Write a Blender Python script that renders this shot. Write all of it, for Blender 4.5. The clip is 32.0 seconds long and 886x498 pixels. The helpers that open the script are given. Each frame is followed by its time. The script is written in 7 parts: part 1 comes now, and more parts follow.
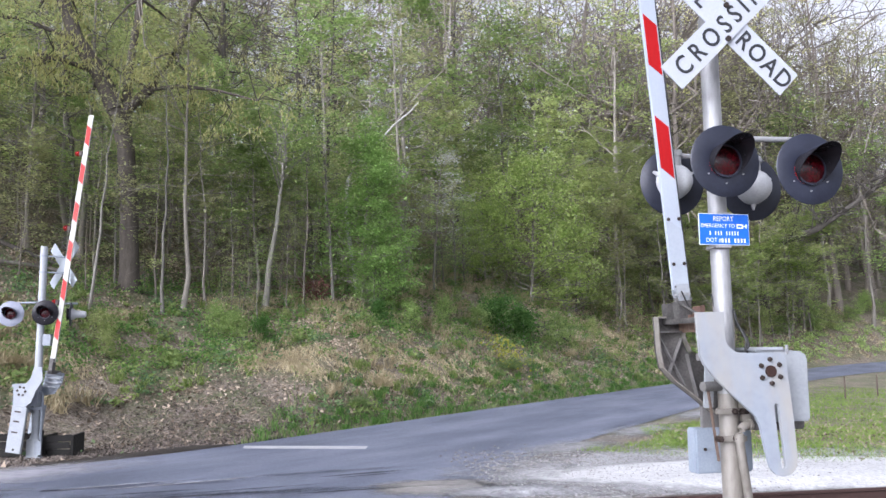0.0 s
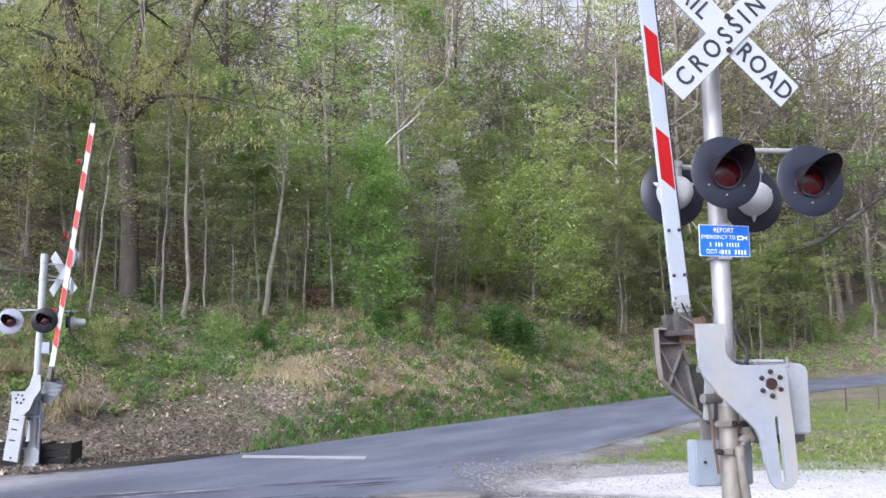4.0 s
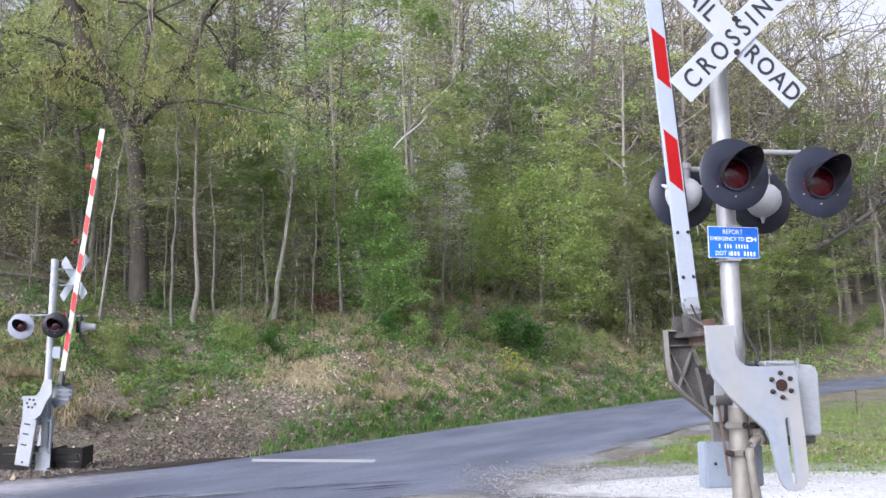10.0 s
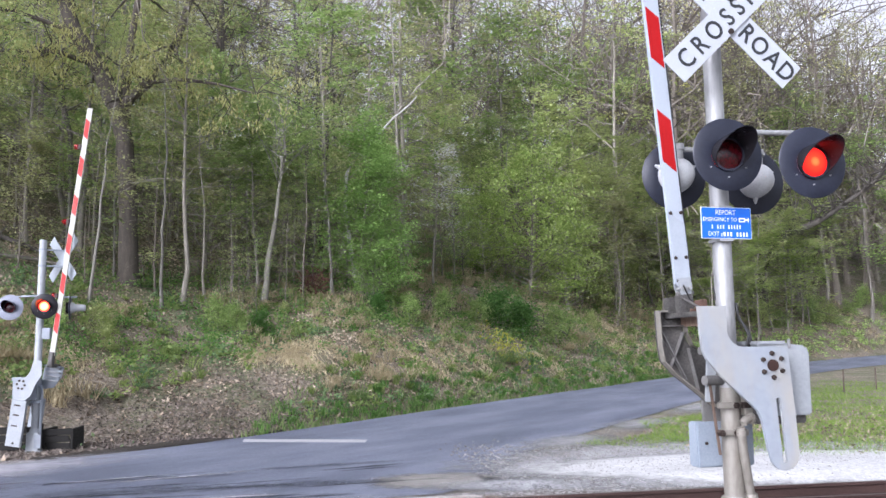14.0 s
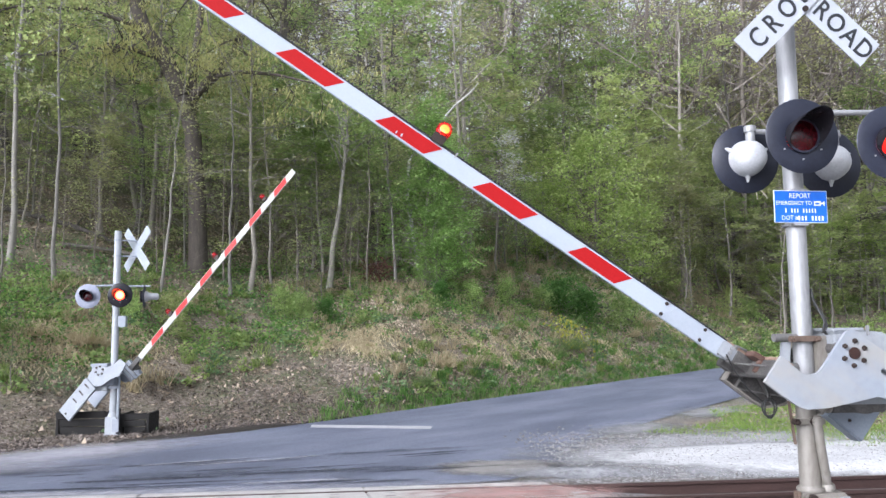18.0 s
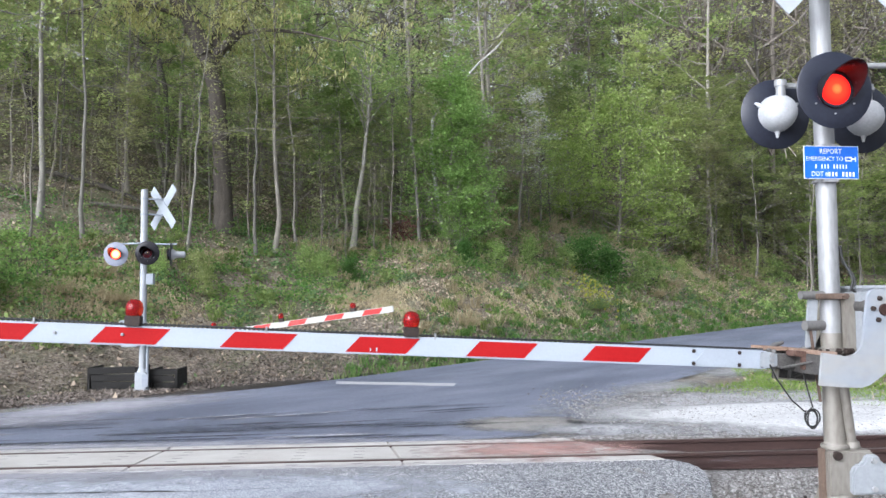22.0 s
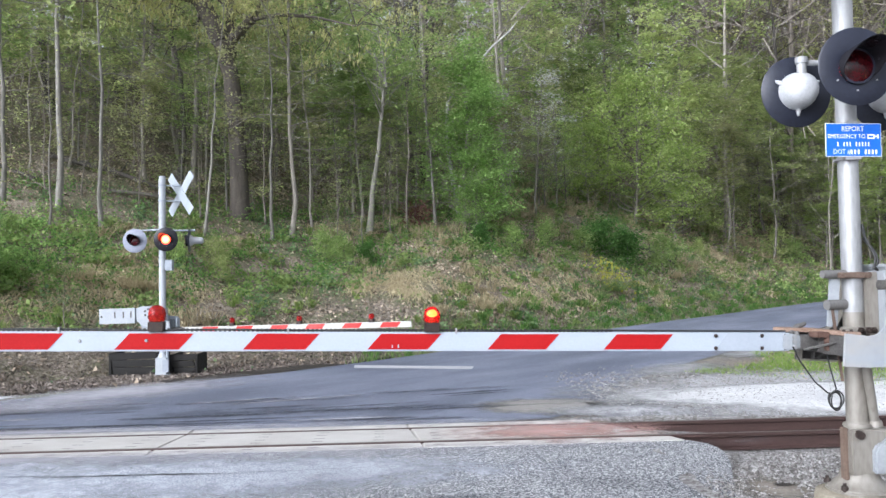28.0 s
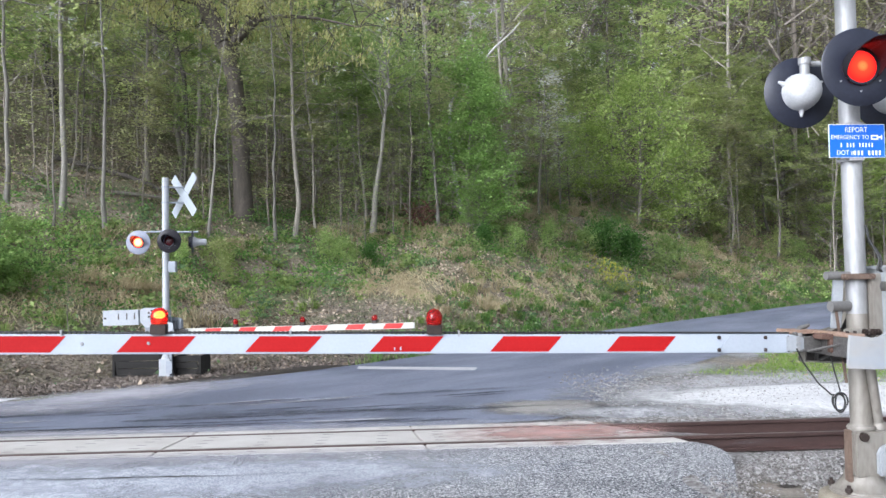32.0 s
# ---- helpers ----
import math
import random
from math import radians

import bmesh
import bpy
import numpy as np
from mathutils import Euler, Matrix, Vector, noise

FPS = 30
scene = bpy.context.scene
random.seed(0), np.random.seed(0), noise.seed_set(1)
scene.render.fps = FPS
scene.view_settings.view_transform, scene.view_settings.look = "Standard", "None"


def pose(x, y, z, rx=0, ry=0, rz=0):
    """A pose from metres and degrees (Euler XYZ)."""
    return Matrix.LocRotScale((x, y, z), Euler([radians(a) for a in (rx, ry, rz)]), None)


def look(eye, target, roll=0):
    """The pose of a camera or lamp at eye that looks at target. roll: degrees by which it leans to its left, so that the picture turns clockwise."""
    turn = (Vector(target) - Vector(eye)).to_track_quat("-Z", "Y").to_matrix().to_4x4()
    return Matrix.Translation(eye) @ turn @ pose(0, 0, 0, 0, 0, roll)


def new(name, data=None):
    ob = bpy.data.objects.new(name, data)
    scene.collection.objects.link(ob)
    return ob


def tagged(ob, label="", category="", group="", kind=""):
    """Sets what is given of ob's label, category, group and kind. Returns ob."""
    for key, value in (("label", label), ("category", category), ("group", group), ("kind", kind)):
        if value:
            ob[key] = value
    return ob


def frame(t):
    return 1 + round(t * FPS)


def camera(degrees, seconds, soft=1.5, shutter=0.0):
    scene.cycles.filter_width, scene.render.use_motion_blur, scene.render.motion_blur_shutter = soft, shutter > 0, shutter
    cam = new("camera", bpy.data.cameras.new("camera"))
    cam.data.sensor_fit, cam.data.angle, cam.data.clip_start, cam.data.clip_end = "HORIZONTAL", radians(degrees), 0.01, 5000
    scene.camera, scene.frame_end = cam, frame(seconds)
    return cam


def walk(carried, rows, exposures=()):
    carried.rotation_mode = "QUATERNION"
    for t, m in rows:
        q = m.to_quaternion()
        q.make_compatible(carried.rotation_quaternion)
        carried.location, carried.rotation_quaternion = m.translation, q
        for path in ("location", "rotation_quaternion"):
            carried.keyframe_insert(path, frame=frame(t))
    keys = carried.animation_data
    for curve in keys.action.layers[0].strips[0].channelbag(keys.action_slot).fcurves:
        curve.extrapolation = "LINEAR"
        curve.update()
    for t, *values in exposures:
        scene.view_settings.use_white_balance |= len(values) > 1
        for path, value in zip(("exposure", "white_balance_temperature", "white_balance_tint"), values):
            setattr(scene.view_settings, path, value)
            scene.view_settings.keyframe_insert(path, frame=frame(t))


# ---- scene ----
cam = camera(55.9, 32.0)
PATH = [
    (0, (0.125, 0.138, 1.793), (0.099, 2.121, 2.049), -0.7),
    (0.5, (0.13, 0.147, 1.798), (0.104, 2.129, 2.06), -0.5),
    (1, (0.135, 0.16, 1.795), (0.104, 2.14, 2.075), -0.4),
    (1.5, (0.136, 0.153, 1.798), (0.101, 2.133, 2.079), -0.4),
    (2, (0.135, 0.16, 1.803), (0.101, 2.14, 2.078), -0.5),
    (2.5, (0.14, 0.163, 1.803), (0.109, 2.144, 2.073), -0.5),
    (3, (0.138, 0.16, 1.801), (0.107, 2.141, 2.075), -0.5),
    (3.5, (0.136, 0.159, 1.796), (0.106, 2.139, 2.076), -0.4),
    (5.5, (0.138, 0.159, 1.801), (0.116, 2.139, 2.076), -0.4),
    (6, (0.136, 0.16, 1.794), (0.118, 2.141, 2.071), -0.3),
    (6.5, (0.124, 0.142, 1.785), (0.101, 2.122, 2.066), -0.3),
    (7, (0.128, 0.143, 1.788), (0.099, 2.123, 2.069), -0.3),
    (7.5, (0.127, 0.141, 1.787), (0.099, 2.121, 2.069), -0.3),
    (8, (0.126, 0.136, 1.787), (0.095, 2.116, 2.069), -0.3),
    (8.5, (0.122, 0.135, 1.783), (0.087, 2.115, 2.065), -0.4),
    (9, (0.116, 0.117, 1.784), (0.077, 2.097, 2.069), -0.6),
    (9.5, (0.122, 0.128, 1.791), (0.078, 2.106, 2.082), -0.6),
    (10, (0.123, 0.132, 1.793), (0.077, 2.111, 2.08), -0.6),
    (10.5, (0.123, 0.134, 1.789), (0.082, 2.115, 2.067), -0.5),
    (11, (0.125, 0.134, 1.792), (0.084, 2.115, 2.066), -0.5),
    (11.5, (0.116, 0.138, 1.792), (0.086, 2.121, 2.05), -0.2),
    (12, (0.109, 0.156, 1.793), (0.104, 2.141, 2.044), -0.0),
    (12.5, (0.107, 0.185, 1.79), (0.098, 2.17, 2.035), -0.1),
    (13, (0.099, 0.179, 1.8), (0.079, 2.164, 2.041), -0.2),
    (13.5, (0.102, 0.164, 1.796), (0.086, 2.149, 2.035), -0.5),
    (15.5, (0.112, 0.151, 1.796), (0.022, 2.133, 2.047), -1.3),
    (16, (0.097, 0.166, 1.791), (-0.027, 2.149, 2.022), -1.2),
    (16.5, (0.082, 0.159, 1.786), (-0.063, 2.143, 1.991), -1.1),
    (17, (0.072, 0.157, 1.779), (-0.083, 2.142, 1.965), -1.0),
    (17.5, (0.079, 0.152, 1.78), (-0.087, 2.135, 1.98), -0.7),
    (18, (0.078, 0.149, 1.794), (-0.094, 2.13, 2.007), -0.7),
    (18.5, (0.082, 0.159, 1.786), (-0.077, 2.142, 1.991), -0.5),
    (19, (0.089, 0.167, 1.782), (-0.062, 2.151, 1.978), -0.4),
    (19.5, (0.081, 0.146, 1.785), (-0.08, 2.131, 1.966), -0.5),
    (20, (0.069, 0.139, 1.774), (-0.105, 2.124, 1.941), -0.5),
    (20.5, (0.077, 0.145, 1.777), (-0.115, 2.13, 1.935), -0.7),
    (21, (0.084, 0.16, 1.777), (-0.121, 2.143, 1.935), -0.7),
    (21.5, (0.07, 0.146, 1.775), (-0.142, 2.129, 1.921), -0.6),
    (22, (0.074, 0.156, 1.773), (-0.156, 2.139, 1.89), -0.5),
    (22.5, (0.061, 0.16, 1.77), (-0.218, 2.139, 1.841), -0.6),
    (23, (0.053, 0.175, 1.762), (-0.262, 2.15, 1.777), -0.9),
    (23.5, (0.058, 0.169, 1.763), (-0.244, 2.146, 1.777), -1.0),
    (24, (0.055, 0.163, 1.758), (-0.25, 2.139, 1.791), -0.9),
    (24.5, (0.059, 0.165, 1.758), (-0.252, 2.14, 1.798), -0.8),
    (25, (0.058, 0.172, 1.768), (-0.247, 2.148, 1.801), -1.0),
    (25.5, (0.062, 0.186, 1.765), (-0.234, 2.164, 1.794), -1.0),
    (26, (0.065, 0.183, 1.763), (-0.219, 2.163, 1.798), -0.7),
    (26.5, (0.064, 0.148, 1.759), (-0.191, 2.131, 1.814), -0.4),
    (28.5, (0.049, 0.151, 1.765), (-0.222, 2.131, 1.845), -1.1),
    (29, (0.06, 0.159, 1.774), (-0.209, 2.139, 1.85), -1.0),
    (29.5, (0.049, 0.149, 1.767), (-0.228, 2.128, 1.851), -0.9),
    (30, (0.047, 0.149, 1.763), (-0.242, 2.126, 1.853), -0.9),
    (30.5, (0.042, 0.143, 1.763), (-0.246, 2.121, 1.848), -1.0),
    (31, (0.05, 0.152, 1.762), (-0.229, 2.13, 1.844), -1.1),
    (31.5, (0.05, 0.151, 1.764), (-0.223, 2.131, 1.842), -1.1),
    (32, (0.058, 0.158, 1.772), (-0.218, 2.138, 1.853), -1.1),
]
walk(cam, [(t, look(eye, target, roll)) for t, eye, target, roll in PATH], exposures=[(0, 0.45, 5790, 18), (14, 0.45, 5790, 18), (22, 0.45, 5790, 12), (32, 0.45, 5790, 12)])

# ---- sky and sun: bright overcast ----
world = bpy.data.worlds.new("sky")
scene.world = world
world.use_nodes = True
wn, wl = world.node_tree.nodes, world.node_tree.links
sky = wn.new("ShaderNodeTexSky")
sky.sky_type, sky.sun_disc = "NISHITA", False
sky.sun_elevation, sky.sun_rotation = radians(27), radians(215)
sky.air_density, sky.dust_density = 1.0, 4.0
pale = wn.new("ShaderNodeHueSaturation")
pale.inputs["Saturation"].default_value = 0.08
wl.new(sky.outputs["Color"], pale.inputs["Color"])
wl.new(pale.outputs["Color"], wn["Background"].inputs["Color"])
wn["Background"].inputs["Strength"].default_value = 0.186
sun = new("sun", bpy.data.lights.new("sun", "SUN"))
sun.data.energy, sun.data.angle, sun.data.color = 2.15, radians(45), (1.0, 0.96, 0.9)
sun.matrix_world = look((0, 0, 60), (0 + 22, 0 + 31, 60 - 19.5))


# ---- the lie of the land ----
TA = radians(10.75)                      # the track's direction, from +x
TU, TN = (math.cos(TA), math.sin(TA)), (-math.sin(TA), math.cos(TA))
RAIL_NEAR, RAIL_FAR = 9.43, 10.87        # rails, metres along TN
EDGE = [(-90, -2.5), (-40, 6.6), (-20, 10.2), (-12.5, 11.6), (-10.2, 12.6), (-8.8, 14.6), (-7.1, 17.1), (-5.3, 19.9),
        (-1.7, 26.8), (5.1, 38.6), (13.2, 51), (27, 69), (48, 88), (90, 108), (190, 140)]          # hill-side edge of the road
RIGHT = [(-90, -5.6), (-40, 4.0), (-20, 7.8), (-12.5, 9.06), (-9.5, 9.63), (-6.5, 10.2), (-1.9, 11.08), (0.35, 11.6), (0.9, 14.4),
         (1.6, 17.4), (4.6, 23.4), (8.6, 30.8), (15.5, 43.5), (23.5, 55), (34, 67), (54, 82), (94, 100), (192, 131)]   # the other edge


def base_z(x, y):
    """The level ground: a little fall over the canted track, a long rise far up the road."""
    v = x * TN[0] + y * TN[1]
    return np.interp(v, [-60, 9.35, 10.95, 19, 25, 40, 60, 100, 200, 400], [0, 0, -0.10, -0.22, -0.22, -0.10, 0.30, 2.0, 6.0, 12])


def edge_dist(x, y):
    """Metres from the hill-side edge of the road, positive up the hill."""
    x, y = np.asarray(x, float), np.asarray(y, float)
    best, sign = np.full(x.shape, 1e9), np.ones(x.shape)
    for (ax, ay), (bx, by) in zip(EDGE, EDGE[1:]):
        dx, dy = bx - ax, by - ay
        k = np.clip(((x - ax) * dx + (y - ay) * dy) / (dx * dx + dy * dy), 0, 1)
        d = np.hypot(x - ax - k * dx, y - ay - k * dy)
        side = dx * (y - ay) - dy * (x - ax)
        near = d < best
        best, sign = np.where(near, d, best), np.where(near, np.sign(side), sign)
    return best * sign


def ground_z(x, y):
    x, y = np.asarray(x, float), np.asarray(y, float)
    s = edge_dist(x, y)
    shelf = np.interp(x, [-14, -9.0, -6.5, -4.5, 12], [3.4, 3.4, 2.0, 0.5, 0.5])
    up = np.interp(s - shelf, [-0.9, -0.45, 0, 0.5, 2.0, 7.6, 13, 60, 95, 200], [0, -0.10, -0.03, 0.18, 0.85, 3.25, 5.0, 21, 27, 27])
    steep = 1 + np.interp(y, [22, 34, 46, 80], [0.0, 0.45, 0.6, 0.5]) * np.interp(x, [-12, -2], [0.35, 1])
    up = np.where(up > 0, up * steep, up)
    rough = (np.sin(x * 1.7 + y * 0.6) * np.sin(y * 1.3 - x * 0.4) * 0.09 + np.sin(x * 4.1 - y * 2.2) * np.sin(y * 3.7 + x) * 0.04
             + np.sin(x * 0.31 + 1.0) * np.sin(y * 0.27) * 0.35 * np.clip((s - 8) / 8, 0, 1))
    v = x * TN[0] + y * TN[1]
    u = x * TU[0] + y * TU[1]
    ballast = np.clip((u - 2.75) / 0.7, 0, 1) * np.clip((v - 7.9) / 0.9, 0, 1) * np.clip((12.2 - v) / 1.0, 0, 1)
    verge = np.clip((u - 2.55 - 0.1 * np.sin(v * 2)) / 0.9, 0, 1) * np.clip((8.6 - v) / 0.8, 0, 1)
    return base_z(x, y) + up + rough * np.clip((s - shelf + 0.3) / 1.5, 0, 1) - 0.19 * ballast - 0.045 * verge


# ---- building helpers ----
class Geo:
    """Collects faces for one mesh."""

    def __init__(self):
        self.V, self.F = [], []

    def add(self, verts, faces):
        k = len(self.V)
        self.V += [tuple(v) for v in verts]
        self.F += [tuple(i + k for i in f) for f in faces]
        return self

    def box(self, x0, x1, y0, y1, z0, z1):
        v = [(x, y, z) for z in (z0, z1) for x, y in ((x0, y0), (x1, y0), (x1, y1), (x0, y1))]
        return self.add(v, [(3, 2, 1, 0), (4, 5, 6, 7), (0, 1, 5, 4), (1, 2, 6, 5), (2, 3, 7, 6), (3, 0, 4, 7)])

    def tube(self, path, radii, n=10, caps=True):
        path = [Vector(p) for p in path]
        k0, v, f = 0, [], []
        for i, p in enumerate(path):
            d = (path[min(i + 1, len(path) - 1)] - path[max(i - 1, 0)]).normalized()
            a = d.cross(Vector((0, 0, 1)) if abs(d.z) < 0.9 else Vector((1, 0, 0))).normalized()
            b = d.cross(a)
            r = float(radii[i] if hasattr(radii, "__len__") else radii)
            v += [p + r * (math.cos(2 * math.pi * j / n) * a + math.sin(2 * math.pi * j / n) * b) for j in range(n)]
        for i in range(len(path) - 1):
            f += [(i * n + j, i * n + (j + 1) % n, (i + 1) * n + (j + 1) % n, (i + 1) * n + j) for j in range(n)]
        if caps:
            f += [tuple(range(n))[::-1], tuple((len(path) - 1) * n + j for j in range(n))]
        return self.add(v, f)

    def prism(self, outline, y0, y1):
        """An outline in x, z drawn out along y."""
        n = len(outline)
        v = [(x, y, z) for y in (y0, y1) for x, z in outline]
        f = [tuple(range(n)), tuple(range(n, 2 * n))[::-1]] + [(i, i + n, (i + 1) % n + n, (i + 1) % n) for i in range(n)]
        return self.add(v, f)

    def lathe(self, profile, n=28, axis="y"):
        """A profile of (radius, height) turned round an axis."""
        v, f = [], []
        for r, h in profile:
            for j in range(n):
                c, s = r * math.cos(2 * math.pi * j / n), r * math.sin(2 * math.pi * j / n)
                v.append((c, h, s) if axis == "y" else (c, s, h))
        for i in range(len(profile) - 1):
            f += [(i * n + j, (i + 1) * n + j, (i + 1) * n + (j + 1) % n, i * n + (j + 1) % n) for j in range(n)]
        return self.add(v, f)

    def mesh(self, name, bevel=0.0, smooth=None):
        me = bpy.data.meshes.new(name)
        me.from_pydata(self.V, [], self.F)
        bm = bmesh.new()
        bm.from_mesh(me)
        bmesh.ops.recalc_face_normals(bm, faces=bm.faces)
        if bevel:
            sharp = [e for e in bm.edges if e.is_manifold and e.calc_face_angle(0) > 0.6]
            bmesh.ops.bevel(bm, geom=sharp, offset=bevel, segments=2, affect="EDGES", clamp_overlap=True)
        bm.to_mesh(me)
        bm.free()
        if smooth:
            me.polygons.foreach_set("use_smooth", [True] * len(me.polygons))
            me.set_sharp_from_angle(angle=radians(smooth))
        return me


def thing(name, m, label, category, group="", kind=""):
    ob = new(name)
    ob.empty_display_size = 0.1
    ob.matrix_basis = m
    return tagged(ob, label, category, group, kind)


def part(name, geo, material, parent, label="", m=None, bevel=0.0, smooth=None, kind=""):
    """One mesh object under a thing or under a part."""
    me = geo.mesh(name, bevel, smooth) if isinstance(geo, Geo) else geo
    if not me.materials:
        me.materials.append(material)
    ob = new(name, me)
    ob.parent = parent
    if m is not None:
        ob.matrix_basis = m
    return tagged(ob, label=label, kind=kind)


def solid(name, geo, material, label, category, m=None, bevel=0.0, smooth=None, group="", kind=""):
    """A thing of one mesh."""
    ob = part(name, geo, material, None, "", m, bevel, smooth)
    return tagged(ob, label, category, group, kind)


def lettering(words, size, depth=0.002, gap=1.0, bold=0.012):
    """A mesh of built-in lettering, centred, in the x, z plane, that reads from -y."""
    cu = bpy.data.curves.new("lettering", "FONT")
    cu.body, cu.size, cu.extrude, cu.align_x, cu.align_y, cu.resolution_u = words, size, depth, "CENTER", "CENTER", 3
    cu.offset, cu.space_character = size * bold, gap
    ob = new("lettering", cu)
    me = bpy.data.meshes.new_from_object(ob.evaluated_get(bpy.context.evaluated_depsgraph_get()))
    bpy.data.objects.remove(ob)
    me.transform(Matrix.Rotation(radians(90), 4, "X"))
    return me


def from_arrays(name, verts, faces):
    """A mesh of equal-sided faces from arrays."""
    me = bpy.data.meshes.new(name)
    n = faces.shape[1]
    me.vertices.add(len(verts))
    me.vertices.foreach_set("co", np.ascontiguousarray(verts, np.float32).ravel())
    me.loops.add(faces.size)
    me.loops.foreach_set("vertex_index", np.ascontiguousarray(faces, np.int32).ravel())
    me.polygons.add(len(faces))
    me.polygons.foreach_set("loop_start", np.arange(0, faces.size, n, dtype=np.int32))
    me.update(calc_edges=True)
    return me


def leaf_quads(rng, at, size, flat=0.5, long=1.7, hang=0.0, three=False):
    """Leaf-shaped quads at the given places. flat: 1 lies level, 0 any way. hang: how much they point down."""
    n = len(at)
    d = rng.normal(size=(n, 3))
    d[:, 2] = d[:, 2] * (1 - flat) - hang * 2
    d /= np.linalg.norm(d, axis=1)[:, None]
    up = rng.normal(size=(n, 3)) * (1 - flat) + np.array([0, 0, 1.0]) * flat
    w = np.cross(d, up)
    w /= np.linalg.norm(w, axis=1)[:, None] + 1e-9
    s = (size * rng.uniform(0.6, 1.4, n))[:, None]
    mid = at + d * s * 0.45
    if three:
        v = np.stack([at + w * s / long * 0.55, at + d * s, at - w * s / long * 0.55], 1).reshape(-1, 3)
        return v, np.arange(3 * n).reshape(-1, 3)
    v = np.stack([at, mid + w * s / long / 2, at + d * s, mid - w * s / long / 2], 1).reshape(-1, 3)
    return v, np.arange(4 * n).reshape(-1, 4)


# ---- materials ----
def surface(name, colours, rough=0.6, metal=0.0, scale=6.0, fine=60.0, bump=0.2, depth=0.01, spread=0.0, flecks=None, sides=None, fleck_size=0.5, turn=0.0, blend=0.5, tight=0.4, gloss=0.5):
    """Paint, stone, metal, wood: two or three colours over coarse and fine grain, with relief, and a shade of its own for each object."""
    m = bpy.data.materials.new(name)
    m.use_nodes = True
    nt, b = m.node_tree, m.node_tree.nodes["Principled BSDF"]
    N, L = nt.nodes.new, nt.links.new
    co = N("ShaderNodeTexCoord").outputs["Object"]
    if sides:
        mp = N("ShaderNodeMapping")
        mp.inputs["Scale"].default_value = sides
        if turn:
            mp.vector_type = "TEXTURE"
            mp.inputs["Rotation"].default_value = (0, 0, turn)
        L(co, mp.inputs["Vector"])
        co = mp.outputs["Vector"]
    big, small = N("ShaderNodeTexNoise"), N("ShaderNodeTexNoise")
    big.inputs["Scale"].default_value, big.inputs["Detail"].default_value, big.inputs["Roughness"].default_value = scale, 6, 0.62
    small.inputs["Scale"].default_value, small.inputs["Detail"].default_value = fine, 4
    L(co, big.inputs["Vector"]), L(co, small.inputs["Vector"])
    ramp = N("ShaderNodeValToRGB")
    while len(ramp.color_ramp.elements) < len(colours):
        ramp.color_ramp.elements.new(0.5)
    for i, (e, c) in enumerate(zip(ramp.color_ramp.elements, colours)):
        e.position, e.color = 0.5 - tight / 2 + tight * i / max(1, len(colours) - 1), (*c, 1)
    mix = N("ShaderNodeMath")
    mix.operation = "MULTIPLY_ADD"
    mix.inputs[1].default_value = 0.45
    half = N("ShaderNodeMath")
    half.operation = "MULTIPLY_ADD"
    half.inputs[1].default_value, half.inputs[2].default_value = 0.55, 0.0
    L(big.outputs["Fac"], half.inputs[0])
    L(small.outputs["Fac"], mix.inputs[0])
    L(half.outputs[0], mix.inputs[2])
    L(mix.outputs[0], ramp.inputs["Fac"])
    colour = ramp.outputs["Color"]
    if flecks:
        vor = N("ShaderNodeTexVoronoi")
        vor.inputs["Scale"].default_value = fine * fleck_size
        L(co, vor.inputs["Vector"])
        fr = N("ShaderNodeValToRGB")
        cr = fr.color_ramp
        cr.interpolation = "CONSTANT"
        while len(cr.elements) < len(flecks):
            cr.elements.new(0.5)
        for i, (e, c) in enumerate(zip(cr.elements, flecks)):
            e.position, e.color = i / len(flecks), (*c, 1)
        sep = N("ShaderNodeSeparateColor")
        L(vor.outputs["Color"], sep.inputs["Color"])
        L(sep.outputs["Red"], fr.inputs["Fac"])
        mx = N("ShaderNodeMix")
        mx.data_type = "RGBA"
        mx.inputs["Factor"].default_value = blend
        L(colour, mx.inputs["A"]), L(fr.outputs["Color"], mx.inputs["B"])
        colour = mx.outputs["Result"]
    if spread:
        hsv, info, rng = N("ShaderNodeHueSaturation"), N("ShaderNodeObjectInfo"), N("ShaderNodeMapRange")
        rng.inputs["To Min"].default_value, rng.inputs["To Max"].default_value = 1 - spread, 1 + spread
        L(info.outputs["Random"], rng.inputs["Value"])
        L(rng.outputs["Result"], hsv.inputs["Value"])
        L(colour, hsv.inputs["Color"])
        colour = hsv.outputs["Color"]
    L(colour, b.inputs["Base Color"])
    rr = N("ShaderNodeMapRange")
    rr.inputs["To Min"].default_value, rr.inputs["To Max"].default_value = max(0.02, rough - 0.12), min(1, rough + 0.12)
    L(big.outputs["Fac"], rr.inputs["Value"])
    L(rr.outputs["Result"], b.inputs["Roughness"])
    b.inputs["Metallic"].default_value = metal
    b.inputs["Specular IOR Level"].default_value = gloss
    if bump:
        bp = N("ShaderNodeBump")
        bp.inputs["Strength"].default_value, bp.inputs["Distance"].default_value = bump, depth
        L(small.outputs["Fac"], bp.inputs["Height"])
        L(bp.outputs["Normal"], b.inputs["Normal"])
    return m


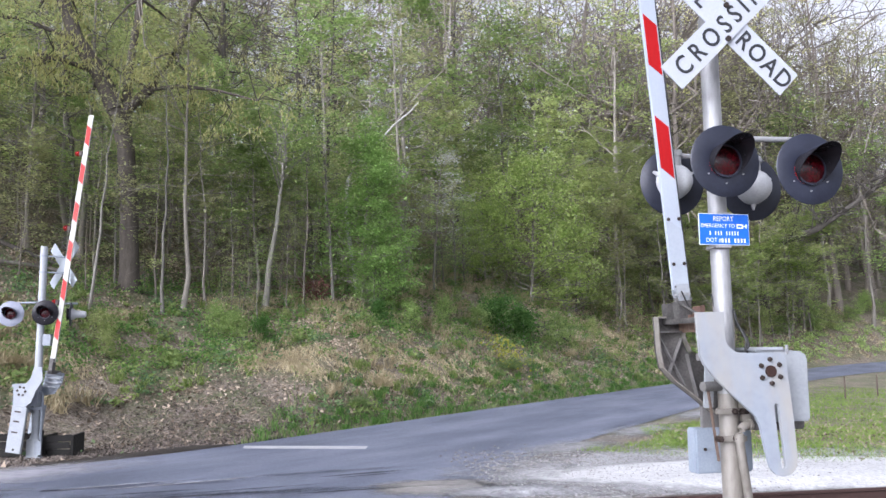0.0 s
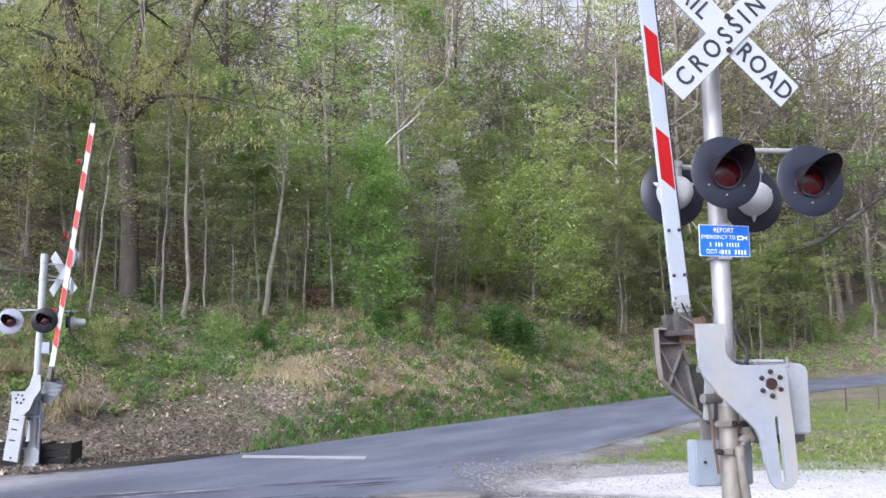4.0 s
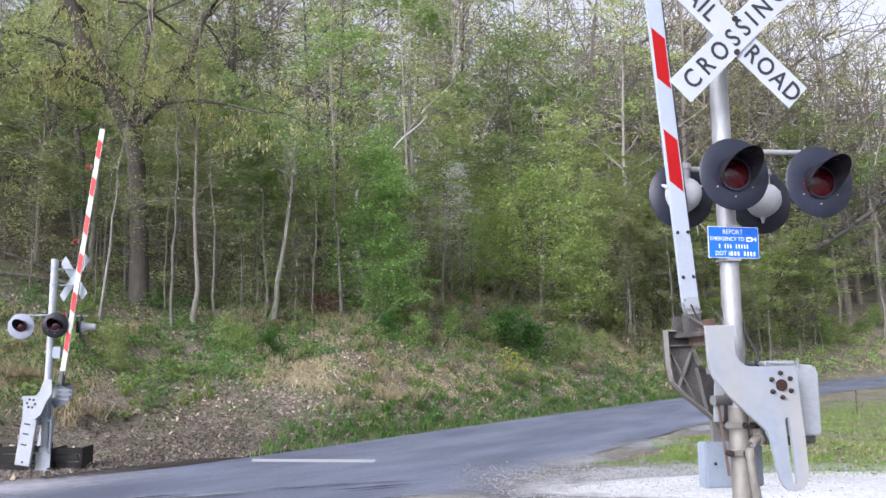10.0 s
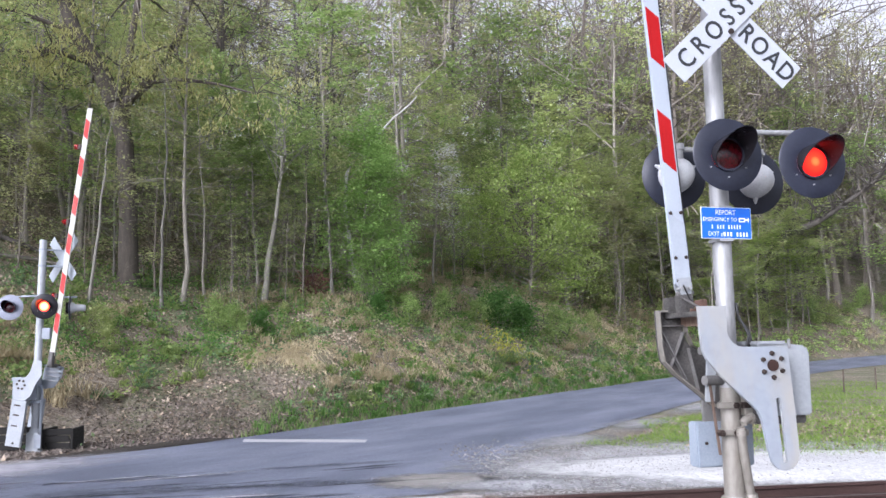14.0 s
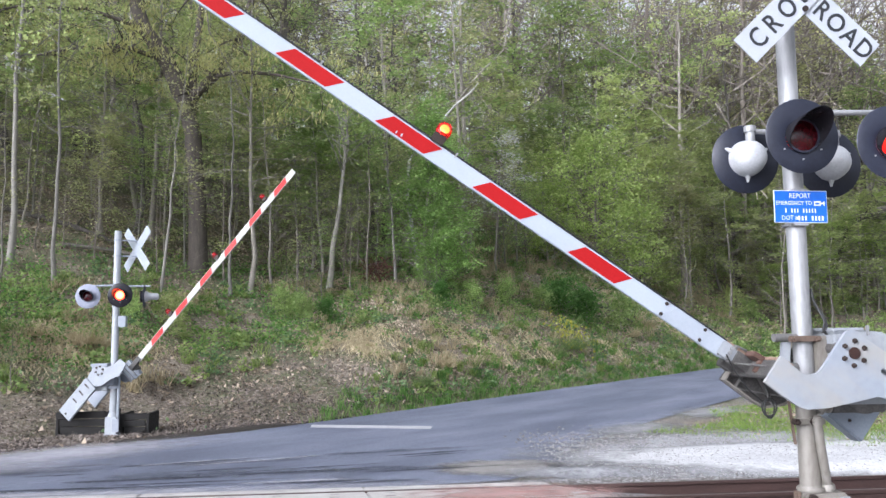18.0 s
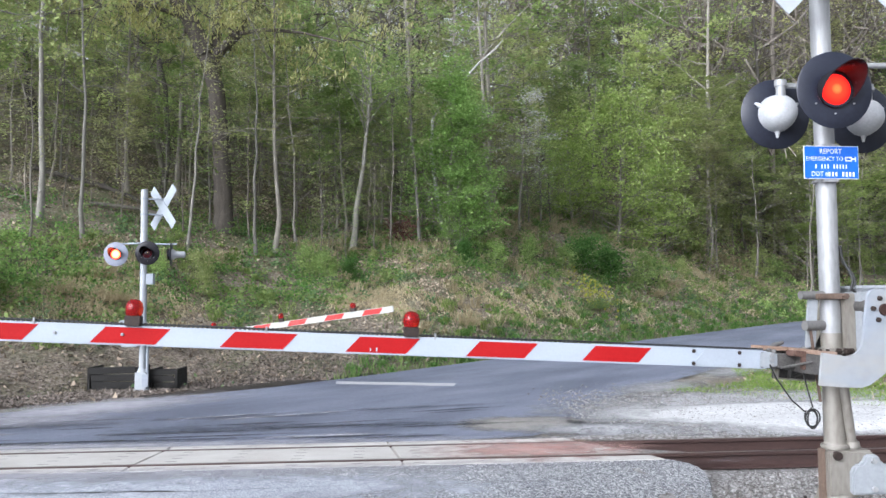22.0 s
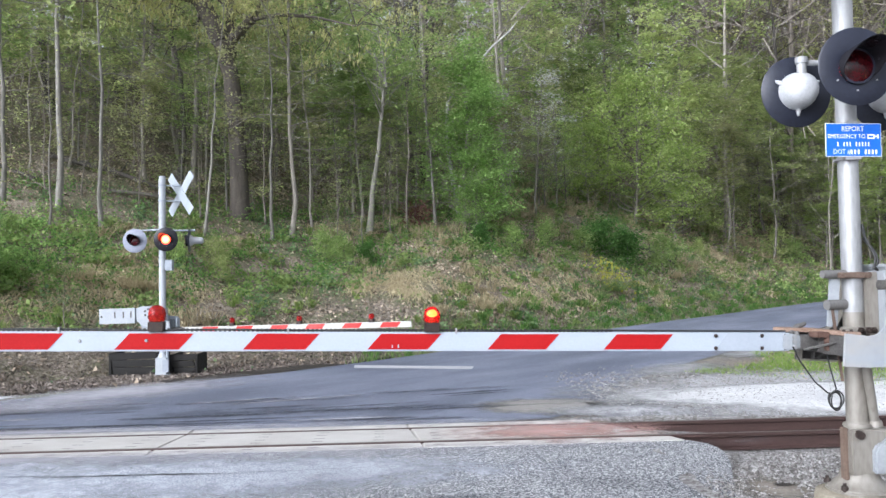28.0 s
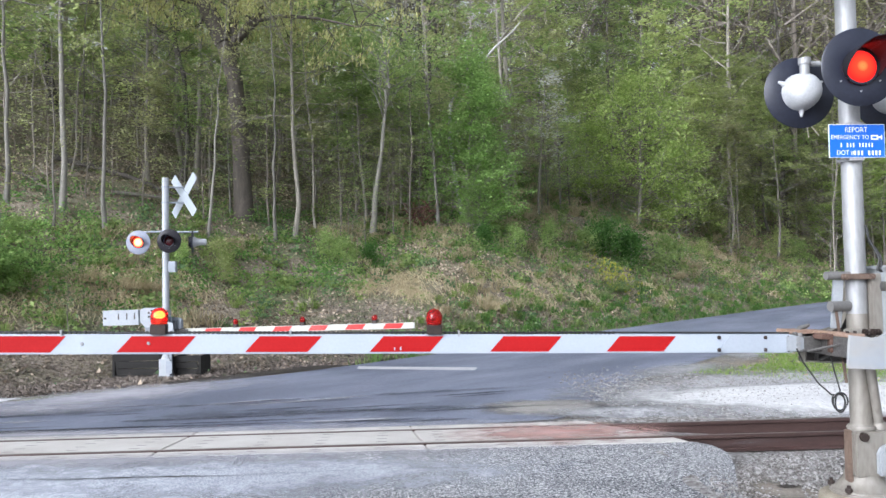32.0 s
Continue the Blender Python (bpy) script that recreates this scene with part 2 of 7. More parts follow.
def leaf(name, a, b_, spread=0.25, shine=0.6):
    """Thin leaves: each leaf its own shade between two colours; light shines through."""
    m = bpy.data.materials.new(name)
    m.use_nodes = True
    nt = m.node_tree
    N, L = nt.nodes.new, nt.links.new
    nt.nodes.remove(nt.nodes["Principled BSDF"])
    geo, info = N("ShaderNodeNewGeometry"), N("ShaderNodeObjectInfo")
    mx = N("ShaderNodeMix")
    mx.data_type = "RGBA"
    L(geo.outputs["Random Per Island"], mx.inputs["Factor"])
    mx.inputs["A"].default_value, mx.inputs["B"].default_value = (*a, 1), (*b_, 1)
    hsv, rng = N("ShaderNodeHueSaturation"), N("ShaderNodeMapRange")
    rng.inputs["To Min"].default_value, rng.inputs["To Max"].default_value = 1 - spread, 1 + spread
    L(info.outputs["Random"], rng.inputs["Value"])
    L(rng.outputs["Result"], hsv.inputs["Value"])
    L(mx.outputs["Result"], hsv.inputs["Color"])
    d, t, add = N("ShaderNodeBsdfDiffuse"), N("ShaderNodeBsdfTranslucent"), N("ShaderNodeMixShader")
    add.inputs["Fac"].default_value = shine
    L(hsv.outputs["Color"], d.inputs["Color"]), L(hsv.outputs["Color"], t.inputs["Color"])
    L(d.outputs[0], add.inputs[1]), L(t.outputs[0], add.inputs[2])
    L(add.outputs[0], nt.nodes["Material Output"].inputs["Surface"])
    return m


def glow(name, core, rim, power, radius, dim=None):
    """A lit lamp: hottest in the middle."""
    m = bpy.data.materials.new(name)
    m.use_nodes = True
    nt = m.node_tree
    N, L = nt.nodes.new, nt.links.new
    nt.nodes.remove(nt.nodes["Principled BSDF"])
    co, ln, rp, em = N("ShaderNodeTexCoord"), N("ShaderNodeVectorMath"), N("ShaderNodeValToRGB"), N("ShaderNodeEmission")
    ln.operation = "LENGTH"
    L(co.outputs["Object"], ln.inputs[0])
    dv = N("ShaderNodeMath")
    dv.operation = "DIVIDE"
    dv.inputs[1].default_value = radius
    L(ln.outputs["Value"], dv.inputs[0])
    L(dv.outputs[0], rp.inputs["Fac"])
    rp.color_ramp.elements[0].color, rp.color_ramp.elements[1].color = (*core, 1), (*rim, 1)
    rp.color_ramp.elements[0].position, rp.color_ramp.elements[1].position = 0.14, 0.5
    if dim:
        e = rp.color_ramp.elements.new(0.85)
        e.color = (*dim, 1)
    L(rp.outputs["Color"], em.inputs["Color"])
    em.inputs["Strength"].default_value = power
    L(em.outputs[0], nt.nodes["Material Output"].inputs["Surface"])
    return m


M_ROAD = surface("worn_asphalt", [(0.064, 0.073, 0.105), (0.142, 0.156, 0.21), (0.247, 0.263, 0.331)], 0.7, 0, 0.55, 70, 0.3, 0.01, sides=(3.2, 0.9, 1), turn=1.05, tight=0.3)
M_ASPHALT = surface("old_coarse_asphalt", [(0.125, 0.135, 0.156), (0.22, 0.234, 0.265), (0.35, 0.368, 0.405)], 0.85, 0, 0.5, 110, 0.8, 0.012, tight=0.3, blend=0.82, gloss=0.3,
                    flecks=[(0.02, 0.02, 0.022), (0.085, 0.087, 0.092), (0.22, 0.222, 0.23), (0.41, 0.412, 0.42), (0.76, 0.76, 0.76)], fleck_size=0.8)
M_SMOOTH = surface("smooth_bluish_asphalt", [(0.33, 0.349, 0.405), (0.47, 0.495, 0.56), (0.60, 0.63, 0.70)], 0.8, 0, 1.1, 160, 0.4, 0.006, sides=(0.8, 1.7, 1), turn=0.19, tight=0.3, gloss=0.3, blend=0.4,
                   flecks=[(0.12, 0.125, 0.14), (0.36, 0.38, 0.42), (0.50, 0.52, 0.57), (0.74, 0.75, 0.78)], fleck_size=0.5)
M_GRAVEL = surface("white_gravel", [(0.456, 0.456, 0.456), (0.596, 0.596, 0.596), (0.695, 0.695, 0.695)], 0.9, 0, 0.8, 45, 0.5, 0.015, tight=0.25, blend=0.25,
                   flecks=[(0.2, 0.19, 0.18), (0.42, 0.41, 0.4), (0.58, 0.57, 0.56), (0.72, 0.72, 0.71)], fleck_size=0.5)
M_BALLAST = surface("grey_ballast", [(0.12, 0.11, 0.10), (0.23, 0.215, 0.20), (0.35, 0.335, 0.32)], 0.9, 0, 2.5, 45, 0.9, 0.04,
                    flecks=[(0.07, 0.06, 0.055), (0.2, 0.19, 0.18), (0.33, 0.32, 0.31), (0.55, 0.54, 0.53)], fleck_size=0.6)
M_TANWEAR = surface("tan_old_asphalt", [(0.16, 0.15, 0.135), (0.27, 0.255, 0.235), (0.36, 0.345, 0.32)], 0.9, 0, 2.5, 60, 0.6, 0.015, tight=0.3)
M_DARKROAD = surface("fresh_dark_asphalt", [(0.0319, 0.0351, 0.0478), (0.0585, 0.0638, 0.0829)], 0.7, 0, 2.0, 70, 0.3, 0.008)
M_DARKPATCH = surface("dark_coarse_asphalt", [(0.078, 0.0845, 0.104), (0.156, 0.166, 0.195)], 0.8, 0, 3.0, 110, 0.6, 0.015, flecks=[(0.039, 0.039, 0.0455), (0.13, 0.137, 0.15), (0.39, 0.39, 0.416)], fleck_size=0.55)
M_DUST = surface("pale_road_dust", [(0.32, 0.315, 0.345), (0.46, 0.452, 0.49)], 0.95, 0, 2.0, 80, 0.3, 0.006)
M_GRIT = surface("fine_grey_grit", [(0.2, 0.2, 0.21), (0.3, 0.3, 0.31), (0.4, 0.4, 0.41)], 0.95, 0, 1.2, 55, 0.6, 0.015, tight=0.3, flecks=[(0.14, 0.14, 0.14), (0.36, 0.36, 0.37), (0.5, 0.5, 0.5), (0.66, 0.66, 0.66)], blend=0.3)
M_PANEL = surface("pale_concrete", [(0.34, 0.31, 0.29), (0.48, 0.46, 0.43), (0.56, 0.545, 0.52)], 0.85, 0, 1.4, 120, 0.25, 0.005, spread=0.06)
M_PINK = surface("rust_stained_concrete", [(0.3, 0.14, 0.12), (0.45, 0.27, 0.24), (0.58, 0.45, 0.41)], 0.85, 0, 2.2, 120, 0.25, 0.005)
M_CONC = surface("weathered_concrete", [(0.19, 0.162, 0.115), (0.27, 0.238, 0.18), (0.35, 0.315, 0.25)], 0.9, 0, 4, 90, 0.8, 0.015)
M_RAIL = surface("rusty_rail", [(0.028, 0.0145, 0.012), (0.054, 0.029, 0.0245), (0.086, 0.048, 0.041)], 0.75, 0.2, 4, 120, 0.3, 0.004, sides=(1, 0.15, 1))
M_STEEL = surface("worn_railhead", [(0.12, 0.09, 0.085), (0.22, 0.18, 0.17)], 0.5, 0.6, 3, 90, 0.1, 0.002)
M_TIE = surface("creosoted_timber", [(0.045, 0.032, 0.026), (0.1, 0.075, 0.06)], 0.85, 0, 5, 60, 0.5, 0.01, spread=0.2, sides=(1, 8, 8))
M_PAINT = surface("road_paint", [(0.32, 0.32, 0.34), (0.55, 0.55, 0.57)], 0.7, 0, 4, 70, 0.3, 0.004)
M_GALV = surface("galvanised_pipe", [(0.22, 0.222, 0.225), (0.315, 0.318, 0.32), (0.385, 0.388, 0.39)], 0.5, 0.25, 3, 40, 0.1, 0.002, sides=(1, 1, 0.25))
M_CAST = surface("pale_cast_aluminium", [(0.396, 0.407, 0.418), (0.506, 0.517, 0.528), (0.572, 0.583, 0.594)], 0.42, 0.2, 6, 60, 0.12, 0.002)
M_GREY = surface("grey_enamel", [(0.235, 0.259, 0.296), (0.282, 0.31, 0.348), (0.315, 0.343, 0.381)], 0.5, 0.0, 1.2, 14, 0.03, 0.001)
M_CASE = surface("grey_case_paint", [(0.24, 0.255, 0.27), (0.33, 0.35, 0.365)], 0.55, 0.0, 3, 40, 0.08, 0.002)
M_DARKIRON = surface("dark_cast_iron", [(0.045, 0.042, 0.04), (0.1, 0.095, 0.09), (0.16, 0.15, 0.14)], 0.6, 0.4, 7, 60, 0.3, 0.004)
M_RUSTY = surface("brown_rusted_plate", [(0.09, 0.06, 0.045), (0.17, 0.12, 0.09)], 0.8, 0.1, 6, 50, 0.3, 0.004)
M_RIB = surface("dull_iron_rib", [(0.13, 0.125, 0.12), (0.22, 0.215, 0.205)], 0.6, 0.3, 7, 60, 0.2, 0.003)
M_CREAM = surface("stained_grey_cream_paint", [(0.1533, 0.1328, 0.1082), (0.2304, 0.2124, 0.1845), (0.2788, 0.2649, 0.2403)], 0.5, 0.15, 2.2, 30, 0.12, 0.002, sides=(1, 1, 0.35))
M_WOOD = surface("weathered_wood_block", [(0.15, 0.085, 0.055), (0.27, 0.18, 0.13), (0.34, 0.26, 0.21)], 0.85, 0, 6, 70, 0.4, 0.004, sides=(1, 8, 8))
M_BLACK = surface("black_disc_paint", [(0.009, 0.011, 0.021), (0.022, 0.026, 0.044)], 0.42, 0.0, 4, 40, 0.08, 0.002, spread=0.15)
M_VISOR = surface("worn_black_visor", [(0.012, 0.0115, 0.014), (0.024, 0.0225, 0.027)], 0.24, 0.0, 6, 40, 0.05, 0.001, gloss=0.15)
M_SLATE = surface("blue_grey_paint", [(0.2, 0.235, 0.28), (0.3, 0.34, 0.39)], 0.55, 0.0, 5, 60, 0.15, 0.003)
M_FADED = surface("faded_grey_disc", [(0.187, 0.2, 0.254), (0.288, 0.303, 0.369)], 0.6, 0.0, 4, 40, 0.08, 0.002)
M_WHITE = surface("white_reflective_sheet", [(0.376, 0.399, 0.436), (0.442, 0.465, 0.504)], 0.5, 0, 3, 60, 0.03, 0.001)
M_ARMW = surface("white_arm_sheeting", [(0.35, 0.39, 0.446), (0.41, 0.451, 0.504)], 0.5, 0, 2, 60, 0.03, 0.001)
M_BACK = surface("dull_aluminium_back", [(0.27, 0.3, 0.33), (0.36, 0.39, 0.42)], 0.5, 0.1, 3, 60, 0.05, 0.001)
M_DIRTYWHITE = surface("dirty_cream_white_sheet", [(0.30, 0.30, 0.26), (0.40, 0.40, 0.36), (0.45, 0.455, 0.43)], 0.55, 0, 2.2, 50, 0.03, 0.001)
# far mast and slab whites: greyed, with the shade there put into the colour
M_FARWHITE = surface("shade_greyed_white_paint", [(0.27, 0.29, 0.31), (0.35, 0.37, 0.39), (0.4, 0.42, 0.44)], 0.6, 0, 3, 40, 0.08, 0.002, sides=(1, 1, 0.4))
M_SLAB = surface("shade_greyed_slab_paint", [(0.215, 0.235, 0.255), (0.285, 0.305, 0.325), (0.34, 0.36, 0.38)], 0.6, 0, 4, 60, 0.05, 0.002)
M_RED = surface("red_reflective_sheet", [(0.32, 0.0084, 0.0096), (0.4, 0.014, 0.0144)], 0.55, 0, 3, 60, 0.03, 0.001, gloss=0.12)
M_FADERED = surface("faded_red_sheet", [(0.36, 0.022, 0.022), (0.44, 0.05, 0.045), (0.5, 0.12, 0.11)], 0.6, 0, 1.6, 50, 0.03, 0.001, gloss=0.12)
M_SPLICE = surface("grey_white_splice_paint", [(0.31, 0.345, 0.39), (0.37, 0.405, 0.45)], 0.5, 0, 5, 60, 0.03, 0.001)
M_HUB = surface("rusty_hub_iron", [(0.0165, 0.0077, 0.00605), (0.0385, 0.0165, 0.0121), (0.0605, 0.0275, 0.01925)], 0.75, 0.2, 20, 90, 0.3, 0.003)
M_RUSTRED = surface("red_brown_rusted_iron", [(0.05, 0.026, 0.019), (0.11, 0.062, 0.046), (0.17, 0.105, 0.08)], 0.85, 0.1, 14, 70, 0.3, 0.003)
M_LETTER = surface("black_letter_film", [(0.012, 0.014, 0.018), (0.03, 0.032, 0.036)], 0.5, 0, 8, 60, 0)
M_BLUE = surface("blue_sign_sheet", [(0.008, 0.10, 0.52), (0.012, 0.14, 0.62)], 0.4, 0, 5, 60, 0)
M_SIGNW = surface("white_sign_film", [(0.72, 0.75, 0.78), (0.8, 0.82, 0.84)], 0.45, 0, 5, 60, 0)
M_BOLT = surface("dark_bolt", [(0.02, 0.016, 0.014), (0.06, 0.04, 0.032)], 0.6, 0.4, 30, 90, 0.1, 0.001)
M_LENS = surface("dark_red_lens", [(0.012, 0.001, 0.002), (0.04, 0.0015, 0.004), (0.10, 0.003, 0.007)], 0.22, 0, 26, 140, 0.3, 0.002)
M_CABLE = surface("black_cable", [(0.012, 0.012, 0.012), (0.03, 0.03, 0.028)], 0.5, 0, 20, 60, 0)
M_GLOW = glow("lit_red_lamp", (1.0, 0.34, 0.07), (0.98, 0.035, 0.012), 2.1, 0.118, (0.62, 0.012, 0.008))
M_FARGLOW = glow("lit_amber_red_lamp", (1.0, 0.72, 0.25), (1.0, 0.03, 0.01), 4.5, 0.21)
M_ARMGLOW = glow("lit_arm_lamp", (1.0, 0.72, 0.26), (1.0, 0.16, 0.03), 26.0, 0.06)
M_PLATE = M_GREY.copy()
M_PLATE.name = "grey_paint_with_brown_wash"


def wash(m, tint, scale, low, high, most):
    """Soft brown stains over a paint, in patches that run downwards."""
    nt = m.node_tree
    N, L = nt.nodes.new, nt.links.new
    b = nt.nodes["Principled BSDF"]
    under = b.inputs["Base Color"].links[0].from_socket
    co, mp, nz, mr, mx = N("ShaderNodeTexCoord"), N("ShaderNodeMapping"), N("ShaderNodeTexNoise"), N("ShaderNodeMapRange"), N("ShaderNodeMix")
    mp.inputs["Scale"].default_value = scale
    nz.inputs["Scale"].default_value, nz.inputs["Detail"].default_value = 1.0, 5
    mr.inputs["From Min"].default_value, mr.inputs["From Max"].default_value, mr.inputs["To Max"].default_value = low, high, most
    mx.data_type = "RGBA"
    L(co.outputs["Object"], mp.inputs["Vector"]), L(mp.outputs["Vector"], nz.inputs["Vector"]), L(nz.outputs["Fac"], mr.inputs["Value"])
    L(mr.outputs["Result"], mx.inputs["Factor"]), L(under, mx.inputs["A"])
    mx.inputs["B"].default_value = (*tint, 1)
    L(mx.outputs["Result"], b.inputs["Base Color"])


wash(M_PLATE, (0.36, 0.33, 0.27), (1.5, 3.0, 4.0), 0.42, 0.62, 0.6)
M_DIRT = surface("brown_stony_dirt", [(0.14, 0.115, 0.09), (0.25, 0.22, 0.18), (0.36, 0.33, 0.29)], 0.95, 0, 3, 45, 0.6, 0.02)
M_PITCH = surface("black_rotten_timber", [(0.007, 0.0065, 0.006), (0.02, 0.018, 0.016)], 0.9, 0, 5, 60, 0.5, 0.01, sides=(1, 8, 8))
M_SOIL = surface("dark_damp_soil", [(0.0165, 0.0121, 0.0088), (0.0413, 0.0319, 0.0231)], 0.95, 0, 2, 30, 0.6, 0.03)
M_BARK = surface("grey_bark", [(0.121, 0.11, 0.0933), (0.242, 0.22, 0.187), (0.352, 0.33, 0.286)], 0.9, 0, 3, 26, 0.8, 0.02, spread=0.35, sides=(2.2, 2.2, 0.35))
M_OAK = surface("dark_oak_bark", [(0.0396, 0.0353, 0.0302), (0.09, 0.0806, 0.0691), (0.137, 0.122, 0.108)], 0.95, 0, 3, 22, 1.0, 0.03, spread=0.25, sides=(2.5, 2.5, 0.4))
M_OLDOAK = surface("blackish_furrowed_bark", [(0.035, 0.03, 0.025), (0.085, 0.072, 0.06), (0.14, 0.12, 0.1)], 0.95, 0, 3, 22, 1.0, 0.03, sides=(2.5, 2.5, 0.4))
M_FOOT = leaf("dark_fresh_grass", (0.0855, 0.182, 0.051), (0.237, 0.407, 0.119), 0.1)
M_THICK = leaf("dark_glossy_shrub_leaf", (0.055, 0.13, 0.035), (0.17, 0.31, 0.09), 0.1)
M_FIELD = leaf("field_grass_blade", (0.145, 0.26, 0.05), (0.36, 0.49, 0.13), 0.1)
M_PALE = surface("pale_smooth_bark", [(0.10, 0.094, 0.08), (0.18, 0.17, 0.147), (0.25, 0.238, 0.212)], 0.85, 0, 2, 24, 0.5, 0.01, spread=0.3, sides=(1.5, 1.5, 0.7))
M_BIRCH = surface("white_smooth_bark", [(0.26, 0.25, 0.225), (0.42, 0.41, 0.38), (0.55, 0.54, 0.51)], 0.8, 0, 3, 30, 0.4, 0.008, sides=(1.5, 1.5, 0.7))
M_TWIG = surface("grey_brown_twig_bark", [(0.1014, 0.0871, 0.0715), (0.195, 0.169, 0.143), (0.299, 0.2639, 0.2275)], 0.9, 0, 3, 26, 0.6, 0.02, spread=0.25, sides=(2.2, 2.2, 0.35))
M_RUSTLEAF = surface("red_brown_dead_wood", [(0.05, 0.02, 0.015), (0.14, 0.055, 0.04)], 0.9, 0, 5, 40, 0.4, 0.01)
M_LIME = leaf("lime_spring_leaf", (0.3, 0.373, 0.14), (0.588, 0.642, 0.289))
M_BUSH = leaf("yellow_green_bush_leaf", (0.252, 0.351, 0.098), (0.506, 0.607, 0.225), 0.05)
M_FRESH = leaf("fresh_bright_leaf", (0.18, 0.30, 0.09), (0.43, 0.60, 0.21), 0.05)
M_GREEN = leaf("green_leaf", (0.20, 0.295, 0.105), (0.46, 0.585, 0.22))
M_OLIVE = leaf("olive_young_leaf", (0.25, 0.26, 0.125), (0.51, 0.52, 0.27))
M_CATKIN = leaf("yellow_catkin", (0.50, 0.50, 0.18), (0.80, 0.78, 0.38))
M_DEEP = leaf("deep_green_leaf", (0.088, 0.149, 0.077), (0.242, 0.341, 0.165))
M_PETAL = leaf("white_petal", (0.55, 0.56, 0.5), (0.75, 0.75, 0.7), 0.1)
M_YELLOW = leaf("yellow_flower", (0.45, 0.44, 0.08), (0.5, 0.53, 0.14), 0.1)
M_LITTER = leaf("dead_leaf", (0.09, 0.07, 0.05), (0.56, 0.46, 0.35), 0.1, 0.1)
M_TANLEAF = leaf("pale_tan_dead_leaf", (0.13, 0.103, 0.076), (0.60, 0.50, 0.385), 0.1, 0.1)
M_STRAW = leaf("dead_grass", (0.37, 0.31, 0.19), (0.61, 0.53, 0.355), 0.1, 0.2)
M_DEBRIS = leaf("grey_brown_debris", (0.042, 0.037, 0.033), (0.35, 0.30, 0.26), 0.1, 0.1)
M_MEADOW = leaf("meadow_blade", (0.153, 0.235, 0.0638), (0.378, 0.454, 0.17), 0.1)
M_GRASS = leaf("grass_blade", (0.12, 0.19, 0.07), (0.3, 0.38, 0.16), 0.1)


def clear_red(name, tint, body):
    """Clear coloured plastic: part of the light passes, the rest shows its colour."""
    m = bpy.data.materials.new(name)
    m.use_nodes = True
    nt, b = m.node_tree, m.node_tree.nodes["Principled BSDF"]
    b.inputs["Base Color"].default_value, b.inputs["Roughness"].default_value = (*body, 1), 0.15
    clear, mix = nt.nodes.new("ShaderNodeBsdfTransparent"), nt.nodes.new("ShaderNodeMixShader")
    clear.inputs["Color"].default_value = (*tint, 1)
    mix.inputs["Fac"].default_value = 0.5
    nt.links.new(b.outputs[0], mix.inputs[1]), nt.links.new(clear.outputs[0], mix.inputs[2])
    nt.links.new(mix.outputs[0], nt.nodes["Material Output"].inputs["Surface"])
    return m


M_DOME = clear_red("clear_red_dome", (1.0, 0.3, 0.15), (0.30, 0.008, 0.012))


def ground_material():
    """Leaf mould and dead leaves, patched with moss and low green, drawn by noise at several sizes."""
    m = bpy.data.materials.new("woodland_ground")
    m.use_nodes = True
    nt, b = m.node_tree, m.node_tree.nodes["Principled BSDF"]
    N, L = nt.nodes.new, nt.links.new
    co = N("ShaderNodeTexCoord").outputs["Object"]

    def grain(scale, detail=6, rough=0.6):
        n = N("ShaderNodeTexNoise")
        n.inputs["Scale"].default_value, n.inputs["Detail"].default_value, n.inputs["Roughness"].default_value = scale, detail, rough
        L(co, n.inputs["Vector"])
        return n.outputs["Fac"]

    def ramp(fac, *stops):
        r = N("ShaderNodeValToRGB")
        while len(r.color_ramp.elements) < len(stops):
            r.color_ramp.elements.new(0.5)
        for e, (p, c) in zip(r.color_ramp.elements, stops):
            e.position, e.color = p, (*c, 1)
        L(fac, r.inputs["Fac"])
        return r.outputs["Color"]

    litter = ramp(grain(13, 8, 0.8), (0.34, (0.05, 0.041, 0.032)), (0.45, (0.15, 0.125, 0.095)), (0.55, (0.3, 0.255, 0.195)), (0.67, (0.5, 0.435, 0.345)))
    green = ramp(grain(14, 8, 0.7), (0.3, (0.05, 0.055, 0.03)), (0.48, (0.12, 0.13, 0.065)), (0.66, (0.25, 0.25, 0.14)))
    where = ramp(grain(0.45, 5, 0.65), (0.44, (0, 0, 0)), (0.58, (1, 1, 1)))
    mx = N("ShaderNodeMix")
    mx.data_type = "RGBA"
    L(where, mx.inputs["Factor"]), L(litter, mx.inputs["A"]), L(green, mx.inputs["B"])
    L(mx.outputs["Result"], b.inputs["Base Color"])
    b.inputs["Roughness"].default_value = 0.95
    bp = N("ShaderNodeBump")
    bp.inputs["Strength"].default_value, bp.inputs["Distance"].default_value = 0.9, 0.06
    L(grain(18, 6, 0.7), bp.inputs["Height"])
    L(bp.outputs["Normal"], b.inputs["Normal"])
    return m


M_GROUND = ground_material()


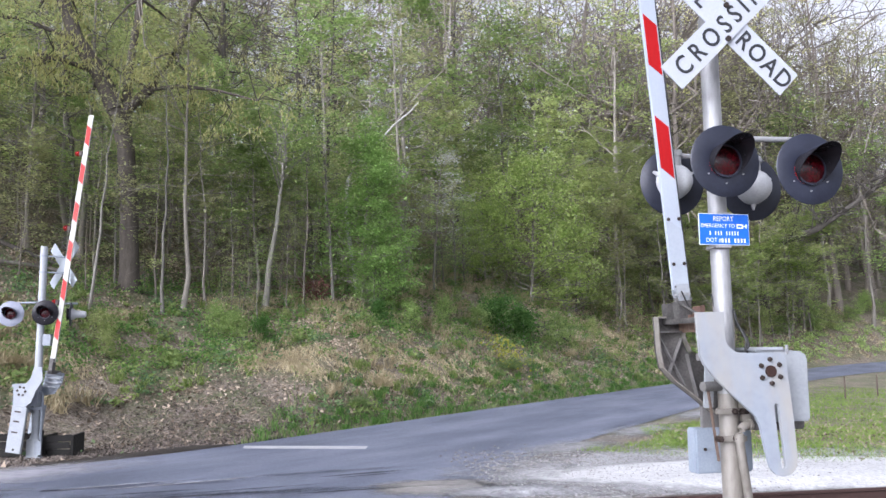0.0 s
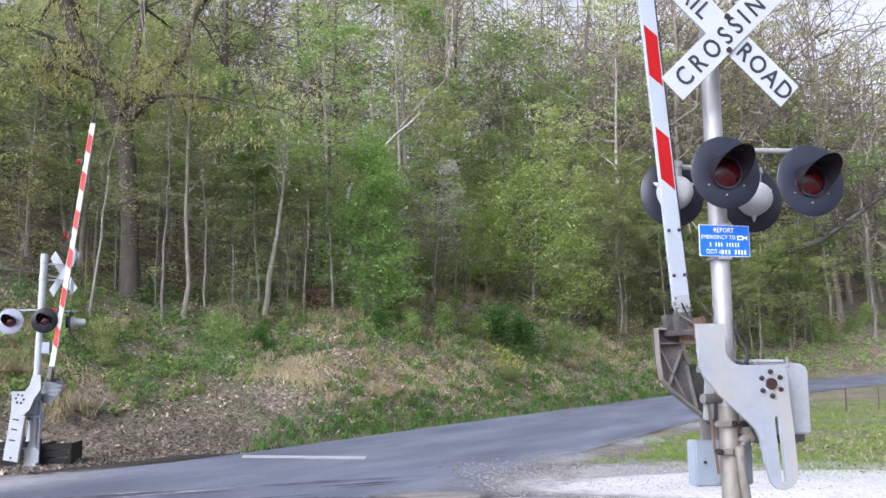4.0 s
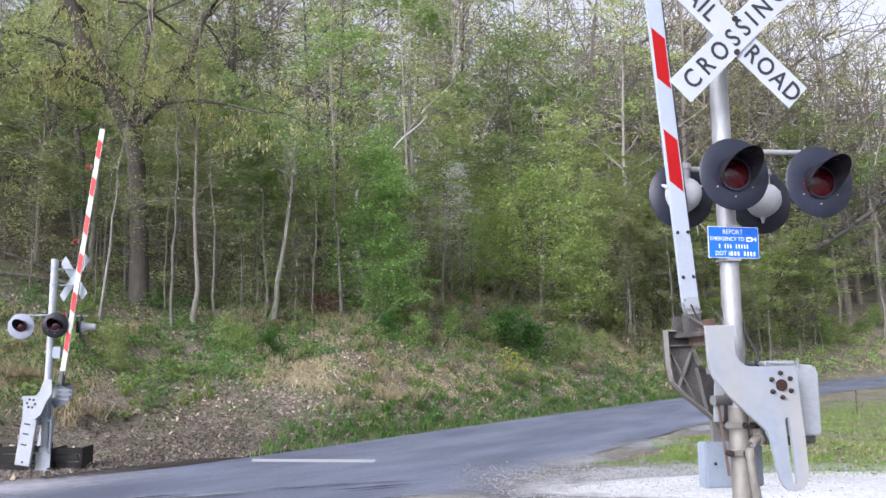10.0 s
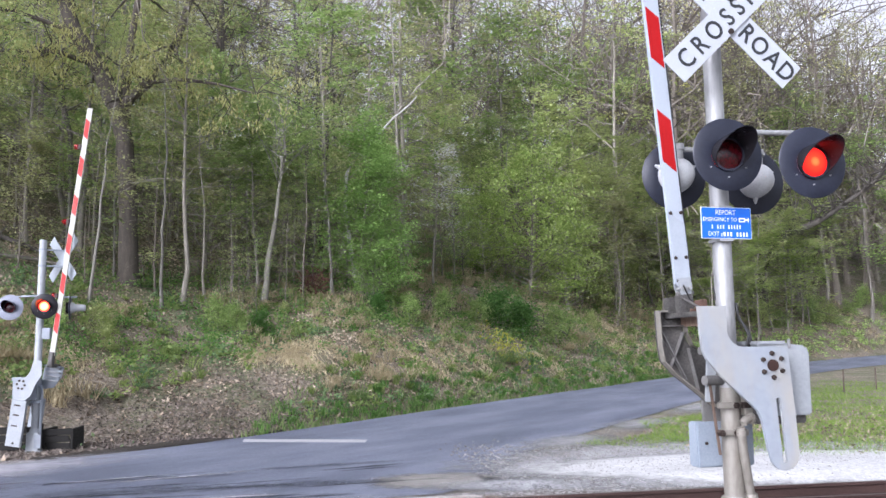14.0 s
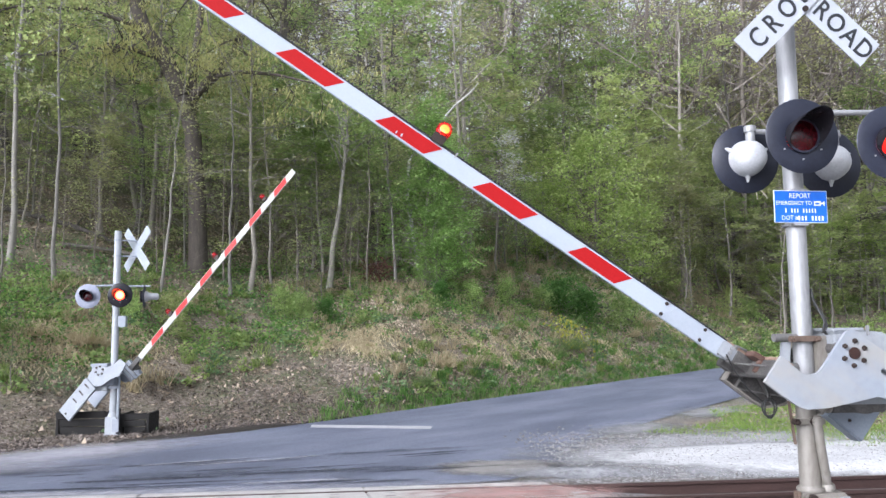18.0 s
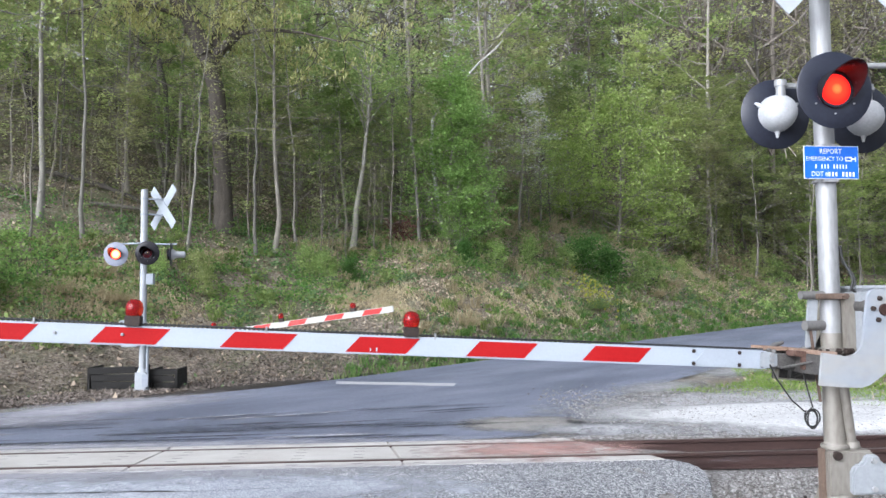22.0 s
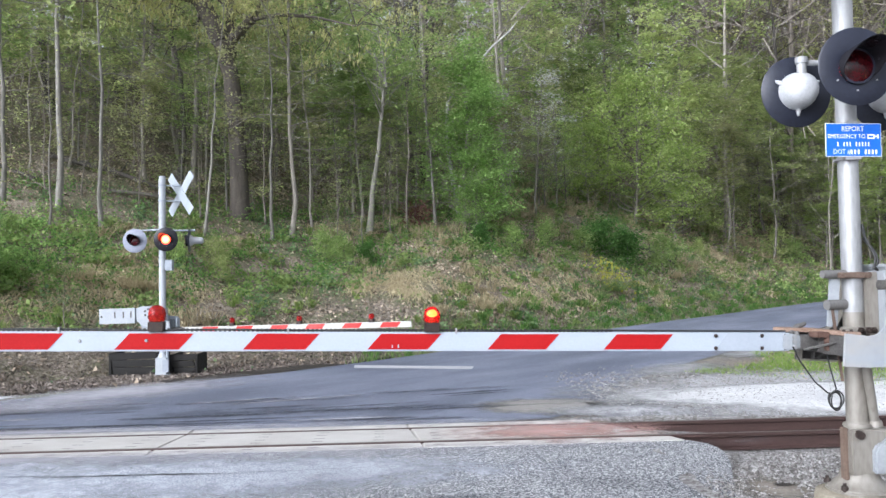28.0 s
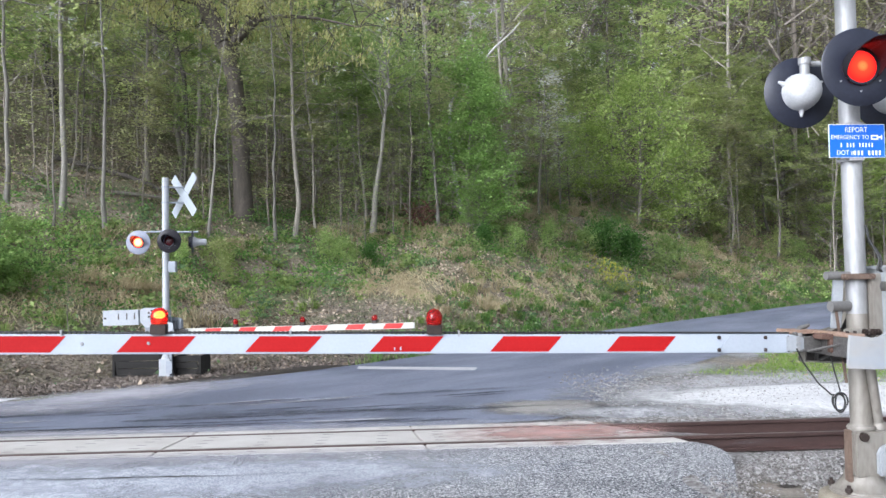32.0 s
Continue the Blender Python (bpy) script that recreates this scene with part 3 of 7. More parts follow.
def faded(base, rx, ry, soft, rough_edge=0.6, most=1.0):
    """A copy of a material that thins out raggedly towards the rim of an oval."""
    m = base.copy()
    nt = m.node_tree
    N, L = nt.nodes.new, nt.links.new
    out = nt.nodes["Material Output"].inputs["Surface"]
    shader = out.links[0].from_socket
    co, mp, ln, nz = N("ShaderNodeTexCoord"), N("ShaderNodeMapping"), N("ShaderNodeVectorMath"), N("ShaderNodeTexNoise")
    mp.inputs["Scale"].default_value = (1 / rx, 1 / ry, 0)
    ln.operation = "LENGTH"
    L(co.outputs["Object"], mp.inputs["Vector"]), L(mp.outputs["Vector"], ln.inputs[0]), L(co.outputs["Object"], nz.inputs["Vector"])
    nz.inputs["Scale"].default_value, nz.inputs["Detail"].default_value, nz.inputs["Roughness"].default_value = 2.2, 9, 0.72
    add, cut = N("ShaderNodeMath"), N("ShaderNodeMapRange")
    add.operation = "MULTIPLY_ADD"
    add.inputs[1].default_value = rough_edge * 2
    L(nz.outputs["Fac"], add.inputs[0]), L(ln.outputs["Value"], add.inputs[2])
    cut.inputs["From Min"].default_value, cut.inputs["From Max"].default_value = 0.98, 0.98 - soft
    cut.inputs["To Max"].default_value = most
    off = N("ShaderNodeMath")
    off.operation = "SUBTRACT"
    off.inputs[1].default_value = rough_edge * 0.72
    L(add.outputs[0], off.inputs[0]), L(off.outputs[0], cut.inputs["Value"])
    mix, clear = N("ShaderNodeMixShader"), N("ShaderNodeBsdfTransparent")
    L(cut.outputs["Result"], mix.inputs["Fac"]), L(clear.outputs[0], mix.inputs[1]), L(shader, mix.inputs[2])
    L(mix.outputs[0], out)
    return m


# ---- ground, roads, track ----
def grid_axis(stops):
    """Coordinates with a spacing that changes: (from, to, step) runs."""
    out = []
    for a, b, step in stops:
        out += list(np.arange(a, b - 1e-6, step))
    return np.array(out + [stops[-1][1]])


GX = grid_axis([(-1500, -200, 130), (-200, -60, 10), (-60, -24, 1.5), (-24, 14, 0.28), (14, 50, 1.2), (50, 150, 5), (150, 1500, 150)])
GY = grid_axis([(-1500, -100, 140), (-100, -10, 6), (-10, 4, 1), (4, 34, 0.28), (34, 60, 0.7), (60, 130, 2.5), (130, 300, 12), (300, 1500, 150)])
X, Y = np.meshgrid(GX, GY)
Z = ground_z(X, Y)
idx = np.arange(X.size).reshape(X.shape)
quads = np.stack([idx[:-1, :-1], idx[:-1, 1:], idx[1:, 1:], idx[1:, :-1]], -1).reshape(-1, 4)
ground_mesh = from_arrays("ground", np.stack([X, Y, Z - 0.03], -1).reshape(-1, 3), quads)
ground_mesh.materials.append(M_GROUND)
ground_mesh.polygons.foreach_set("use_smooth", [True] * len(ground_mesh.polygons))
tagged(new("ground", ground_mesh), "woodland ground of dead leaves and low green rising to a hillside", "ground", kind="structure")


def ribbon(left, right, lift, across=28, step=0.6, rag=0.0, wide=None):
    """A surface between two edges, laid on the level ground."""
    def even(line, n):
        line = np.array(line, float)
        run = np.r_[0, np.cumsum(np.hypot(*np.diff(line, axis=0).T))]
        return np.stack([np.interp(np.linspace(0, run[-1], n), run, line[:, k]) for k in (0, 1)], -1)

    def rounded(line, rounds=3):
        line = [np.array(p, float) for p in line]
        for _ in range(rounds):
            line = [line[0]] + [q for a, b in zip(line, line[1:]) for q in (0.75 * a + 0.25 * b, 0.25 * a + 0.75 * b)] + [line[-1]]
        return line

    n = 260
    a, b = even(rounded(left), n), even(rounded(right), n)
    k = np.linspace(0, 1, across)[None, :, None]
    p = a[:, None] * (1 - k) + b[:, None] * k
    if rag:
        wob = np.sin(np.arange(n) * 0.77) * 0.5 + np.sin(np.arange(n) * 0.31 + 1) * 0.5
        p[:, -1] += rag * wob[:, None]
        p[:, 0] += rag * wob[::-1, None]
    z = base_z(p[..., 0], p[..., 1]) + lift
    v = np.concatenate([p, z[..., None]], -1).reshape(-1, 3)
    i = np.arange(n * across).reshape(n, across)
    return from_arrays("ribbon", v, np.stack([i[:-1, :-1], i[1:, :-1], i[1:, 1:], i[:-1, 1:]], -1).reshape(-1, 4))


def on_track(u, v, z=0.0):
    return Vector((u * TU[0] + v * TN[0], u * TU[1] + v * TN[1], z))


road = ribbon(EDGE[1:], RIGHT[1:], 0.0, rag=0.05)
road.materials.append(M_ROAD)
tagged(new("road", road), "dark grey worn asphalt road bending uphill beyond the track", "road", kind="structure")


def flat_patch(name, outline, lift, material, label, follow=base_z, cells=40):
    """A patch of ground cover inside an outline, with a loose rim."""
    o = np.array(outline, float)
    cx, cy = o.mean(0)
    ring = []
    for (ax, ay), (bx, by) in zip(o, np.roll(o, -1, 0)):
        for k in np.linspace(0, 1, 14, endpoint=False):
            ring.append((ax + (bx - ax) * k, ay + (by - ay) * k))
    ring = np.array(ring)
    for _ in range(3):
        ring = (np.roll(ring, 1, 0) + 2 * ring + np.roll(ring, -1, 0)) / 4
    n = len(ring)
    ang = np.arange(n)
    wob = 1 + 0.012 * np.sin(ang * 0.61) + 0.012 * np.sin(ang * 0.23 + 2)
    rows = []
    for k in np.linspace(0.02, 1, 16):
        rows.append(np.stack([cx + (ring[:, 0] - cx) * k * wob ** k, cy + (ring[:, 1] - cy) * k * wob ** k], -1))
    p = np.array(rows)
    z = follow(p[..., 0], p[..., 1]) + lift
    z[-1] -= 0.05
    v = np.concatenate([p, z[..., None]], -1).reshape(-1, 3)
    i = np.arange(16 * n).reshape(16, n)
    j = np.roll(i, -1, 1)
    me = from_arrays(name, v, np.stack([i[:-1], i[1:], j[1:], j[:-1]], -1).reshape(-1, 4))
    me.materials.append(material)
    return tagged(new(name, me), label, "ground cover", kind="structure")


def track_xy(*uv):
    return [tuple(on_track(u, v)[:2]) for u, v in uv]


near_road = from_arrays("near_road", *(lambda g: (np.array([tuple(on_track(u, v, 0.002)) for v in g[1] for u in g[0](v)]),
            (lambda i: np.stack([i[:-1, :-1], i[:-1, 1:], i[1:, 1:], i[1:, :-1]], -1).reshape(-1, 4))(np.arange(len(g[1]) * 30).reshape(len(g[1]), 30))))(
    (lambda v: np.r_[np.linspace(-45, -8, 8), np.linspace(-7, float(np.interp(v, [4, 5, 6.3, 6.9, 8.0, 8.6, 8.9, 9.12], [2.0, 2.25, 2.66, 2.8, 3.2, 3.36, 3.33, 3.2])), 22)],
     list(np.linspace(-14, 4, 12)) + list(np.linspace(4.3, 9.12, 24)))))
near_road.materials.append(M_ASPHALT)
tagged(new("near_road", near_road), "pale grey coarse old asphalt on the near side of the crossing", "road", kind="structure")

def worn(name, x, y, turn, rx, ry, lift, base, label, category, follow=base_z, soft=0.4, rag=0.5, most=1.0):
    """A thin ragged oval of other material on the ground: gravel, dust, wear."""
    n = 25
    a, b = np.meshgrid(np.linspace(-rx, rx, n), np.linspace(-ry, ry, n))
    c, s = math.cos(radians(turn)), math.sin(radians(turn))
    z = follow(x + a * c - b * s, y + a * s + b * c) + lift
    i = np.arange(n * n).reshape(n, n)
    me = from_arrays(name, np.stack([a, b, z], -1).reshape(-1, 3), np.stack([i[:-1, :-1], i[:-1, 1:], i[1:, 1:], i[1:, :-1]], -1).reshape(-1, 4))
    me.materials.append(faded(base, rx, ry, soft, rag, most))
    ob = new(name, me)
    ob.matrix_basis = Matrix.Translation((x, y, 0)) @ Matrix.Rotation(radians(turn), 4, "Z")
    return tagged(ob, label, category, kind="structure")


worn("gravel_verge", 5.2, 15.2, 14, 6.2, 3.9, 0.012, M_GRIT, "grey gravel between the road and the track", "gravel", ground_z, 0.3, 0.35)
worn("gravel_apron", 5.9, 14.5, 9, 5.6, 2.0, 0.020, M_GRAVEL, "bright white gravel apron beside the track", "gravel", ground_z, 0.2, 0.2)
worn("worn_patch", -0.1, 12.9, 12, 1.5, 1.15, 0.005, M_TANWEAR, "tan worn patch of old asphalt by the rail", "road wear", soft=0.4)
for x, y, turn, rx, ry in ((-4.2, 12.2, 11, 3.2, 0.55), (-2.0, 12.7, 9, 2.8, 0.45), (-4.6, 13.5, 16, 2.4, 0.35), (-7.6, 12.3, 13, 2.2, 0.5), (-2.2, 14.9, 24, 2.4, 0.35)):
    worn("dark_streak", x, y, turn, rx, ry, 0.008, M_DARKROAD, "dark tyre-worn streak on the asphalt", "road wear", soft=0.8, rag=1.0, most=0.6)
worn("dusty_edge", -8.0, 14.7, 62, 4.8, 1.9, 0.010, M_DUST, "pale grey dust along the road's edge", "road wear", soft=0.8, rag=0.6, most=0.92)
worn("dusty_edge", -8.4, 12.7, 14, 2.8, 1.1, 0.0105, M_DUST, "pale grey dust on the worn asphalt", "road wear", soft=0.9, rag=0.7, most=0.6)
worn("white_grit", -10.1, 13.6, 45, 1.0, 0.5, 0.012, M_GRAVEL, "patch of white grit at the road's edge", "gravel", ground_z, 0.4)
worn("panel_dust", *on_track(-5, 11.3)[:2], 10.75, 11, 0.42, 0.014, M_DUST, "pale dust along the crossing panels", "road wear", soft=0.9, rag=0.5, most=0.8)
worn("panel_dust", *on_track(-5, 9.0)[:2], 10.75, 11, 0.45, 0.010, M_DUST, "pale dust along the crossing panels", "road wear", soft=0.9, rag=0.5, most=0.7)
for k, (x, y, turn, rx, ry) in enumerate(((-4.15, 8.15, 12, 0.8, 0.4), (-1.9, 7.4, 20, 1.5, 0.7), (0.6, 7.5, -25, 1.4, 0.55), (-3.6, 6.6, 5, 1.6, 0.5))):
    worn("dark_patch", x, y, turn, rx, ry, 0.009 + 0.0002 * k, M_DARKPATCH, "darker bluish patch of old asphalt", "road wear", soft=0.9, rag=0.8, most=0.25)
for k, (x, y, turn, rx, ry, most) in enumerate(((-5.4, 6.6, 10, 4.8, 2.7, 0.92), (-2.8, 7.7, 11, 4.0, 1.2, 0.75))):
    worn("smooth_patch", x, y, turn, rx, ry, 0.005 + 0.001 * k, M_SMOOTH, "smoother bluish worn asphalt", "road wear", soft=0.5, rag=0.7, most=most)
streak = random.Random(12)
for k in range(34):
    u, v = streak.uniform(-9.5, 1.5), 11.45 + 3.2 * streak.random() ** 1.6
    p = on_track(u, v)
    dark = streak.random() < 0.72
    worn("tyre_streak" if dark else "dust_streak", p.x, p.y, streak.uniform(8, 16) + 7 * (v - 11.4), streak.uniform(0.7, 2.2), streak.uniform(0.07, 0.2), 0.0085 + 0.0001 * k, M_DARKROAD if dark else M_DUST,
         "dark blue-black tyre streak on the asphalt" if dark else "thin pale streak of dust on the asphalt", "road wear", soft=0.6, rag=0.9, most=streak.uniform(0.55, 0.95))
for k in range(9):
    u, v = streak.uniform(-7.5, 2.4), 5.0 + 3.9 * streak.random()
    p = on_track(u, v)
    worn("dark_streak", p.x, p.y, streak.uniform(0, 24), streak.uniform(0.5, 1.4), streak.uniform(0.06, 0.22), 0.0102 + 0.0001 * k, M_DARKPATCH, "thin dark streak on the old asphalt", "road wear", soft=0.6, rag=0.9, most=streak.uniform(0.35, 0.7))
worn("gravel_corner", 0.95, 12.35, 12, 1.7, 0.85, 0.0135, M_GRIT, "grey grit spilled over the corner of the asphalt", "gravel", ground_z, 0.6, 0.5)
worn("gravel_corner", 1.5, 14.6, 70, 2.6, 0.8, 0.0140, M_GRIT, "grey grit spilled over the edge of the asphalt", "gravel", ground_z, 0.6, 0.5)
flat_patch("ballast_shoulder", track_xy((1.8, 11.25), (1.6, 12.4), (4, 13.0), (60, 13.2), (60, 11.4), (10, 11.3)), 0.008, M_BALLAST,
           "grey stone shoulder along the track", ground_z)
for x, y, turn, rx, ry in ((2.3, 18.9, 63, 3.6, 1.3), (4.8, 23.2, 62, 4.0, 1.2), (8.0, 29.0, 62, 5.0, 1.1), (12.5, 37.5, 61, 7.0, 1.2)):
    worn("road_shoulder", x + 0.3, y - 0.15, turn, rx, ry, 0.014, M_GRIT, "grey grit beside the road's edge", "road shoulder", ground_z, 0.9, 0.6)
flat_patch("stony_verge", track_xy((2.3, 9.1), (1.9, 7.5), (1.5, 4), (1.6, -6), (6, -6), (7, 4), (9, 8.2), (40, 8.4), (40, 9.0), (6, 9.1)), 0.006, M_BALLAST,
           "stony dirt verge round the signal mast", ground_z)
worn("soil_patch", 1.86, 7.5, 10, 0.62, 0.75, 0.016, M_DIRT, "brown dirt patch on the stony verge", "soil", ground_z, 0.7, 0.6)
worn("soil_patch", 1.93, 7.66, 30, 0.15, 0.10, 0.022, M_SOIL, "small dark hole in the dirt", "soil", ground_z, 0.5, 0.5)
flat_patch("track_bed", track_xy((2.5, 8.7), (60, 8.7), (60, 11.9), (2.5, 11.9)), 0.012, M_BALLAST, "stone ballast under the rails", ground_z)

# rails: foot, web and head
RAIL = [(-0.075, 0), (0.075, 0), (0.075, 0.012), (0.012, 0.032), (0.010, 0.13), (0.036, 0.143), (0.036, 0.172), (0.028, 0.18),
        (-0.028, 0.18), (-0.036, 0.172), (-0.036, 0.143), (-0.010, 0.13), (-0.012, 0.032), (-0.075, 0.012)]
for v, top in ((RAIL_NEAR, 0.012), (RAIL_FAR, -0.088)):
    g = Geo().prism([(x, z) for x, z in RAIL], -60, 60)
    m = Matrix.Translation(on_track(0, v, top - 0.18)) @ Matrix.Rotation(TA - math.pi / 2, 4, "Z")
    rail = part("rail", g, M_RAIL, None, "", m, smooth=40)
    tagged(rail, "rusty steel rail through the crossing", "rail", "rails of the track", "structure")
    part("railhead", Geo().box(-0.026, 0.026, -60, 60, 0.1805, 0.1825), M_STEEL, rail, "worn top of the rail")
tie = Geo().box(-0.115, 0.115, -1.3, 1.3, -0.17, 0)
tie_mesh = tie.mesh("sleeper", bevel=0.012)
for i in range(24):
    u = 3.25 + i * 0.52
    m = Matrix.Translation(on_track(u, (RAIL_NEAR + RAIL_FAR) / 2, -0.262)) @ Matrix.Rotation(TA + random.uniform(-0.02, 0.02), 4, "Z") @ Matrix.Rotation(radians(-3.9), 4, "X")
    solid("railway_sleeper", tie_mesh, M_TIE, "dark creosoted timber railway sleeper in ballast", "sleeper", m, group="sleepers under the rails")

# concrete crossing panels, with joints and lifting slots
CUTS = [-22, -19.2, -16.4, -13.65, -10.9, -8.1, -5.35, -2.6, 0.16, 2.75]
for lo, hi in zip(CUTS, CUTS[1:]):
    for v0, v1, name in ((9.53, 10.77, "gauge_panel"), (9.10, 9.385, "field_panel"), (10.915, 11.2, "field_panel")):
        end = 0.35 if hi == CUTS[-1] else 0.0
        skew = 0.16 if abs(hi - 0.16) < 0.01 else 0.0
        skew0 = 0.16 if abs(lo - 0.16) < 0.01 else 0.0
        zz = lambda v: float(np.interp(v, [9.35, 10.95, 12], [0.008, -0.092, -0.1]))
        lean = lambda v: (v - 9.1) / 2.0
        corner = [(lo + 0.006 + skew0 * (1 - lean(v0)), v0), (hi - 0.006 + skew * (1 - lean(v0)) + end * (1 - 1.5 * lean(v0)) * 1.2, v0),
                  (hi - 0.006 + skew * (1 - lean(v1)) + end * (1 - 1.5 * lean(v1)) * 1.2, v1), (lo + 0.006 + skew0 * (1 - lean(v1)), v1)]
        top = [on_track(u, v, zz(v)) for u, v in corner]
        g = Geo().add([p - Vector((0, 0, 0.16)) for p in top] + top, [(3, 2, 1, 0), (4, 5, 6, 7), (0, 1, 5, 4), (1, 2, 6, 5), (2, 3, 7, 6), (3, 0, 4, 7)])
        panel = part(name, g, M_PANEL, None, "", bevel=0.012)
        tagged(panel, "rust-stained end panel of the concrete crossing" if hi == CUTS[-1] else "pale concrete crossing panel between worn rails", "crossing panel", "panels of the crossing", "structure")
        slots = Geo()
        for k in range(1, 5):
            for v in ((9.72, 10.0, 10.3, 10.58) if name == "gauge_panel" else ((v0 + v1) / 2,)):
                u = lo + (hi - lo) * (k - 0.5) / 4
                p = on_track(u, v, zz(v) + 0.0015)
                d, e = Vector((*TU, 0)) * 0.06, Vector((*TN, -0.06)) * 0.018
                slots.add([p - d - e, p + d - e, p + d + e, p - d + e], [(0, 1, 2, 3)])
        part("lifting_slot", slots, M_DARKIRON, panel, "dark lifting slots", kind="stuff")

# damp soil in the ditch at the foot of the bank
def ditch():
    a = [(-7.9, 16.4), (-7.0, 17.6), (-5.3, 20.3), (-4.2, 22.4)]
    v = []
    for i in range(61):
        k = i / 60 * (len(a) - 1)
        j = min(int(k), len(a) - 2)
        p, q = Vector(a[j]), Vector(a[j + 1])
        c = p.lerp(q, k - j)
        n = Vector((-(q - p).y, (q - p).x)).normalized()
        wide = 0.35 + 0.6 * math.sin(math.pi * i / 60) + 0.1 * math.sin(i * 1.3)
        for m in range(6):
            w = c + n * (0.02 + wide * m / 5)
            v.append((w.x, w.y, float(ground_z(w.x, w.y)) + 0.016 - 0.03 * (m in (0, 5))))
    i = np.arange(61 * 6).reshape(61, 6)
    me = from_arrays("ditch", np.array(v), np.stack([i[:-1, :-1], i[1:, :-1], i[1:, 1:], i[:-1, 1:]], -1).reshape(-1, 4))
    me.materials.append(M_SOIL)
    tagged(new("ditch", me), "dark damp soil in the roadside ditch", "ditch", kind="structure")


ditch()

# far stop line
line = Geo()
for k in range(12):
    a, b = k / 12, (k + 1) / 12
    p0, p1, q0, q1 = Vector((-4.85, 20.05)), Vector((-1.9, 19.66)), Vector((-4.72, 19.43)), Vector((-1.9, 19.05))
    c = [p0.lerp(p1, a), p0.lerp(p1, b), q0.lerp(q1, b), q0.lerp(q1, a)]
    line.add([(x, y, float(base_z(x, y)) + 0.006) for x, y in c], [(0, 1, 2, 3)])
solid("stop_line", line, M_PAINT, "worn white painted stop line on the far road", "road marking", kind="structure")

worn("rust_stain", *on_track(2.0, 10.15)[:2], 10.75, 2.0, 1.3, 0.0, M_PINK, "red rust stain on the end panels", "stain", lambda x, y: np.interp(x * TN[0] + y * TN[1], [9.35, 10.95, 12], [0.012, -0.088, -0.096]), 0.7, 0.7, 1.0)
# crack across the near asphalt
crack = Geo()
rngc = random.Random(4)
run = [(-9.0, 6.75), (-5.36, 7.39), (-4.46, 7.47), (-3.75, 7.6), (-3.04, 7.68), (-2.7, 7.78), (-1.97, 7.96), (-1.0, 8.14), (0.2, 8.35)]
rim = []
for (ax, ay), (bx, by) in zip(run, run[1:]):
    for k in range(8):
        w = rngc.uniform(0.001, 0.005) + 0.026 * max(0, 1 - abs(ax + 4.2) / 1.7) * rngc.random()
        rim.append((ax + (bx - ax) * k / 8, ay + (by - ay) * k / 8 + rngc.uniform(-0.012, 0.012), w))
for (ax, ay, wa), (bx, by, wb) in zip(rim, rim[1:]):
    crack.add([(ax, ay - wa, 0.0125), (bx, by - wb, 0.0125), (bx, by + wb, 0.0125), (ax, ay + wa, 0.0125)], [(0, 1, 2, 3)])
solid("asphalt_crack", crack, M_LETTER, "dark open crack across the old asphalt", "crack", kind="structure")


# ---- crossing signals ----
GATE_A = radians(10)
NEAR = Matrix.Translation((2.13, 6.42, 0)) @ Matrix.Rotation(GATE_A, 4, "Z")
FAR = Matrix.Translation((-8.72, 17.9, -0.23)) @ Matrix.Rotation(GATE_A, 4, "Z")


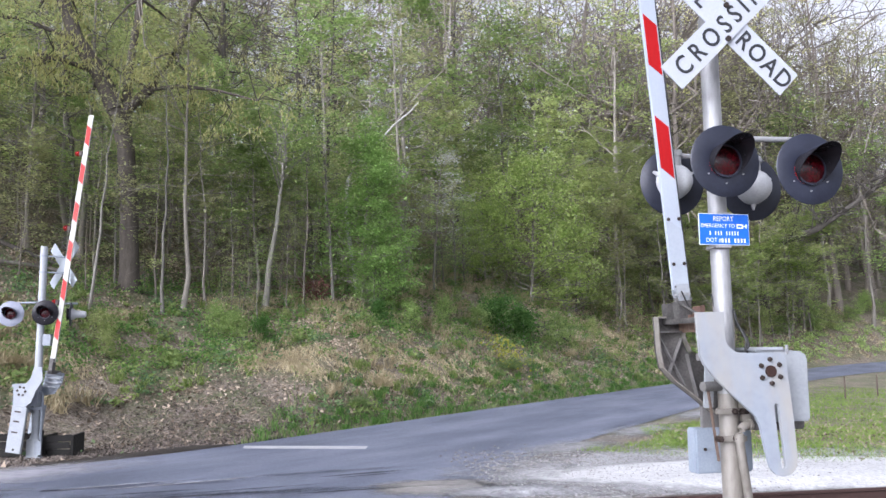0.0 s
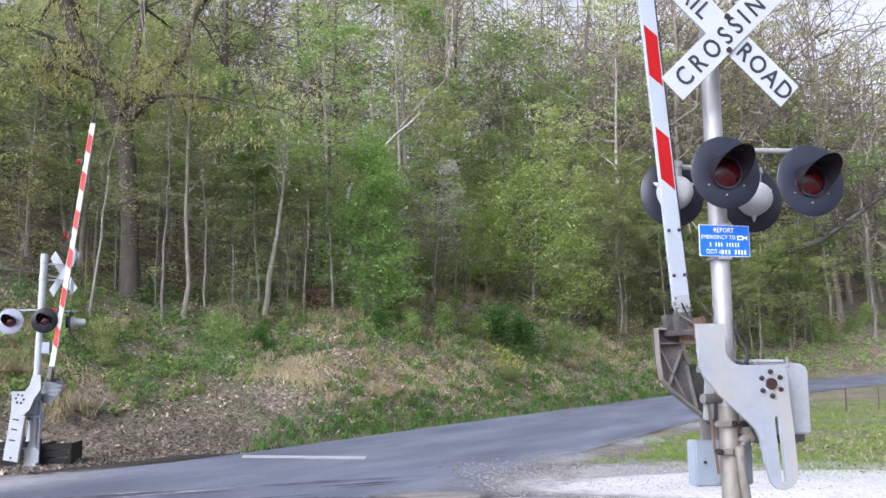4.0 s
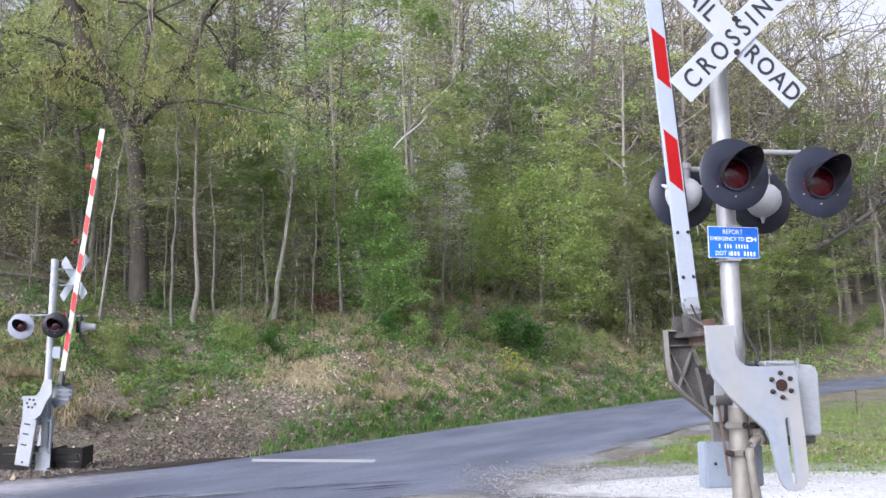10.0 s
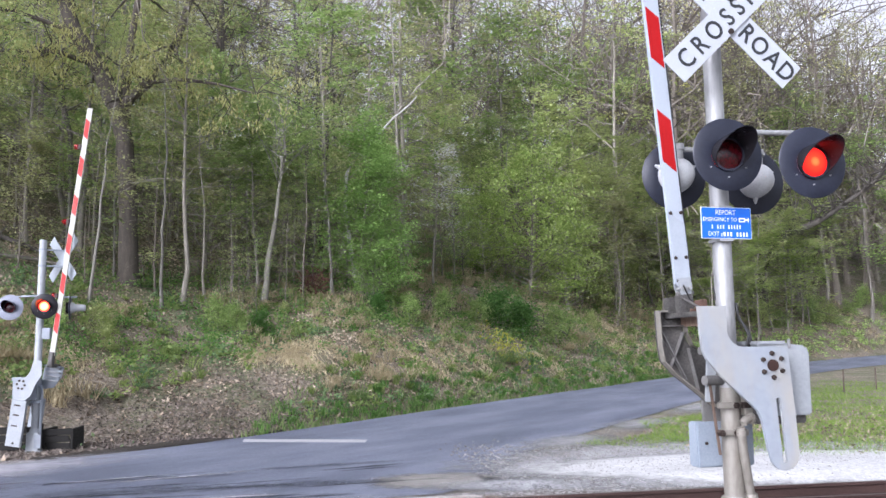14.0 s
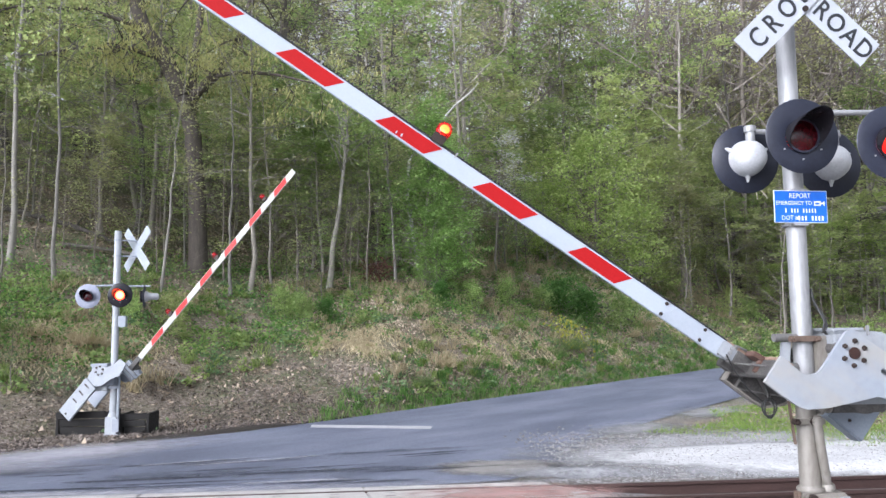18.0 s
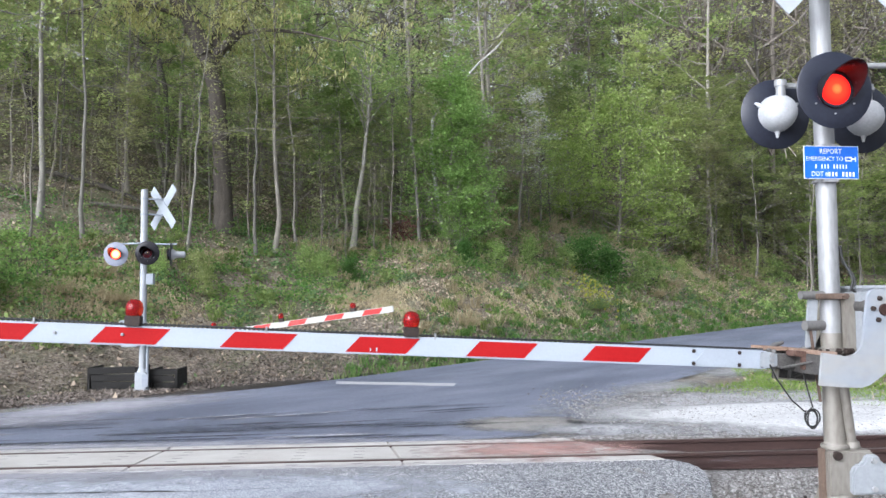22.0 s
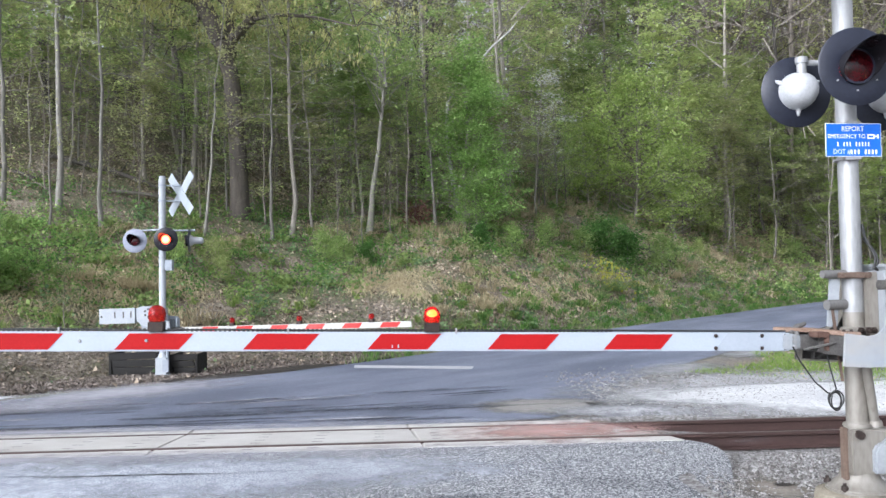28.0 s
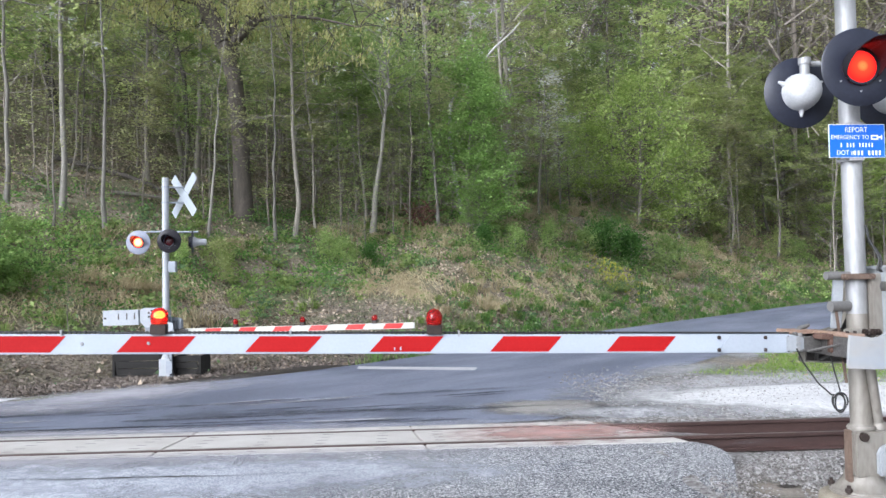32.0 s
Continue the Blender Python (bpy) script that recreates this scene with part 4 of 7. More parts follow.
def lamp_head(parent, m, disc_material, glow_material, hanger=True):
    """One flashing lamp: housing, background disc, visor, lens and the light inside; it faces -y. Returns the light."""
    bowl = Geo().lathe([(0.001, 0.175), (0.05, 0.17), (0.09, 0.152), (0.118, 0.115), (0.132, 0.07), (0.138, 0.03), (0.142, 0.0)])
    head = part("lamp_housing", bowl, M_CAST, parent, "silver lamp housing", m, smooth=50)
    for a in (25, 155, 270):
        c, s = math.cos(radians(a)), math.sin(radians(a))
        part("housing_lug", Geo().tube([(0.13 * c, 0.02, 0.13 * s), (0.185 * c, 0.015, 0.185 * s)], [0.024, 0.009], 8), M_CAST, head, smooth=40)
    disc = Geo().lathe([(0.12, -0.006), (0.261, -0.018), (0.268, -0.012), (0.261, -0.004), (0.12, 0.006)], 40)
    part("background_disc", disc, disc_material, head, "round background disc", smooth=50)
    hood = Geo()
    n, rows = 30, []
    for k in range(n + 1):
        a = radians(-50 + 280 * k / n)
        rows.append((a, 0.03 + 0.285 * max(0.0, (math.sin(a) + 0.77) / 1.77) ** 1.35))
    for r in (0.124, 0.120):
        hood.add([(r * math.cos(a), -0.014, r * math.sin(a)) for a, q in rows] + [((r + 0.085 * q) * math.cos(a), -q, (r + 0.085 * q) * math.sin(a) - 0.05 * q) for a, q in rows],
                 [(i, i + 1, i + n + 2, i + n + 1) for i in range(n)])
    k2 = 2 * (n + 1)
    hood.F += [(n + 1 + i, n + 2 + i, k2 + n + 2 + i, k2 + n + 1 + i) for i in range(n)]
    for a in (215, 270, 325):
        c, q = math.cos(radians(a)), math.sin(radians(a))
        part("disc_screw", Geo().tube([(0.165 * c, -0.022, 0.165 * q), (0.165 * c, -0.008, 0.165 * q)], 0.006, 6), M_GALV, head)
    part("visor", hood, M_VISOR, head, "black hooded visor", smooth=60)
    part("lens_ring", Geo().lathe([(0.109, -0.014), (0.109, -0.03), (0.123, -0.03), (0.123, -0.012)], 32), M_BLACK, head, smooth=50)
    part("lens", Geo().lathe([(0.001, -0.046), (0.04, -0.044), (0.08, -0.036), (0.110, -0.02)], 32), M_LENS, head, "dark red lens", smooth=60)
    light = part("lamp_light", Geo().lathe([(0.001, -0.046), (0.04, -0.044), (0.08, -0.036), (0.108, -0.022), (0.108, -0.018), (0.001, -0.018)], 32), glow_material, head, "glowing red light", smooth=60)
    if hanger:
        part("hanger", Geo().tube([(0, 0.09, 0.10), (0, 0.09, 0.20)], 0.035, 12).tube([(0, 0.09, 0.19), (0, 0.09, 0.235)], 0.045, 12), M_GALV, head, smooth=40)
    return light


def blade(parent, m, words, length=1.25, material=None):
    b = part("crossbuck_blade", Geo().box(-length / 2, length / 2, -0.004, 0.004, -0.114, 0.114), material or M_WHITE, parent, "white reflective blade with black capitals" if words else "plain white back of a blade", m, bevel=0.002)
    for w, x in words:
        part("lettering", lettering(w, 0.2, gap=1.5 if w == "CROSSING" else 1.14), M_LETTER, b, "black capitals " + w, Matrix.Translation((x, -0.0055, -0.004)) @ Matrix.Diagonal((0.86, 1, 1, 1)))
    return b


def rot2(p, deg):
    c, s = math.cos(radians(deg)), math.sin(radians(deg))
    return (p[0] * c - p[1] * s, p[0] * s + p[1] * c)


# near mast
mast = thing("crossing_signal", NEAR, "galvanised crossing signal mast with crossbuck, four lamps and a blue notice", "railway signal")
part("foundation", Geo().lathe([(0.001, 0.25), (0.27, 0.25), (0.305, 0.235), (0.315, 0.20), (0.33, -0.35)], 36, "z"), M_CONC, mast, "round concrete foundation", Matrix.Translation((0.02, 0.0, 0.0)), smooth=40)
part("pole_foot", Geo().tube([(0, 0, 0.6), (0, 0, 1.5)], [0.073, 0.071], 24), M_CREAM, mast, "rust-stained cream lower pole", smooth=40)
part("pole", Geo().lathe([(0.070, 1.4), (0.070, 1.6), (0.069, 4.38), (0.058, 4.42), (0.001, 4.43)], 28, "z"), M_GALV, mast, "galvanised steel pole", smooth=40)
base = part("base_casting", Geo().tube([(0, 0, 0.25), (0, 0, 0.28), (0, 0, 0.29), (0, 0, 0.35), (0, 0, 0.42)], [0.225, 0.225, 0.19, 0.135, 0.12], 20).box(-0.115, 0.2, -0.13, 0.03, 0.38, 0.69)
            .tube([(0, 0, 0.69), (0, 0, 0.73)], [0.105, 0.085], 20).tube([(0.11, -0.03, 0.69), (0.11, -0.03, 0.75)], [0.055, 0.045], 14), M_CREAM, mast, "cream stained cast junction base", bevel=0.012, smooth=40)
door = part("access_door", Geo().prism([(0.02, 0.40), (0.30, 0.40), (0.32, 0.43), (0.32, 0.55), (0.29, 0.60), (0.235, 0.61), (0.205, 0.67), (0.13, 0.67), (0.10, 0.61), (0.05, 0.60), (0.02, 0.55)], -0.185, -0.13), M_CASE, base, "grey cast access cover", bevel=0.012)
for z in (0.44, 0.63):
    part("cover_bolt", Geo().tube([(0.168, -0.205, z), (0.168, -0.18, z)], 0.02, 8), M_GALV, door)
part("edge_plate", Geo().box(-0.142, -0.112, -0.085, -0.02, 0.34, 0.70), M_RUSTY, base, "brown rusted edge plate", bevel=0.006)
part("plug", Geo().tube([(-0.06, -0.16, 0.66), (-0.06, -0.12, 0.66)], 0.03, 10), M_BOLT, base)
for x, y in ((-0.17, -0.12), (0.17, -0.12), (-0.17, 0.12), (0.17, 0.12)):
    part("anchor_bolt", Geo().tube([(x, y, 0.26), (x, y, 0.33)], 0.013, 8).tube([(x, y, 0.28), (x, y, 0.308)], 0.024, 6), M_BOLT, base)
part("conduit", Geo().tube([(0.11, -0.03, 0.70), (0.06, -0.085, 0.9), (0.03, -0.112, 1.02), (0.015, -0.115, 1.17), (0.018, -0.115, 1.215), (0.03, -0.115, 1.248), (0.055, -0.113, 1.27), (0.09, -0.108, 1.279), (0.16, -0.09, 1.28)], 0.032, 14).tube([(0.015, -0.115, 1.16), (0.016, -0.115, 1.20)], 0.041, 14).tube([(0.092, -0.108, 1.279), (0.112, -0.104, 1.28)], 0.041, 14), M_CREAM, mast, "cream stained conduit with a bent elbow", smooth=50)
for z, bolts in ((1.18, (-0.125, -0.01)), (1.375, (-0.005, 0.05, 0.085)), (1.76, (-0.115, 0.06))):
    g = Geo().tube([(0, 0, z - 0.022), (0, 0, z + 0.022)], 0.082, 24).box(-0.14, 0.085, -0.10, -0.065, z - 0.02, z + 0.02)
    c = part("pipe_clamp", g, M_CREAM if z < 1.4 else M_RUSTY, mast, "" if z < 1.4 else "brown rusted clamp", bevel=0.004, smooth=40)
    for x in bolts:
        part("clamp_bolt", Geo().tube([(x, -0.135, z), (x, -0.115, z), (x, -0.114, z), (x, -0.06, z)], [0.013, 0.013, 0.024, 0.024], 6), M_BOLT if z < 1.4 else M_RUSTY, c)
part("stay_strap", Geo().prism([(-0.19, 1.56), (-0.172, 1.56), (-0.112, 1.02), (-0.132, 1.02)], -0.06, -0.045), M_RUSTY, mast, "narrow brown stained strap", bevel=0.003)
part("control_cable", Geo().tube([(0.075, -0.02, 2.12), (0.085, -0.04, 2.0), (0.11, -0.07, 1.95), (0.135, -0.08, 1.90), (0.14, -0.09, 1.845), (0.12, -0.09, 1.81), (0.15, -0.08, 1.78)], 0.011, 8).tube([(0.06, -0.05, 2.06), (0.10, -0.06, 1.97), (0.12, -0.10, 1.88), (0.10, -0.10, 1.80)], 0.008, 8), M_CABLE, mast, "black cables looping into the case", smooth=60)
part("stub_pipe", Geo().tube([(-0.24, -0.05, 1.77), (-0.06, -0.02, 1.77)], 0.030, 14), M_RIB, mast, smooth=40)
part("stub_pipe", Geo().tube([(-0.22, -0.06, 1.555), (-0.07, -0.02, 1.555)], 0.036, 14), M_RIB, mast, smooth=40)
part("mount_strap", Geo().prism([(-0.20, 1.40), (-0.13, 1.40), (-0.10, 1.74), (-0.17, 1.74)], -0.03, 0.0), M_CASE, mast, bevel=0.004)
blade(mast, Matrix.Translation((0.0, -0.285, 4.24)) @ Matrix.Rotation(radians(44), 4, "Y"), [("RAIL", -0.40), ("ROAD", 0.40)], 1.33)
blade(mast, Matrix.Translation((0.0, -0.300, 4.24)) @ Matrix.Rotation(radians(-44.5), 4, "Y"), [("CROSSING", 0.0)], 1.29)
part("crossbuck_bracket", Geo().box(-0.10, 0.10, -0.278, -0.25, 4.08, 4.40).box(-0.03, 0.03, -0.25, 0.0, 4.22, 4.27).tube([(0, 0, 4.2), (0, 0, 4.29)], 0.09, 20), M_DARKIRON, mast, "dark mounting bracket", bevel=0.004)
for z in (4.11, 4.37):
    part("blade_bolt", Geo().tube([(0.0, -0.318, z), (0.0, -0.29, z)], 0.022, 10), M_BOLT, mast)
part("crossarm", Geo().tube([(-0.09, -0.20, 3.375), (0.575, -0.20, 3.385)], 0.021, 12).tube([(0, -0.2, 3.375), (0, 0, 3.375)], 0.03, 12), M_GALV, mast, "lamp crossarm pipe", smooth=40)
part("crossarm", Geo().tube([(-0.23, 0.22, 3.345), (0.515, 0.22, 3.32)], 0.021, 12).tube([(0, 0.22, 3.335), (0, 0, 3.335)], 0.03, 12), M_GALV, mast, "lamp crossarm pipe", smooth=40)
for z in (3.335, 3.375):
    part("crossarm_collar", Geo().tube([(0, 0, z - 0.05), (0, 0, z + 0.05)], 0.092, 24), M_GALV, mast, smooth=40)
LIGHT_A = lamp_head(mast, Matrix.Translation((-0.082, -0.30, 3.177)), M_BLACK, M_GLOW)
LIGHT_B = lamp_head(mast, Matrix.Translation((0.585, -0.30, 3.135)), M_BLACK, M_GLOW)
turned = Matrix.Rotation(math.pi, 4, "Z")
BACK_A = lamp_head(mast, Matrix.Translation((-0.21, 0.30, 3.145)) @ turned, M_BLACK, M_GLOW)
BACK_B = lamp_head(mast, Matrix.Translation((0.46, 0.30, 3.115)) @ turned, M_BLACK, M_GLOW)

# blue notice on the pole
notice = part("notice_plate", Geo().box(-0.1905, 0.1905, -0.003, 0.003, -0.1143, 0.1143), M_SIGNW, mast, "blue emergency notice with white words", Matrix.Translation((-0.011, -0.105, 2.708)) @ Matrix.Diagonal((1.05, 1, 1.03, 1)) @ Matrix.Rotation(radians(0.6), 4, "Y"), bevel=0.002)
part("notice_field", Geo().box(-0.186, 0.186, -0.0045, -0.003, -0.110, 0.110), M_BLUE, notice, "blue field")
for w, x, z, s in (("REPORT", -0.005, 0.075, 0.050), ("EMERGENCY TO", -0.048, 0.024, 0.041), ("DOT #", -0.082, -0.081, 0.046)):
    part("notice_words", lettering(w, s, 0.0008, bold=-0.004), M_SIGNW, notice, "white words " + w, Matrix.Translation((x, -0.006, z)) @ Matrix.Diagonal((0.85, 1, 1, 1)))
for k in range(11):
    if k not in (1, 5):
        part("number_bar", Geo().box(-0.112 + k * 0.021, -0.104 + k * 0.021, -0.0062, -0.0045, -0.043, -0.014), M_SIGNW, notice)
for k in range(8):
    if k != 3:
        part("number_bar", Geo().box(-0.022 + k * 0.024, -0.010 + k * 0.024, -0.0062, -0.0045, -0.097, -0.066), M_SIGNW, notice)
part("logo_shape", Geo().box(0.095, 0.135, -0.0062, -0.0045, 0.03, 0.04).box(0.095, 0.103, -0.0062, -0.0045, 0.008, 0.04).box(0.095, 0.135, -0.0062, -0.0045, 0.008, 0.016)
     .box(0.135, 0.143, -0.0062, -0.0045, 0.008, 0.04).box(0.143, 0.163, -0.0062, -0.0045, 0.02, 0.03).box(0.163, 0.171, -0.0062, -0.0045, 0.008, 0.04), M_SIGNW, notice, "plain white emblem")
for z in (0.118, -0.122):
    part("notice_strap", Geo().tube([(0, 0.105, z - 0.008), (0, 0.105, z + 0.008)], 0.082, 20).box(-0.05, 0.05, -0.002, 0.03, z - 0.01, z + 0.01), M_GALV, notice, smooth=40)

# gate mechanism case on the pole
case = thing("gate_mechanism", NEAR, "grey gate motor case clamped to the signal mast", "gate machine")
part("case_body", Geo().prism([(0.13, 1.30), (0.54, 1.30), (0.545, 1.76), (0.515, 1.80), (0.36, 1.815), (0.13, 1.80)], -0.19, 0.20), M_CASE, case, "grey metal case", bevel=0.014, smooth=40)
part("case_lid", Geo().box(0.12, 0.37, -0.20, 0.21, 1.80, 1.835), M_CASE, case, "grey lid", bevel=0.015)
part("gear_housing", Geo().tube([(0.36, -0.15, 1.40), (0.36, 0.2, 1.40)], 0.17, 28).box(0.12, 0.52, -0.14, 0.16, 1.24, 1.36), M_DARKIRON, case, "rounded dark gear housing", bevel=0.01, smooth=40)
part("case_bracket", Geo().box(0.06, 0.13, -0.10, 0.12, 1.30, 1.78), M_CREAM, case, "cream stained bracket", bevel=0.006)
part("lid_hasp", Geo().box(0.372, 0.388, -0.206, -0.18, 1.78, 1.85), M_GALV, case, bevel=0.003)
part("main_shaft", Geo().tube([(0.165, -0.30, 1.69), (0.145, 0.30, 1.69)], 0.045, 16), M_DARKIRON, case, "shaft", smooth=40)

# near gate: the arm, its two support arms, counterweight and lamps; drawn with the arm level, about its shaft
RAISED = 85.6
NEAR_HUB = NEAR @ Matrix.Translation((0.155, 0, 1.69)) @ Matrix.Rotation(radians(4.36), 4, "Z")
gate = thing("crossing_gate", NEAR_HUB, "striped red and white crossing gate arm with warning lamps", "gate")


def slotted(outline, hole, y0, y1):
    """A plate in x, z with a slot right through it. The last point of the outline and the first of the hole are joined by a cut."""
    g, n, k = Geo(), len(outline), len(hole)
    ring = list(range(n)) + [n - 1 + 1] + [n + 1 + (k - i) % k for i in range(k + 1)]
    pts = list(outline) + [outline[0]] + list(hole)
    m = len(pts)
    v = [(x, y, z) for y in (y0, y1) for x, z in pts]
    f = [tuple(ring), tuple(i + m for i in reversed(ring))]
    f += [(i, i + m, i + 1 + m, i + 1) for i in range(n)] + [(n + 1 + i, n + 1 + (i + 1) % k, m + n + 1 + (i + 1) % k, m + n + 1 + i) for i in range(k)]
    return g.add(v, f)


def arc(cx, cz, r, a0, a1, n=6):
    return [(cx + r * math.cos(radians(a0 + (a1 - a0) * i / n)), cz + r * math.sin(radians(a0 + (a1 - a0) * i / n))) for i in range(n + 1)]


UP = arc(0.044, -0.638, 0.115, 272, 357, 5) + [(0.147, -0.40), (0.128, -0.15), (0.116, 0.0)] + arc(0.045, 0.03, 0.073, 10, 85, 4) + [(-0.06, 0.105), (-0.22, 0.105)] \
    + arc(-0.245, 0.225, 0.118, 262, 184, 5) + [(-0.359, 0.392), (-0.578, 0.39), (-0.573, 0.24), (-0.560, 0.09), (-0.535, 0.03), (-0.43, -0.092), (-0.27, -0.235), (-0.155, -0.335), (-0.125, -0.40), (-0.09, -0.58)] + arc(0.044, -0.638, 0.117, 190, 262, 5)
SLOT = [(0.024, -0.69), (0.034, -0.70), (0.052, -0.70), (0.062, -0.69), (0.031, -0.262), (0.014, -0.25), (-0.005, -0.262)]
plate = part("support_arm", slotted([rot2(p, RAISED) for p in UP], [rot2(p, RAISED) for p in SLOT], -0.328, -0.303), M_PLATE, gate, "grey steel support arm with a long slot and brown stains")
hx, hz = rot2((-0.018, -0.026), RAISED)
part("hub", Geo().tube([(hx, -0.345, hz), (hx, -0.30, hz)], [0.040, 0.043], 20), M_HUB, plate, "rusty hub", smooth=40)
for k in range(6):
    a = radians(92 + 60 * k)
    bx, bz = rot2((0.084 * math.cos(a) - 0.018, 0.084 * math.sin(a) - 0.026), RAISED)
    part("hub_bolt", Geo().tube([(bx, -0.352, bz), (bx, -0.338, bz), (bx, -0.30, bz)], [0.012, 0.0185, 0.0185], 6), M_BOLT, plate)
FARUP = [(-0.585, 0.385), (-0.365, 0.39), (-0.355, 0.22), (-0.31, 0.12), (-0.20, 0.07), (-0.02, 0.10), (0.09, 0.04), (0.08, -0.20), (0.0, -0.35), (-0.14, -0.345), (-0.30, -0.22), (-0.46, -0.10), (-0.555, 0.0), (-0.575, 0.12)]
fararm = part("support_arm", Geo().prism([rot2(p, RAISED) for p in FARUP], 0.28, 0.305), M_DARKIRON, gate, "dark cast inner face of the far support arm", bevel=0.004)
ribs = Geo()
for a, b in (((-0.58, 0.27), (-0.36, 0.27)), ((-0.56, 0.24), (-0.36, -0.14)), ((-0.37, 0.22), (-0.49, -0.05)), ((-0.33, 0.10), (-0.26, -0.22)), ((-0.12, 0.06), (-0.04, -0.3))):
    a, b = Vector(rot2(a, RAISED)), Vector(rot2(b, RAISED))
    d = (b - a).normalized() * 0.0048
    ribs.prism([(a.x - d.y, a.y + d.x), (b.x - d.y, b.y + d.x), (b.x + d.y, b.y - d.x), (a.x + d.y, a.y - d.x)], 0.24, 0.28)
part("rib", ribs, M_RIB, fararm, "cast stiffening ribs")
rim = [rot2(p, RAISED) for p in FARUP]
edge_ = Geo()
inner = [(x * 0.972 - 0.006, z * 0.962 + 0.003) for x, z in FARUP]
edge_.prism(rim, 0.215, 0.28)
edge_.F = edge_.F[2:]
inner = [rot2(p, RAISED) for p in inner]
k0 = len(edge_.V)
edge_.add([(x, y, z) for y in (0.215, 0.28) for x, z in inner], [])
n_ = len(rim)
edge_.F += [(i, (i + 1) % n_, k0 + (i + 1) % n_, k0 + i) for i in range(n_)] + [(k0 + i, k0 + (i + 1) % n_, k0 + n_ + (i + 1) % n_, k0 + n_ + i) for i in range(n_)]
# cream paints in the light that the flange's edge catches
part("flange", edge_, M_CREAM, fararm, "worn iron flange, cream for its lit edge")
weight = part("counterweight", Geo().prism([rot2(p, RAISED) for p in ((-0.285, -0.46), (0.20, -0.46), (0.20, -0.80), (-0.285, -0.80))], 0.27, 0.40), M_SLATE, gate, "blue-grey box counterweight", bevel=0.012)
for p in ((-0.21, -0.62), (-0.05, -0.62)):
    bx, bz = rot2(p, RAISED)
    part("weight_bolt", Geo().tube([(bx, 0.258, bz), (bx, 0.275, bz)], 0.012, 8), M_BOLT, weight)
part("weight_link", Geo().prism([rot2(p, RAISED) for p in ((-0.2, -0.2), (-0.05, -0.2), (-0.05, -0.5), (-0.2, -0.5))], 0.30, 0.34), M_RIB, gate, bevel=0.004)
ARM_Z, ARM_Y = -0.41, 0.084
tip = -7.3
part("arm_board", Geo().box(tip, -0.615, ARM_Y - 0.016, ARM_Y + 0.016, ARM_Z - 0.0645, ARM_Z + 0.0645), M_ARMW, gate, "white reflective gate arm", bevel=0.004)
for k in range(7):
    s0 = -1.502 - k * 0.8128
    s1 = s0 - 0.4045
    pts = [(s1 - 0.046, -1), (s0 - 0.046, -1), (s0 + 0.046, 1), (s1 + 0.046, 1)]
    for y in (ARM_Y - 0.0172, ARM_Y + 0.0172):
        part("red_stripe", Geo().add([(x, y + q, ARM_Z + sg * 0.052) for q in (-0.0012, 0.0012) for x, sg in pts],
             [(0, 1, 2, 3), (4, 7, 6, 5), (0, 4, 5, 1), (1, 5, 6, 2), (2, 6, 7, 3), (3, 7, 4, 0)]), M_RED, gate, "red reflective stripe")
part("splice_plate", Geo().prism([(-1.16, ARM_Z - 0.063), (-0.602, ARM_Z - 0.063), (-0.602, ARM_Z + 0.063), (-1.06, ARM_Z + 0.063)], ARM_Y - 0.0225, ARM_Y - 0.0165), M_SPLICE, gate, "grey-white splice plate", bevel=0.0015)
for x in (-1.147, -0.807, -0.635):
    for z in (-0.043, 0.043):
        part("splice_bolt", Geo().tube([(x, ARM_Y - 0.036, ARM_Z + z), (x, ARM_Y - 0.028, ARM_Z + z), (x, ARM_Y - 0.02, ARM_Z + z)], [0.008, 0.0145, 0.0145], 6), M_BOLT, gate)
for x, z in ((-5.42, 0.002), (-5.005, 0.006)):
    part("arm_bolt", Geo().tube([(x, ARM_Y - 0.026, ARM_Z + z), (x, ARM_Y - 0.012, ARM_Z + z)], [0.009, 0.014], 8), M_GALV, gate)
part("arm_tag", Geo().box(-3.415, -3.408, ARM_Y - 0.0205, ARM_Y - 0.0185, ARM_Z - 0.042, ARM_Z - 0.022).box(-3.375, -3.366, ARM_Y - 0.0205, ARM_Y - 0.0185, ARM_Z - 0.042, ARM_Z - 0.018), M_ARMW, gate, "two pale scratches on the red")
# clevis and breakaway bracket at the root of the arm
for y in (ARM_Y - 0.038, ARM_Y + 0.026):
    part("clevis_cheek", Geo().prism([(-0.655, ARM_Z - 0.05), (-0.60, ARM_Z - 0.056), (-0.53, ARM_Z - 0.04), (-0.51, ARM_Z - 0.01), (-0.53, ARM_Z + 0.045), (-0.60, ARM_Z + 0.060), (-0.655, ARM_Z + 0.05)], y, y + 0.012), M_CASE, gate, "grey galvanised clevis", bevel=0.003)
for z in (-0.034, 0.0, 0.036):
    part("clevis_bolt", Geo().tube([(-0.575, ARM_Y - 0.056, ARM_Z + z), (-0.575, ARM_Y + 0.05, ARM_Z + z)], 0.010, 8).tube([(-0.575, ARM_Y - 0.054, ARM_Z + z), (-0.575, ARM_Y - 0.040, ARM_Z + z)], 0.017, 6), M_GALV, gate)
